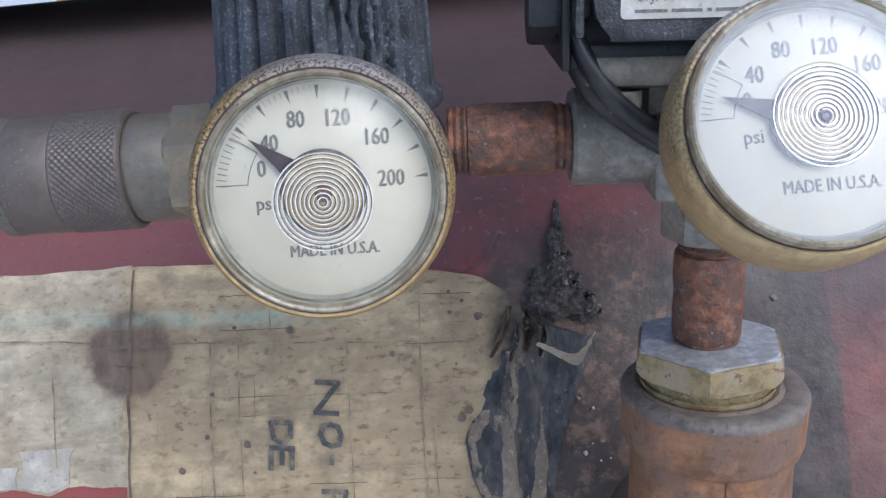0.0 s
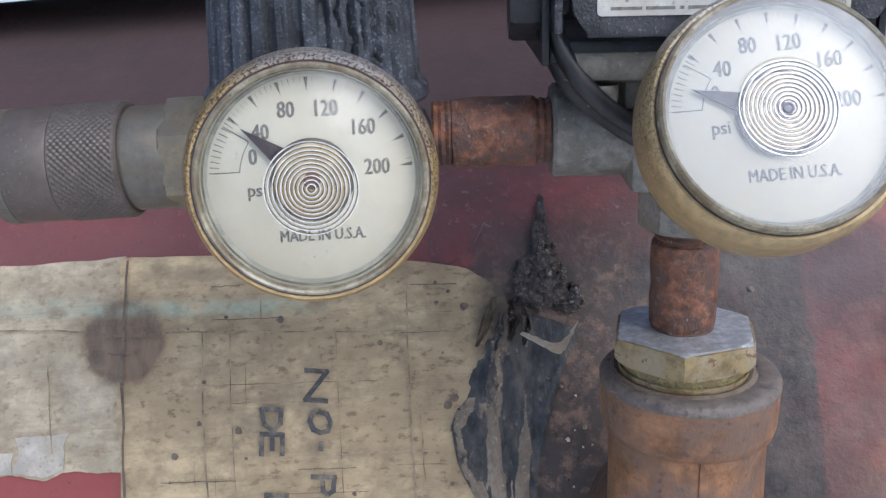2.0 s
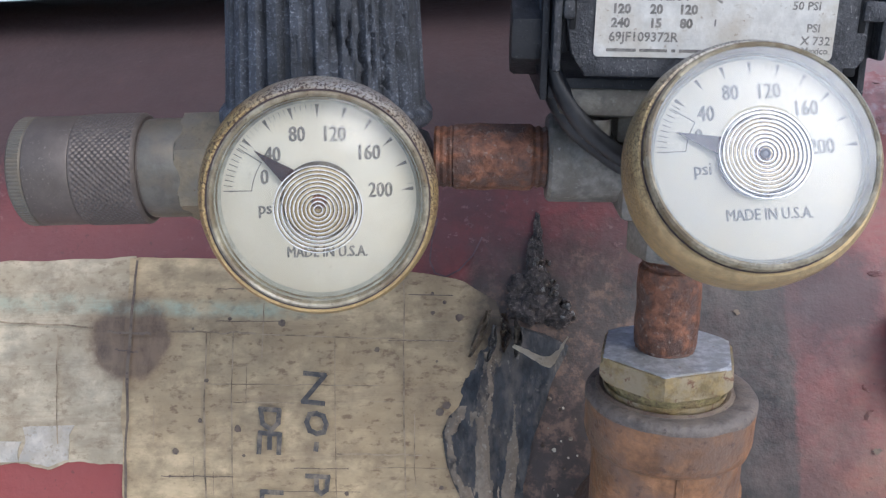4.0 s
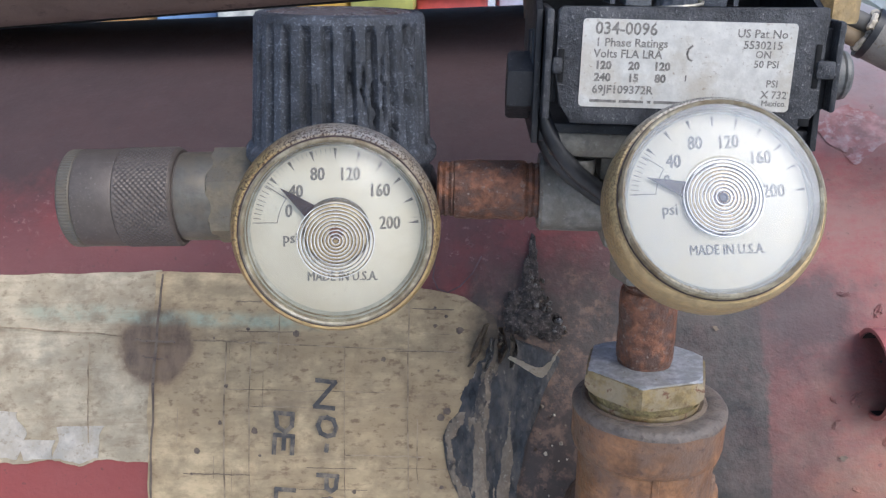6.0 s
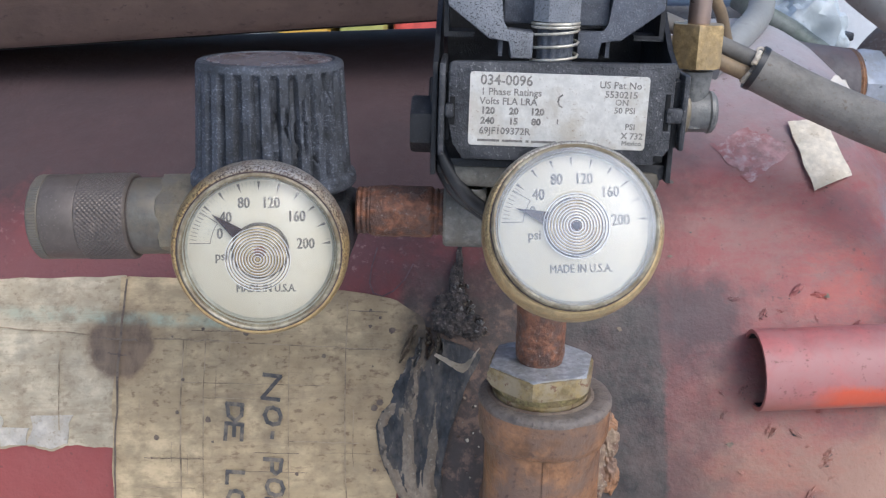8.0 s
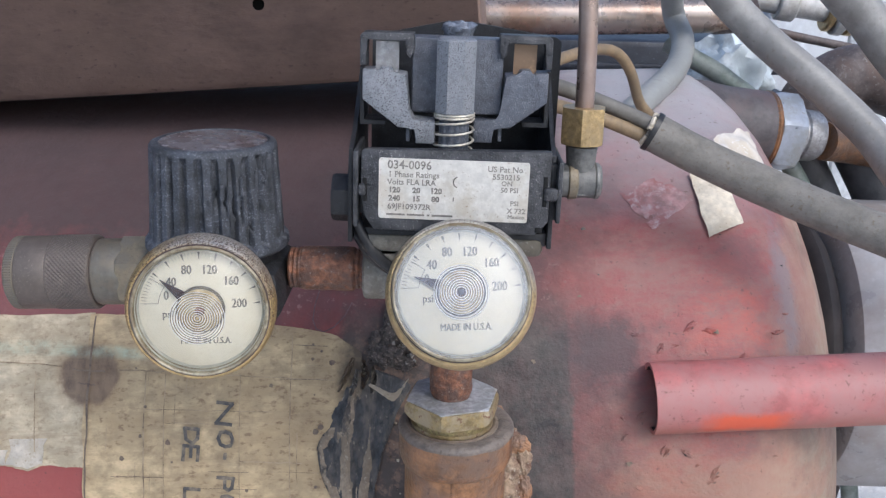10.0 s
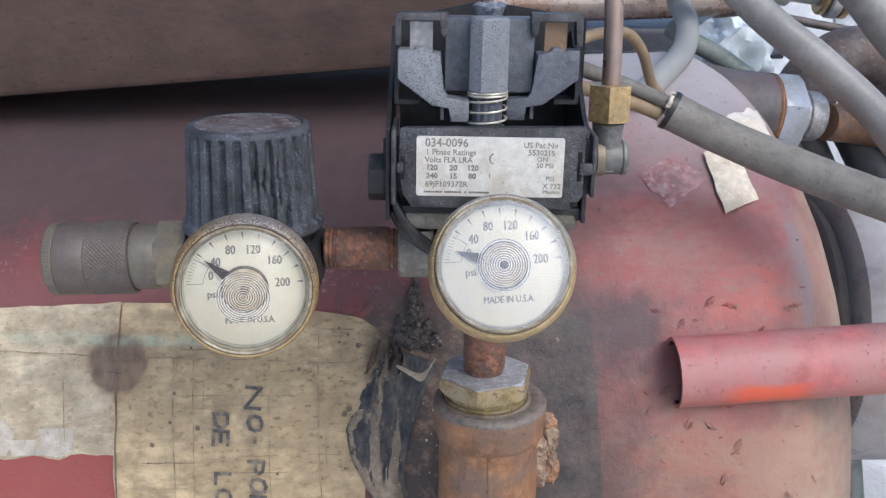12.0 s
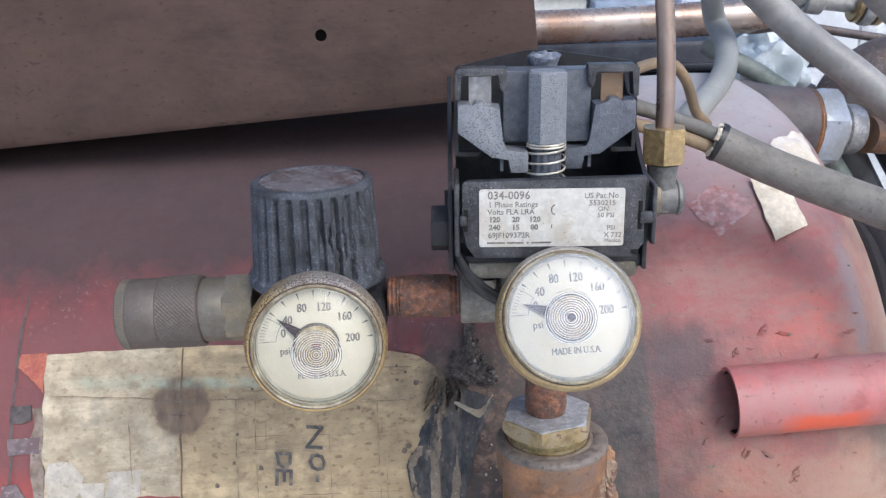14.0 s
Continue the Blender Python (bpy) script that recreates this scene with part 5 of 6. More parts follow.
# ---- gauges ----
def pressure_gauge(m, bezel, pane, pointer_angle, label, drum=0.0060, dome=0.0056, sink=0.0012, lip=0.0008):
    """A round gauge that faces -y: bezel drum, dial, pointer and a domed lens with pressed rings."""
    g = thing("pressure_gauge", m, label, "pressure gauge", "gauges on the manifold")
    spin = TOWARD_Y
    rim = [(0.0189, 0.0006), (0.0191, 0.0001), (0.0196, 0.0), (0.0202, 0.0008), (0.0206, 0.0022), (0.0209, 0.0042), (0.0209, drum), (0.0206, drum + 0.002), (0.0199, drum + 0.0036), (0.0188, drum + 0.0045), (0.0180, drum + 0.0048)]
    bm = lathe(rim, 96, spin)
    for v in bm.verts:
        v.co += Vector((v.co.x, 0, v.co.z)) * 0.004 * noise.noise(v.co * 260)
    part("bezel", bm, bezel, g, "worn brass bezel ring")
    part("case", lathe([(0.0182, drum + 0.004), (0.0182, 0.0175), (0.0170, 0.0192), (0.0060, 0.0195), (0.0, 0.0195)], 64, spin), ZINC, g)
    part("stem", hex_nut(0.0112, 0.0110, at(0, 0.0190, 0) @ spin, 0, 0.0006), BRASS_DIRTY, g)
    part("gasket", lathe([(0.0194, 0.0010), (0.0191, -0.0001), (0.0187, -0.0001), (0.0186, 0.0012)], 96, spin), POINTER, g, "dark seam ring")
    part("lens_rim", lathe([(0.0190, 0.0009), (0.0188, 0.0004 - lip), (0.0184, -lip), (0.0180, 0.0002 - lip), (0.0177, 0.0004)], 96, spin), LENS_RIM, g, "clear plastic lens rim")
    bm = lathe([(0.0, sink), (0.0181, sink), (0.0181, sink + 0.0006), (0.0, sink + 0.0006)], 96, spin)
    dial = part("dial", bm, DIAL, g, "cream dial with dark scale", smooth=False)
    part("inner_wall", lathe([(0.0187, 0.0004), (0.0180, 0.0003), (0.0177, 0.0006), (0.0174, sink - 0.0005), (0.0168, sink - 0.0001)], 96, spin), INNER, g)
    for r0, h0 in ((0.0181, 0.0001), (0.01745, 0.5 * sink)):
        part("rim_line", lathe([(r0 + 0.00018, h0 + 0.0001), (r0 + 0.0001, h0 - 0.0001), (r0 - 0.0001, h0 - 0.0001), (r0 - 0.00018, h0 + 0.0001)], 96, spin), LENS_RIM, g)
    k = 0.0000925
    top = sink - 0.00008

    def put_text(name, words, x, z, size, weight=0.00004, squeeze=0.82):
        bm = bmesh.new()
        for q in (-1, 0, 1):
            one = text_mesh(words, size, 0.0, 'CENTER', squeeze)
            bmesh.ops.transform(one, matrix=at(x * k + q * weight, top - 0.000006 * q, z * k + 0.4 * q * weight) @ FLAT, verts=one.verts[:])
            me = bpy.data.meshes.new("words")
            one.to_mesh(me)
            one.free()
            bm.from_mesh(me)
            bpy.data.meshes.remove(me)
        part(name, bm, INK, dial, smooth=False)

    for words, x, z in (("0", -100, 42), ("40", -84, 84), ("80", -38, 121), ("120", 29, 121), ("160", 92, 86), ("200", 114, 15)):
        put_text("number", words, x, z, 0.0037, 0.00011, 0.76)
    put_text("unit_text", "psi", -98, -16, 0.0031, 0.00007, 0.9)
    put_text("origin_text", "MADE IN U.S.A.", 12, -102, 0.00275, 0.00008, 0.76)
    for n in range(51):
        a = radians(174 - 168 * n / 50)
        big, inner = n % 5 == 0 and n >= 10, 0.0015 if n < 10 else 0.0009
        bm = bmesh.new()
        out, d, s = 177 * k, Vector((math.cos(a), 0, math.sin(a))), Vector((-math.sin(a), 0, math.cos(a)))
        if big:
            pts = [d * out + s * 0.00034, d * out - s * 0.00034, d * (out - 0.0022)]
        else:
            pts = [d * out + s * 0.00008, d * out - s * 0.00008, d * (out - inner) - s * 0.00006, d * (out - inner) + s * 0.00006]
        bm.faces.new([bm.verts.new(p + Vector((0, top, 0))) for p in pts])
        part("tick", bm, INK if big or n < 10 else INK_FAINT, dial, smooth=False)
    # the boxed start of the scale
    bm = bmesh.new()
    path = [(-176, 18), (-124, 18)] + [(126 * math.cos(radians(171 - 5 * q)), 126 * math.sin(radians(171 - 5 * q))) for q in range(6)] + [(-146, 98)]
    for (ax, az), (bx, bz) in zip(path, path[1:]):
        d = Vector((bx - ax, 0, bz - az)).normalized()
        s = Vector((-d.z, 0, d.x)) * 0.00008
        p, q = Vector((ax * k, top, az * k)), Vector((bx * k, top, bz * k))
        bm.faces.new([bm.verts.new(v) for v in (p - s, q - s, q + s, p + s)])
    part("scale_frame", bm, INK, dial, smooth=False)
    # pointer
    a = radians(pointer_angle)
    d, s = Vector((math.cos(a), math.sin(a))), Vector((-math.sin(a), math.cos(a)))
    tip, l, r = d * 0.0139, d * 0.0060 + s * 0.0016, d * 0.0060 - s * 0.0016
    bm = prism([tuple(tip), tuple(l), tuple(-d * 0.001 + s * 0.002), tuple(-d * 0.001 - s * 0.002), tuple(r)], 0.0003, at(0, sink - 0.0010, 0))
    needle = part("pointer", bm, POINTER, g, "dark brown pointer", smooth=False)
    part("hub", lathe([(0.0, sink - 0.0016), (0.0060, sink - 0.0015), (0.0067, sink - 0.0009), (0.0067, sink - 0.0002)], 48, spin), HUB, needle)
    part("boss", lathe([(0.0, sink - 0.0021), (0.0045, sink - 0.0021), (0.0061, sink - 0.0018), (0.0061, sink - 0.0014)], 48, spin), BOSS, needle, "pale brass boss")
    part("pin", lathe([(0.0, sink - 0.0024), (0.0012, sink - 0.0024), (0.0015, sink - 0.0019)], 20, spin), RUST, needle)

    # pane and its pressed rings, their glints and dark grooves put into the colour
    def swell(r):
        return 0.0004 - lip - dome * (1 - (r / 0.018) ** 2)
    ob = part("lens", lathe([(r, swell(r)) for r in (0.0180, 0.0165, 0.0150, 0.0130, 0.0110, 0.0090, 0.0076)], 72, spin), pane, g, "clear domed plastic lens with pressed rings")
    ob.visible_shadow = False
    base = swell(0.0076)
    rp = [(0.0076, base)]
    for n in range(11):
        r0 = 0.0075 - n * 0.00066
        rp += [(r0, base), (r0 - 0.00010, base - 0.00018), (r0 - 0.00026, base - 0.00018), (r0 - 0.00046, base)]
    rp += [(0.0003, base), (0.0, base)]
    ob2 = part("ring_relief", lathe(rp, 96, at(0, 0, -0.0003) @ spin), pane, ob, "clear plastic with pressed concentric rings")
    ob2.data.materials.append(RIDGE_GLINT)
    ob2.data.materials.append(GROOVE_SHADE if pane is GLASS else GROOVE_SHADE_PALE)
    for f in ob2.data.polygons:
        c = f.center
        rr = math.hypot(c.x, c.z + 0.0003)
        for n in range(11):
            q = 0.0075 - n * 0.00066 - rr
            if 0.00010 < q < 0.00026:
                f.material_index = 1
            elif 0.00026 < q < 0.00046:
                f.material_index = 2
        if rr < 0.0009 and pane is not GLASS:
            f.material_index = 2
    ob2.visible_shadow = False
    return g


BOSS = mat("pale_brass_boss", (0.52, 0.43, 0.27), (0.42, 0.32, 0.17), None, 200, 900, rough=0.4, metal=0.3, bump=0.1)
INNER = mat("inner_wall", (0.44, 0.43, 0.36), (0.34, 0.33, 0.26), None, 100, 800, rough=0.45, bump=0.05)
# the clear rim's brown reflections are put into its colour
LENS_RIM = mat("brown_reflection_rim", (0.33, 0.29, 0.20), (0.19, 0.145, 0.085), (0.08, 0.055, 0.035), 130, 1700, (0.42, 0.6), (0.60, 0.66), 0.2, 0.0, 0.15, 0.0002)
pressure_gauge(pose(-0.0143, 0.1139, 0.4761, -4.1, 0.3, 7.3) @ Matrix.Scale(0.983, 4), BEZEL, GLASS, 141, "round pressure gauge with worn speckled brass bezel on the regulator", sink=0.0026)
pressure_gauge(pose(0.0565, 0.1087, 0.4857, -26.5, -2.9, 1.4) @ Matrix.Scale(0.970, 4),
               BEZEL_GOLD, GLASS_HAZY, 160, "round pressure gauge with golden bezel and hazy lens on the tee", 0.0095, 0.0014, 0.0012, 0.0024)

# ---- pressure switch ----
sw = thing("pressure_switch", at(0.0540, 0.150, 0.4857) @ Matrix.Rotation(radians(0.7), 4, 'Y'), "black open pressure switch with worn rating label", "pressure switch")


def P(x, z):
    return (x - 0.0540, z - 0.486)


# cast base plate on the tee
CAST = mat("olive_cast_zinc", (0.165, 0.152, 0.122), (0.115, 0.100, 0.076), (0.25, 0.235, 0.20), 110, 900, (0.42, 0.60), (0.60, 0.68), 0.55, 0.3, 0.6, 0.0005)
part("base", boxes(((-0.0270, -0.013, 0.0005), (0.0262, 0.030, 0.0065), 0.0022), ((-0.0150, -0.008, -0.005), (0.0150, 0.020, 0.0015), 0.001)), CAST, sw, "grey cast base plate")
part("base_bolt", lathe([(0.0, -0.0040), (0.0030, -0.0038), (0.0034, -0.0028), (0.0034, 0.0)], 16, at(-0.0195, -0.0085, 0.0)), ZINC, sw)
# front plate with folded ears
poly = [P(*q) for q in ((0.0310, 0.4948), (0.0772, 0.4948), (0.0790, 0.4975), (0.0806, 0.4985), (0.0806, 0.5190), (0.0640, 0.5186), (0.0634, 0.5180), (0.0626, 0.5186), (0.0400, 0.5182), (0.0393, 0.5176), (0.0385, 0.5181), (0.0285, 0.5180), (0.0275, 0.5172), (0.0275, 0.5050), (0.0285, 0.4985), (0.0300, 0.4975))]
plate = part("front_plate", prism(poly, 0.0022, at(0, -0.0165, 0), 0.0004), PLATE, sw, "dusty black front plate")
for x0, x1, z0, z1 in ((0.0252, 0.0268, 0.4955, 0.5175), (0.0826, 0.0840, 0.4985, 0.5165)):
    a, b = P(x0, z0), P(x1, z1)
    part("ear", boxes(((a[0], -0.0170, a[1]), (b[0], 0.004, b[1]), 0.0006)), PLATE, sw)
for x0, x1 in ((0.0266, 0.0282), (0.0800, 0.0830)):
    a, b = P(x0, 0.4985), P(x1, 0.5150)
    part("fold", boxes(((a[0], -0.0135, a[1]), (b[0], -0.0115, b[1]), 0.0006)), PLASTIC, sw)
# a lip folded back along its top, with black blocks as shaded slots and bent tongues at both ends
lip = [P(0.0290, 0.5172), P(0.0800, 0.5180), P(0.0800, 0.5188), P(0.0290, 0.5179)]
part("lip", prism(lip, 0.0034, at(0, -0.0162, 0), 0.0003), PLATE, plate)
for x0, x1, z0, z1 in ((0.0279, 0.0292, 0.5030, 0.5098), (0.0786, 0.0799, 0.5032, 0.5120), (0.0770, 0.0792, 0.4956, 0.4972)):
    a, b = P(x0, z0), P(x1, z1)
    part("slot_shade", boxes(((a[0], -0.01675, a[1]), (b[0], -0.0150, b[1]), 0.0003)), SHADE_BLACK, plate, "black block standing for a shaded slot")
for x0, x1, z0, z1 in ((0.0268, 0.0289, 0.5048, 0.5082), (0.0790, 0.0828, 0.5052, 0.5088)):
    a, b = P(x0, z0), P(x1, z1)
    part("tongue", boxes(((a[0], -0.0176, a[1]), (b[0], -0.0158, b[1]), 0.0006)), PLATE, plate)
# rating label
lp = []
for cx, cz, a0 in ((0.0738, 0.5150, 0), (0.0333, 0.5150, 90), (0.0333, 0.4992, 180), (0.0738, 0.4992, 270)):
    for q in range(5):
        a = radians(a0 + 22.5 * q)
        lp.append(P(cx + 0.0008 * math.cos(a), cz + 0.0008 * math.sin(a)))
label = part("rating_label", prism(lp, 0.0003, at(0, -0.0168, 0)), LABEL, plate, "worn off-white rating label", smooth=False)


def label_text(words, x, z, size, weight=0.0, align='LEFT', squeeze=1.0):
    bm = text_mesh(words, size, weight, align, squeeze)
    px, pz = P(x, z)
    bmesh.ops.transform(bm, matrix=at(px, -0.01685, pz) @ FLAT, verts=bm.verts[:])
    ob = new("label_text", finish(bm, "label_text", INK, False))
    ob.matrix_world = sw.matrix_world
    return ob


def label_bar(x0, x1, z0, z1):
    a, b = P(x0, z0), P(x1, z1)
    bm = bmesh.new()
    bm.faces.new([bm.verts.new((x, -0.01685, z)) for x, z in ((a[0], a[1]), (b[0], a[1]), (b[0], b[1]), (a[0], b[1]))])
    return new("label_bar", finish(bm, "label_bar", INK, False))


def join_print(obs, name, parent):
    bm = bmesh.new()
    for o in obs:
        bm.from_mesh(o.data)
        bpy.data.objects.remove(o)
    return part(name, bm, INK, parent, "dark printed rating text", smooth=False)


prints = [label_text("034-0096", 0.0349, 0.5139, 0.0034, 0.00006, squeeze=0.95),
          label_text("1 Phase Ratings", 0.0351, 0.5112, 0.0023, 0.00005, squeeze=1.0),
          label_text("Volts FLA LRA", 0.0349, 0.5090, 0.0023, 0.00005, squeeze=0.98),
          label_text("120", 0.0353, 0.5067, 0.0022, 0.00011), label_text("20", 0.0420, 0.5067, 0.0022, 0.00011), label_text("120", 0.0470, 0.5067, 0.0022, 0.00011),
          label_text("240", 0.0353, 0.5043, 0.0022, 0.00011), label_text("15", 0.0420, 0.5043, 0.0022, 0.00011), label_text("80", 0.0474, 0.5043, 0.0022, 0.00011),
          label_text("69JF109372R", 0.0350, 0.5019, 0.0023, 0.00005),
          label_text("US Pat No", 0.0728, 0.5136, 0.0023, 0.00004, 'RIGHT'), label_text("5530215", 0.0720, 0.5114, 0.0022, 0.00004, 'RIGHT'),
          label_text("ON", 0.0700, 0.5096, 0.0020, 0.00004, 'RIGHT'), label_text("50 PSI", 0.0717, 0.5077, 0.0020, 0.00004, 'RIGHT'),
          label_text("PSI", 0.0720, 0.5039, 0.0020, 0.00004, 'RIGHT'), label_text("X 732", 0.0740, 0.5017, 0.0021, 0.00004, 'RIGHT'),
          label_text("Mexico", 0.0738, 0.5000, 0.0016, 0.00004, 'RIGHT')]
for x0, x1 in ((0.0347, 0.0400), (0.0406, 0.0455), (0.0462, 0.0470), (0.0476, 0.0535)):
    prints.append(label_bar(x0, x1, 0.49935, 0.4999))
prints.append(label_bar(0.0534, 0.0537, 0.5040, 0.5052))
# a worn bracket mark between the columns
bm = pen([[(0.0008, 0.0016), (0.0001, 0.0010), (-0.0001, 0.0), (0.0002, -0.0009), (0.0009, -0.0013)]], 0.0004)
bmesh.ops.transform(bm, matrix=at(P(0.0535, 0)[0], -0.01685, P(0, 0.5094)[1]) @ FLAT, verts=bm.verts[:])
prints.append(new("label_mark", finish(bm, "label_mark", INK, False)))
join_print(prints, "printed_text", label)
# open black housing behind the plate
side_l = [(-0.014, 0.004), (0.036, 0.004), (0.036, 0.0535), (0.030, 0.0560), (-0.002, 0.0345), (-0.012, 0.0310)]
for sx in (-0.0305, 0.0270):
    part("side_wall", prism([(a, b) for a, b in side_l], 0.0013, at(sx, 0, 0) @ Matrix.Rotation(radians(90), 4, 'Z') @ at(0, -0.0013, 0), 0.0002), PLASTIC, sw)
back = [(-0.0280, 0.004), (0.0325, 0.004), (0.0325, 0.0580), (0.0310, 0.0594), (0.0030, 0.0634), (-0.0040, 0.0634), (-0.0280, 0.0582)]
part("back_wall", prism(back, 0.0015, at(0, 0.0345, 0)), PLASTIC, sw, smooth=False)
part("floor_plate", boxes(((-0.0290, -0.012, 0.004), (0.0270, 0.036, 0.008), 0.0006)), PLASTIC, sw)
bm = lathe([(0.0, 0.0), (0.0040, 0.0), (0.0042, 0.0022), (0.0050, 0.0036), (0.0051, 0.0048), (0.0038, 0.0060), (0.0016, 0.0056), (0.0, 0.0050)], 40)
for v in bm.verts:
    v.co += Vector((v.co.x, v.co.y, 0)) * (0.16 * noise.noise(v.co * 420) + 0.10 * noise.noise(v.co * 900)) + Vector((0, 0, 0.0009 * noise.noise(v.co * 520)))
bmesh.ops.transform(bm, matrix=at(-0.0006, 0.0150, 0.0588), verts=bm.verts[:])
part("top_screw", bm, mat("battered_grey_metal", (0.13, 0.145, 0.175), (0.26, 0.28, 0.32), (0.05, 0.055, 0.065), 220, 900, (0.46, 0.58), (0.58, 0.66), 0.4, 0.3, 0.6), sw, "battered grey adjusting screw head")
# contact block and guide post
part("contact_block", boxes(((-0.0138, 0.002, 0.0395), (0.0126, 0.012, 0.0612), 0.0008)), PLASTIC_GREY, sw, "dusty dark grey contact block")
part("post", lathe([(0.0, 0.0), (0.0060, 0.0), (0.0060, 0.0203), (0.0054, 0.0209), (0.0, 0.0209)], 8, at(-0.0010, -0.0025, 0.0409) @ Matrix.Rotation(radians(22.5), 4, 'Z')), PLASTIC_PALE, sw, "grey faceted guide post")
part("plunger", lathe([(0.0, 0.0), (0.0045, 0.0), (0.0045, 0.0145), (0.0, 0.0145)], 96, at(-0.0010, -0.0025, 0.0270), None, lambda a, h, r: r - 0.0004 * (0.5 + 0.5 * math.cos(12 * a)) if r > 0.004 else r), PLASTIC_GREY, sw)
coil = []
for q in range(64):
    turn = q / 12
    coil.append((-0.0010 + 0.0057 * math.cos(q * 0.5236), -0.0025 + 0.0057 * math.sin(q * 0.5236), 0.0297 + 0.0031 * min(turn, 3.0) + 0.0008 * max(0.0, turn - 3.0)))
part("spring", tube(coil, 0.00036, 8, 1), SPRING, sw, "pale coiled spring")
# terminals on both sides
for side in (1, -1):
    c = -0.0009
    dy = -0.0015 if side > 0 else 0.0030

    def S(poly):
        return [(c + side * (x - 0.0531), z - 0.486) for x, z in poly]
    clip = S([(0.0258, 0.5395), (0.0276, 0.5395), (0.0276, 0.5470), (0.0388, 0.5470), (0.0388, 0.5432), (0.0400, 0.5418), (0.0410, 0.5440), (0.0410, 0.5488), (0.0270, 0.5488), (0.0258, 0.5478)])
    part("terminal_clip", prism(clip, 0.006, at(0, -0.0030 + dy, 0), 0.0003), PLATE, sw)
    tabp = S([(0.0300, 0.5370), (0.0366, 0.5370), (0.0366, 0.5460), (0.0300, 0.5460)])
    part("terminal_tab", prism(tabp, 0.0012, at(0, 0.0005 + dy, 0)), GREY_METAL if side > 0 else TAN_METAL, sw, "grey metal tab" if side > 0 else "tan metal tab", smooth=False)
    block = S([(0.0266, 0.5385), (0.0266, 0.5300), (0.0370, 0.5222), (0.0420, 0.5222), (0.0420, 0.5178), (0.0475, 0.5178), (0.0475, 0.5243), (0.0410, 0.5243), (0.0398, 0.5262), (0.0390, 0.5375), (0.0355, 0.5375), (0.0345, 0.5392), (0.0318, 0.5392), (0.0308, 0.5375), (0.0300, 0.5385)])
    # the left block takes the paler plastic, the right one the darker
    part("terminal_block", prism(block, 0.008, at(0, -0.0040 + dy, 0), 0.0004), PLASTIC_PALE if side > 0 else PLASTIC_GREY, sw, "speckled grey terminal block")
    fin = S([(0.0256, 0.5385), (0.0268, 0.5385), (0.0268, 0.5235), (0.0330, 0.5235), (0.0330, 0.5222), (0.0256, 0.5222)])
    part("fin", prism(fin, 0.010, at(0, 0.0 + dy, 0)), PLASTIC, sw, smooth=False)
    rib = S([(0.0392, 0.5180), (0.0402, 0.5180), (0.0402, 0.5235), (0.0392, 0.5235)])
    part("rib", prism(rib, 0.012, at(0, -0.002 + dy, 0)), PLASTIC_GREY, sw, smooth=False)
# side bolt
part("side_bolt", hex_nut(0.0125, 0.0056, at(-0.0302, -0.0045, 0.0147) @ Matrix.Rotation(radians(-90), 4, 'Y'), 0, 0.0008), PLASTIC, sw, "black plastic bolt head")
# cables that leave under the housing
for k, pts in enumerate((((0.0245, 0.148, 0.512), (0.0245, 0.143, 0.497), (0.0290, 0.141, 0.486), (0.0380, 0.143, 0.478), (0.0470, 0.148, 0.472)),
                         ((0.0250, 0.146, 0.512), (0.0252, 0.140, 0.498), (0.0310, 0.138, 0.4865), (0.0400, 0.140, 0.4785), (0.0480, 0.146, 0.474)))):
    single("black_cable", tube(pts, 0.0018, 12, 8), CABLE, I, "thin black cable hanging under the pressure switch", "cable", "cables under the switch")
single("flat_strap", tube(((0.0815, 0.152, 0.500), (0.0800, 0.150, 0.492), (0.0740, 0.149, 0.485), (0.0690, 0.150, 0.480)), 0.0009, 8, 8), CABLE, I, "thin black lead under the pressure switch", "cable")

# ---- unloader fitting, nut and tube ----
UNLOADER = mat("dark_grey_fitting", (0.150, 0.150, 0.142), (0.20, 0.195, 0.18), (0.09, 0.085, 0.075), 150, 800, (0.44, 0.6), (0.60, 0.68), 0.5, 0.3, 0.5)
unl = thing("elbow_fitting", at(0.0946, 0.1755, 0.5004), "dull grey compression elbow on the switch", "tube fitting")
part("body", lathe([(0.0, -0.0110), (0.0052, -0.0110), (0.0056, -0.0100), (0.0056, 0.0045), (0.0060, 0.0050), (0.0058, 0.0060), (0.0048, 0.0068), (0.0, 0.0070)], 28, ALONG_X), UNLOADER, unl)
part("collar", lathe([(0.0056, -0.004), (0.0062, -0.0036), (0.0062, -0.0012), (0.0056, -0.0008)], 28, ALONG_X), BRASS_DULL, unl)
part("neck", lathe([(0.0, -0.004), (0.0046, -0.004), (0.0044, 0.004), (0.0052, 0.0115), (0.0, 0.0115)], 24, at(0, 0, 0)), UNLOADER, unl)
nut = single("brass_nut", hex_nut(0.0130, 0.0116, at(0, 0, 0), 20, 0.0008), BRASS, at(0.0944, 0.1742, 0.5130), "bright brass compression nut on copper tube", "tube nut")
single("copper_tube", tube(((0.0944, 0.1742, 0.519), (0.0944, 0.1742, 0.535), (0.0938, 0.1755, 0.555), (0.0918, 0.178, 0.580), (0.089, 0.181, 0.610), (0.088, 0.20, 0.66), (0.10, 0.26, 0.70), (0.14, 0.36, 0.70)), 0.0030, 20, 8), COPPER, I,
       "tarnished copper tube rising from the brass nut", "copper tube")

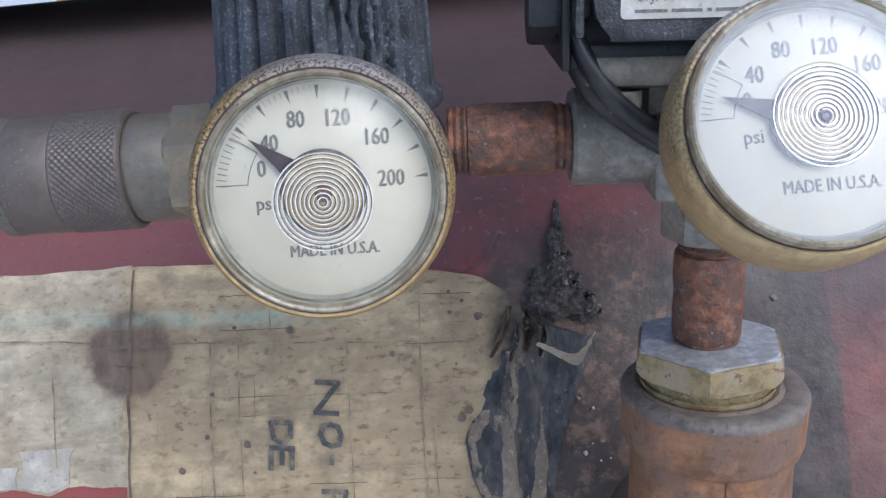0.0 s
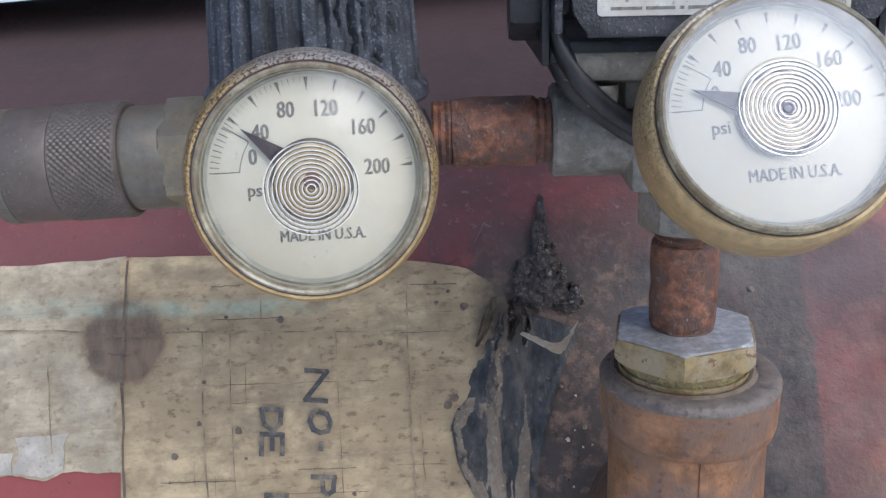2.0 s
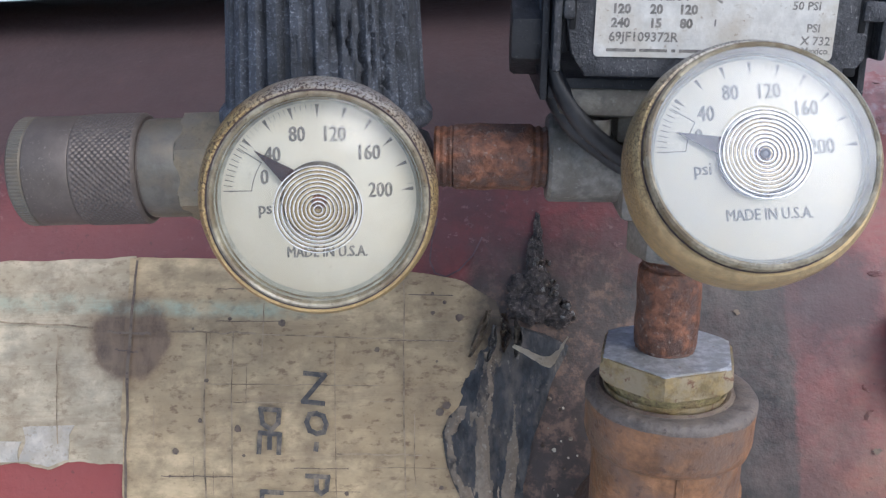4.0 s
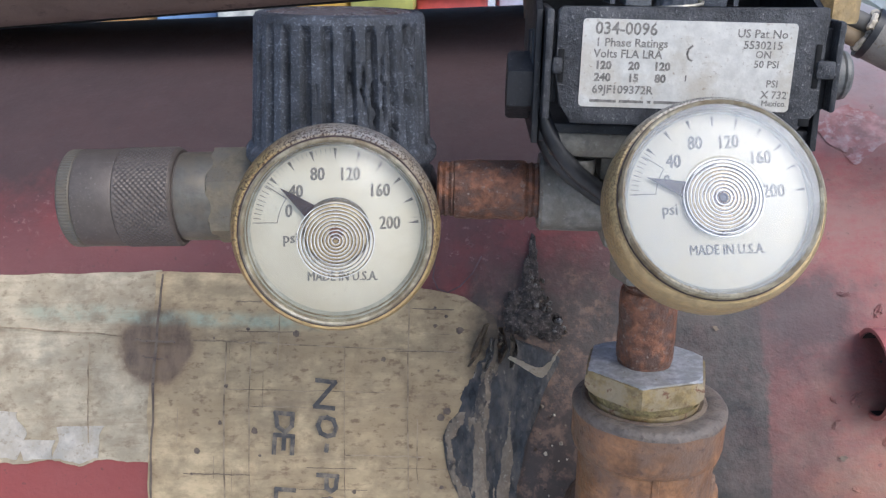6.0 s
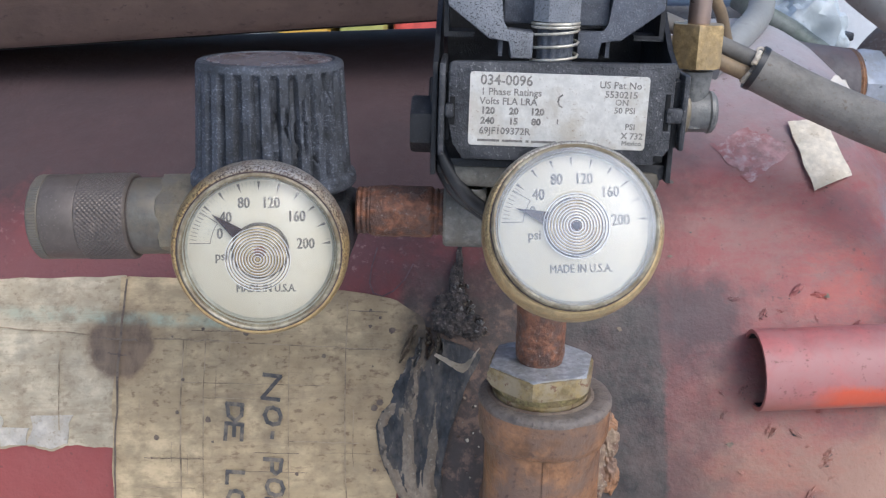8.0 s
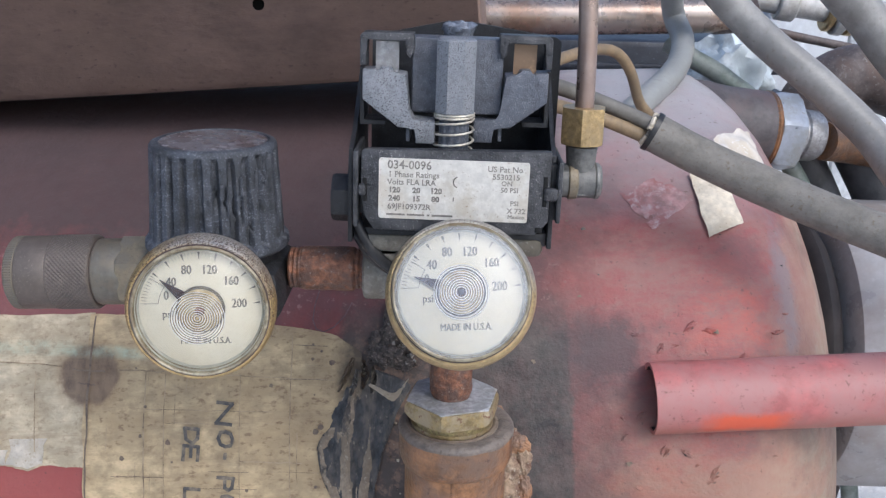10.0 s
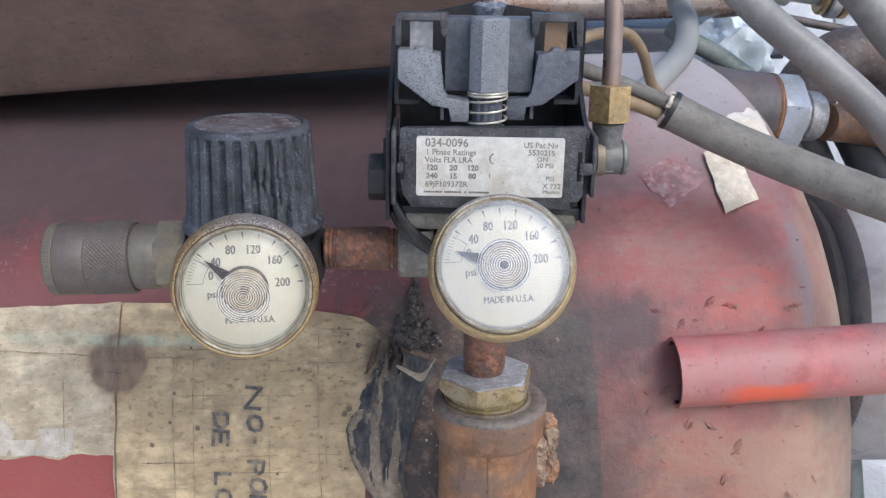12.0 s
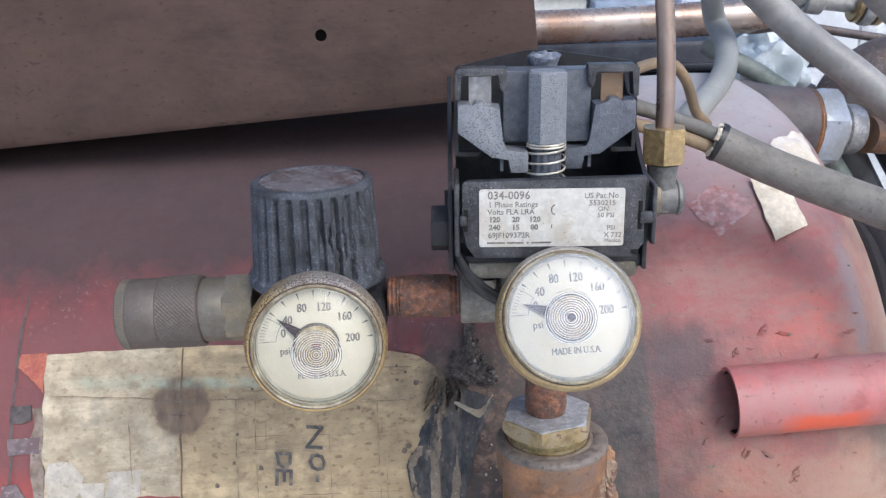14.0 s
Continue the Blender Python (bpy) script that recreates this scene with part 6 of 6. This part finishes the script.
# ---- cables, hoses and pipes beside the switch ----
GREY_RUST = mat("grey_rusty_iron", (0.12, 0.10, 0.095), (0.12, 0.085, 0.072), (0.20, 0.19, 0.19), 60, 400, rough=0.6, metal=0.2, bump=0.4)
DARK_HOSE = mat("dark_rubber_hose", (0.06, 0.06, 0.063), (0.10, 0.10, 0.105), None, 40, 500, rough=0.45, bump=0.2)
cable = thing("sleeved_cable", I, "thick dusty grey sleeved cable with two wires", "cable")
part("jacket", tube(((0.1292, 0.236, 0.5058), (0.1490, 0.232, 0.4966), (0.1745, 0.222, 0.4870), (0.205, 0.205, 0.4775), (0.240, 0.185, 0.4690), (0.30, 0.150, 0.458), (0.42, 0.08, 0.44), (0.60, 0.0, 0.36), (0.80, -0.05, 0.2), (0.9, 0.0, 0.02)), 0.0074, 24, 8, 0.0060, wobble=0.03), SLEEVE, cable, "grey cloth-like jacket")
part("torn_end", tube(((0.1286, 0.2361, 0.5061), (0.1304, 0.2357, 0.5052)), 0.0076, 24, 2, 0.0062, wobble=0.12), CABLE, cable, "cut black jacket end")
axis = (Vector((0.1490, 0.232, 0.4966)) - Vector((0.1292, 0.236, 0.5058))).normalized()
side_a = axis.cross(Vector((0, 1, 0))).normalized()
side_b = axis.cross(side_a)
for k in range(14):
    a0 = radians(-150 + 26 * k)
    ring = [Vector((0.1288, 0.2360, 0.5060)) + (side_a * math.cos(a0 + 0.12 * q) + side_b * math.sin(a0 + 0.12 * q)) * (0.0058 + 0.0006 * noise.noise(Vector((k * 2.3, q, 0)))) - axis * (0.0006 + 0.0011 * abs(noise.noise(Vector((q * 0.7, k * 1.9, 3))))) for q in range(5)]
    part("fray", tube([tuple(p) for p in ring], 0.0006 + 0.0003 * (k % 3), 7, 3, wobble=0.4), PAPER if k % 3 else WIRE_GREY, cable, "pale frayed lining")
part("wire", tube(((0.149, 0.232, 0.4975), (0.1285, 0.236, 0.5082), (0.112, 0.238, 0.5150), (0.095, 0.232, 0.5215), (0.078, 0.215, 0.528), (0.070, 0.195, 0.535)), 0.0030, 14, 8), WIRE_GREY, cable, "grey wire")
part("wire", tube(((0.149, 0.232, 0.4960), (0.1285, 0.235, 0.5030), (0.112, 0.234, 0.5095), (0.095, 0.228, 0.5150), (0.078, 0.212, 0.521), (0.070, 0.195, 0.527)), 0.0026, 14, 8), WIRE_TAN, cable, "tan wire")
single("tan_wire", tube(((0.0750, 0.215, 0.525), (0.0900, 0.245, 0.5295), (0.1080, 0.27, 0.5320), (0.1210, 0.285, 0.5300), (0.1290, 0.29, 0.5215), (0.1350, 0.295, 0.5075), (0.1420, 0.30, 0.500)), 0.0024, 12, 8), WIRE_TAN, I, "thin tan wire looping behind the switch", "wire")
PALE_HOSE = mat("pale_grey_hose", (0.29, 0.292, 0.280), (0.24, 0.242, 0.228), (0.20, 0.19, 0.175), 30, 400, (0.42, 0.62), (0.60, 0.70), 0.5, 0.0, 0.3, vary=0.12)
single("grey_hose", tube(((0.1540, 0.38, 0.590), (0.1661, 0.40, 0.555), (0.1722, 0.41, 0.5369), (0.1745, 0.395, 0.5265), (0.1680, 0.368, 0.5185), (0.1585, 0.343, 0.5135), (0.1475, 0.324, 0.5085), (0.1400, 0.313, 0.5050), (0.128, 0.298, 0.4975)), 0.0060, 20, 8), PALE_HOSE, I, "grey rubber hose looping above the tank", "hose")
single("copper_pipe", tube(((0.02, 0.46, 0.5300), (0.1116, 0.46, 0.5312), (0.1663, 0.46, 0.5328), (0.200, 0.46, 0.5342), (0.218, 0.462, 0.5346)), 0.0104, 24, 4), mat("greyed_copper", (0.44, 0.37, 0.32), (0.36, 0.24, 0.175), None, 30, 700, (0.46, 0.64), rough=0.28, metal=0.65, bump=0.12, vary=0.12), I, "brown copper discharge pipe behind the switch", "pipe")
single("steel_pipe", tube(((0.20, 0.53, 0.530), (0.2381, 0.54, 0.5255), (0.2858, 0.54, 0.5163), (0.3359, 0.54, 0.5077), (0.42, 0.55, 0.494), (0.6, 0.6, 0.47)), 0.0030, 16, 4), GREY_RUST, I, "thin rusty pipe behind the hoses", "pipe")
single("grey_hose", tube(((0.165, 0.385, 0.575), (0.1829, 0.38, 0.5557), (0.1997, 0.375, 0.5391), (0.2138, 0.365, 0.5258), (0.2332, 0.355, 0.5104), (0.2577, 0.34, 0.4876), (0.285, 0.31, 0.4543), (0.40, 0.27, 0.37), (0.55, 0.2, 0.2), (0.62, 0.2, 0.03)), 0.0085, 20, 8, wobble=0.02), HOSE, I, "dusty grey rubber hose running down past the tank head", "hose")
single("grey_hose", tube(((0.240, 0.42, 0.580), (0.2622, 0.42, 0.5549), (0.2804, 0.42, 0.5383), (0.297, 0.415, 0.5186), (0.3329, 0.41, 0.4813), (0.40, 0.40, 0.42), (0.55, 0.38, 0.25), (0.65, 0.38, 0.03)), 0.0115, 20, 8), HOSE, I, "pale grey rubber hose beside the tank head", "hose")

for k, dx in enumerate((0.0, 0.035, 0.075)):
    single("black_hose", tube(((0.262 + dx, 0.47, 0.470 - 0.1 * dx), (0.285 + dx, 0.47, 0.430), (0.310 + dx, 0.465, 0.385), (0.350 + dx, 0.45, 0.32), (0.42 + dx, 0.44, 0.20), (0.48 + dx, 0.44, 0.02)), 0.0125, 18, 6), DARK_HOSE, I, "dark rubber hose hanging beyond the tank head", "hose", "dark hoses")

single("green_hose", tube(((0.185, 0.475, 0.516), (0.1969, 0.465, 0.5089), (0.2207, 0.46, 0.4954), (0.245, 0.455, 0.470), (0.30, 0.45, 0.36), (0.38, 0.47, 0.02)), 0.0058, 16, 6), mat("grey_green_hose", (0.20, 0.24, 0.21), (0.28, 0.31, 0.29), None, 40, 500, rough=0.5, bump=0.2), I, "grey-green rubber hose behind the tank shoulder", "hose")
post = thing("steel_post", at(0.266, 0.545, 0) @ Matrix.Rotation(radians(-3), 4, 'Y'), "dark flat steel post behind the hoses", "post")
part("bar", boxes(((-0.012, -0.006, 0), (0.014, 0.006, 0.508), 0.002)), GREY_RUST, post)
part("base_plate", boxes(((-0.04, -0.04, 0), (0.04, 0.04, 0.006), 0.002)), GREY_RUST, post)
coupling = thing("pipe_coupling", at(0.216, 0.4618, 0.5335) @ Matrix.Rotation(radians(-5), 4, 'Y'), "dull brown coupling at the copper pipe's end", "pipe fitting")
part("sleeve", lathe([(0.0060, -0.010), (0.0092, -0.010), (0.0098, -0.008), (0.0098, 0.006), (0.0088, 0.009), (0.0, 0.009)], 24, ALONG_X), GREY_RUST, coupling)
part("nut", hex_nut(0.0190, 0.008, at(0.008, 0, 0) @ ALONG_X, 10, 0.001), GREY_RUST, coupling)
# port on the far shoulder: neck, brass ring, steel hex and rusty pipe
PORT = at(0.1990, 0.435, 0.4735) @ Matrix.Rotation(radians(96), 4, 'Y') @ Matrix.Rotation(radians(-8), 4, 'X')
UNION = mat("bluish_zinc_steel", (0.46, 0.50, 0.56), (0.36, 0.37, 0.37), (0.30, 0.24, 0.16), 60, 700, (0.46, 0.62), (0.62, 0.70), 0.35, 0.5, 0.3, vary=0.12)
fit = thing("pipe_union", PORT, "steel hex union with brass ring on the tank port", "pipe fitting")
part("neck", lathe([(0.0, -0.045), (0.026, -0.045), (0.0255, 0.000), (0.0240, 0.012), (0.0235, 0.0376), (0.0, 0.038)], 36), mat("dull_red_neck", (0.092, 0.082, 0.086), (0.120, 0.088, 0.088), None, 40, 400, rough=0.55, bump=0.2), fit, "dull red threaded neck")
part("ring", lathe([(0.020, 0.0375), (0.0230, 0.0378), (0.0238, 0.0390), (0.0234, 0.0398), (0.0238, 0.0406), (0.020, 0.0418)], 36), RUST_BROWN, fit, "thin rusty brass ring")
part("hexagon", hex_nut(0.043, 0.0150, at(0, 0, 0.0415), 10, 0.0022), UNION, fit, "bright steel hexagon")
part("collar", lathe([(0.0, 0.0560), (0.0150, 0.0560), (0.0155, 0.0590), (0.0142, 0.0600), (0.0142, 0.0625), (0.0155, 0.0635), (0.0152, 0.0720), (0.0138, 0.0745), (0.0, 0.0745)], 36), GREY_METAL, fit)
single("rusty_pipe", tube(((0.275, 0.44, 0.464), (0.2982, 0.45, 0.460), (0.3142, 0.455, 0.457), (0.3643, 0.46, 0.4518), (0.50, 0.47, 0.45), (0.7, 0.5, 0.45)), 0.0115, 20, 4), RUST_BROWN, I, "rusty orange pipe beyond the union", "pipe")
elb2 = thing("pipe_elbow", at(0.310, 0.495, 0.494), "dark rusty pipe elbow behind the hoses", "pipe elbow")
part("bend", tube(((-0.032, 0.0, -0.034), (-0.022, 0.0, -0.012), (0.0, 0.0, 0.002), (0.03, 0.0, -0.004), (0.08, 0.02, -0.026), (0.25, 0.1, -0.07)), 0.0205, 24, 6), GREY_RUST, elb2)
part("band", tube(((-0.033, 0.0, -0.036), (-0.027, 0.0, -0.022)), 0.0230, 24, 2), GREY_RUST, elb2)

# brass-ringed pale fitting on the line beyond the hoses
PALE_LINE = mat("pale_dusty_line", (0.50, 0.49, 0.47), (0.38, 0.35, 0.31), (0.25, 0.20, 0.15), 60, 500, (0.44, 0.62), (0.60, 0.68), 0.5, 0.1, 0.3, vary=0.2)
valve = thing("line_fitting", at(0.336, 0.60, 0.529) @ Matrix.Rotation(radians(8), 4, 'Y'), "pale metal line fitting with brass rings behind the hoses", "pipe fitting")
part("pipe", lathe([(0.0, -0.090), (0.0085, -0.090), (0.0085, 0.160), (0.0, 0.160)], 24, ALONG_X), PALE_LINE, valve)
for h0, r0, w0, m0, lab in ((-0.0110, 0.0150, 0.0050, BRASS, "brass ring"), (-0.0045, 0.0165, 0.0080, PALE_LINE, ""), (0.0050, 0.0155, 0.0060, BRASS, "brass ring"), (0.0200, 0.0130, 0.0100, PALE_LINE, ""), (-0.0480, 0.0125, 0.0140, PALE_LINE, "")):
    part("ring", lathe([(0.0, h0), (r0 - 0.0012, h0), (r0, h0 + 0.0012), (r0, h0 + w0 - 0.0012), (r0 - 0.0012, h0 + w0), (0.0, h0 + w0)], 28, ALONG_X), m0, valve, lab)
part("bracket", boxes(((0.100, -0.008, -0.52), (0.112, 0.008, 0.006), 0.002)), GREY_RUST, valve)

# near-black liner colour: rust together with the shade inside the tube
BORE = mat("dark_bore", (0.020, 0.014, 0.012), (0.035, 0.02, 0.015), None, 120, 900, rough=0.9)
# red tube handle in front of the head
red = thing("red_tube", at(0.1307, 0.2017, 0.4098) @ Matrix.Rotation(radians(-4.0), 4, 'Y') @ Matrix.Rotation(radians(1), 4, 'Z'), "red painted open steel tube handle beside the tank", "steel tube")
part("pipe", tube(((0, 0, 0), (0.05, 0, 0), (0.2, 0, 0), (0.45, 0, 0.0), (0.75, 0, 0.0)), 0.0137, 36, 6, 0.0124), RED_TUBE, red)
part("bore", lathe([(0.0122, 0.0006), (0.0121, 0.05), (0.0, 0.05)], 32, ALONG_X), BORE, red, "dark bore liner, rust with shade in its colour")

# wheel and motor beyond the head
wheel = thing("rubber_wheel", at(0.2560, 0.410, 0.345), "black rubber wheel beside the tank head", "wheel")
tor = [(0.070 + 0.010 * math.cos(radians(30 * q)), 0.008 * math.sin(radians(30 * q))) for q in range(13)]
part("tyre", lathe(tor, 56, ALONG_X), TYRE, wheel)
part("rim", lathe([(0.0, -0.006), (0.020, -0.008), (0.056, -0.004), (0.064, -0.007), (0.064, 0.008), (0.0, 0.010)], 40, ALONG_X), MOTOR_GREY, wheel)
part("axle", lathe([(0.0, -0.06), (0.008, -0.06), (0.008, 0.06), (0.0, 0.06)], 20, ALONG_X), STEEL, wheel)
motor = thing("electric_motor", at(0.373, 0.412, 0.347), "large grey cylindrical motor shell beside the tank", "motor")
part("shell", lathe([(0.0, -0.105), (0.070, -0.105), (0.081, -0.101), (0.086, -0.092), (0.086, 0.20), (0.070, 0.21), (0.0, 0.21)], 56, ALONG_X), MOTOR_GREY, motor)
for sx in (0.06, 0.15):
    part("leg", boxes(((sx - 0.015, -0.02, -0.347), (sx + 0.015, 0.05, -0.076), 0.003)), BROWN, motor)
# crumpled clear bag above the shoulder
bm = bmesh.new()
bmesh.ops.create_icosphere(bm, subdivisions=4, radius=1.0)
for v in bm.verts:
    d = v.co.normalized()
    q = 1 + 0.35 * noise.noise(d * 2.2) + 0.22 * abs(noise.noise(d * 5)) - 0.12 * abs(noise.noise(d * 9))
    v.co = Vector((d.x * 0.027 * q, d.y * 0.022 * q, d.z * 0.026 * q))
single("plastic_bag", bm, FOIL, at(0.230, 0.50, 0.496), "crumpled pale clear plastic bag behind the tank", "plastic bag")

# ---- things far behind ----
def crate(m, c, label, w=0.32, h=0.5, d=0.3):
    t = thing("plastic_crate", m, label, "crate", "crates behind the tank")
    p = plain("crate_plastic", c)
    part("body", boxes(((-w / 2, -d / 2, 0), (w / 2, d / 2, h), 0.012)), p, t)
    part("rim", boxes(((-w / 2 - 0.012, -d / 2 - 0.012, h - 0.05), (w / 2 + 0.012, d / 2 + 0.012, h - 0.015), 0.006)), p, t)
    part("base", boxes(((-w / 2 - 0.006, -d / 2 - 0.006, 0), (w / 2 + 0.006, d / 2 + 0.006, 0.04), 0.006)), p, t)


for x, w, c, name in ((-0.56, 0.10, (0.55, 0.30, 0.10), "orange"), (-0.45, 0.10, (0.22, 0.36, 0.62), "blue"), (-0.33, 0.12, (0.62, 0.62, 0.56), "off-white"), (-0.22, 0.08, (0.70, 0.42, 0.06), "yellow"),
                      (-0.13, 0.07, (0.45, 0.45, 0.12), "olive green"), (-0.03, 0.11, (0.65, 0.10, 0.08), "red"), (0.09, 0.10, (0.55, 0.58, 0.70), "pale lavender"), (0.20, 0.10, (0.66, 0.66, 0.60), "off-white"),
                      (0.32, 0.11, (0.30, 0.36, 0.45), "dusty blue"), (0.45, 0.12, (0.55, 0.60, 0.70), "pale blue"), (0.60, 0.13, (0.62, 0.64, 0.66), "pale grey"), (0.76, 0.14, (0.58, 0.60, 0.62), "pale grey"), (0.95, 0.18, (0.50, 0.54, 0.58), "light grey")):
    crate(at(x, 1.55 + 0.05 * math.sin(x * 9), 0), c, name + " plastic crate on the ground behind the tank", w, 0.52 + 0.03 * math.sin(x * 13), 0.25)


# dark cast block of the pump, low behind the discharge pipe
PUMP = mat("dark_blue_iron", (0.022, 0.026, 0.036), (0.040, 0.046, 0.060), (0.10, 0.11, 0.13), 40, 300, (0.44, 0.62), (0.60, 0.68), 0.45, 0.1, 0.4)
pump = thing("pump_block", at(0.195, 0.66, 0), "dark blue-black finned pump block behind the tank", "air pump")
part("body", boxes(((-0.13, -0.05, 0.10), (0.10, 0.09, 0.505), 0.006)), PUMP, pump)
for k in range(9):
    part("fin", boxes(((-0.14, -0.058, 0.330 + 0.019 * k), (0.11, 0.095, 0.336 + 0.019 * k), 0.0015)), PUMP, pump)
part("pedestal", boxes(((-0.10, -0.03, 0.0), (0.07, 0.07, 0.11), 0.004)), PUMP, pump)
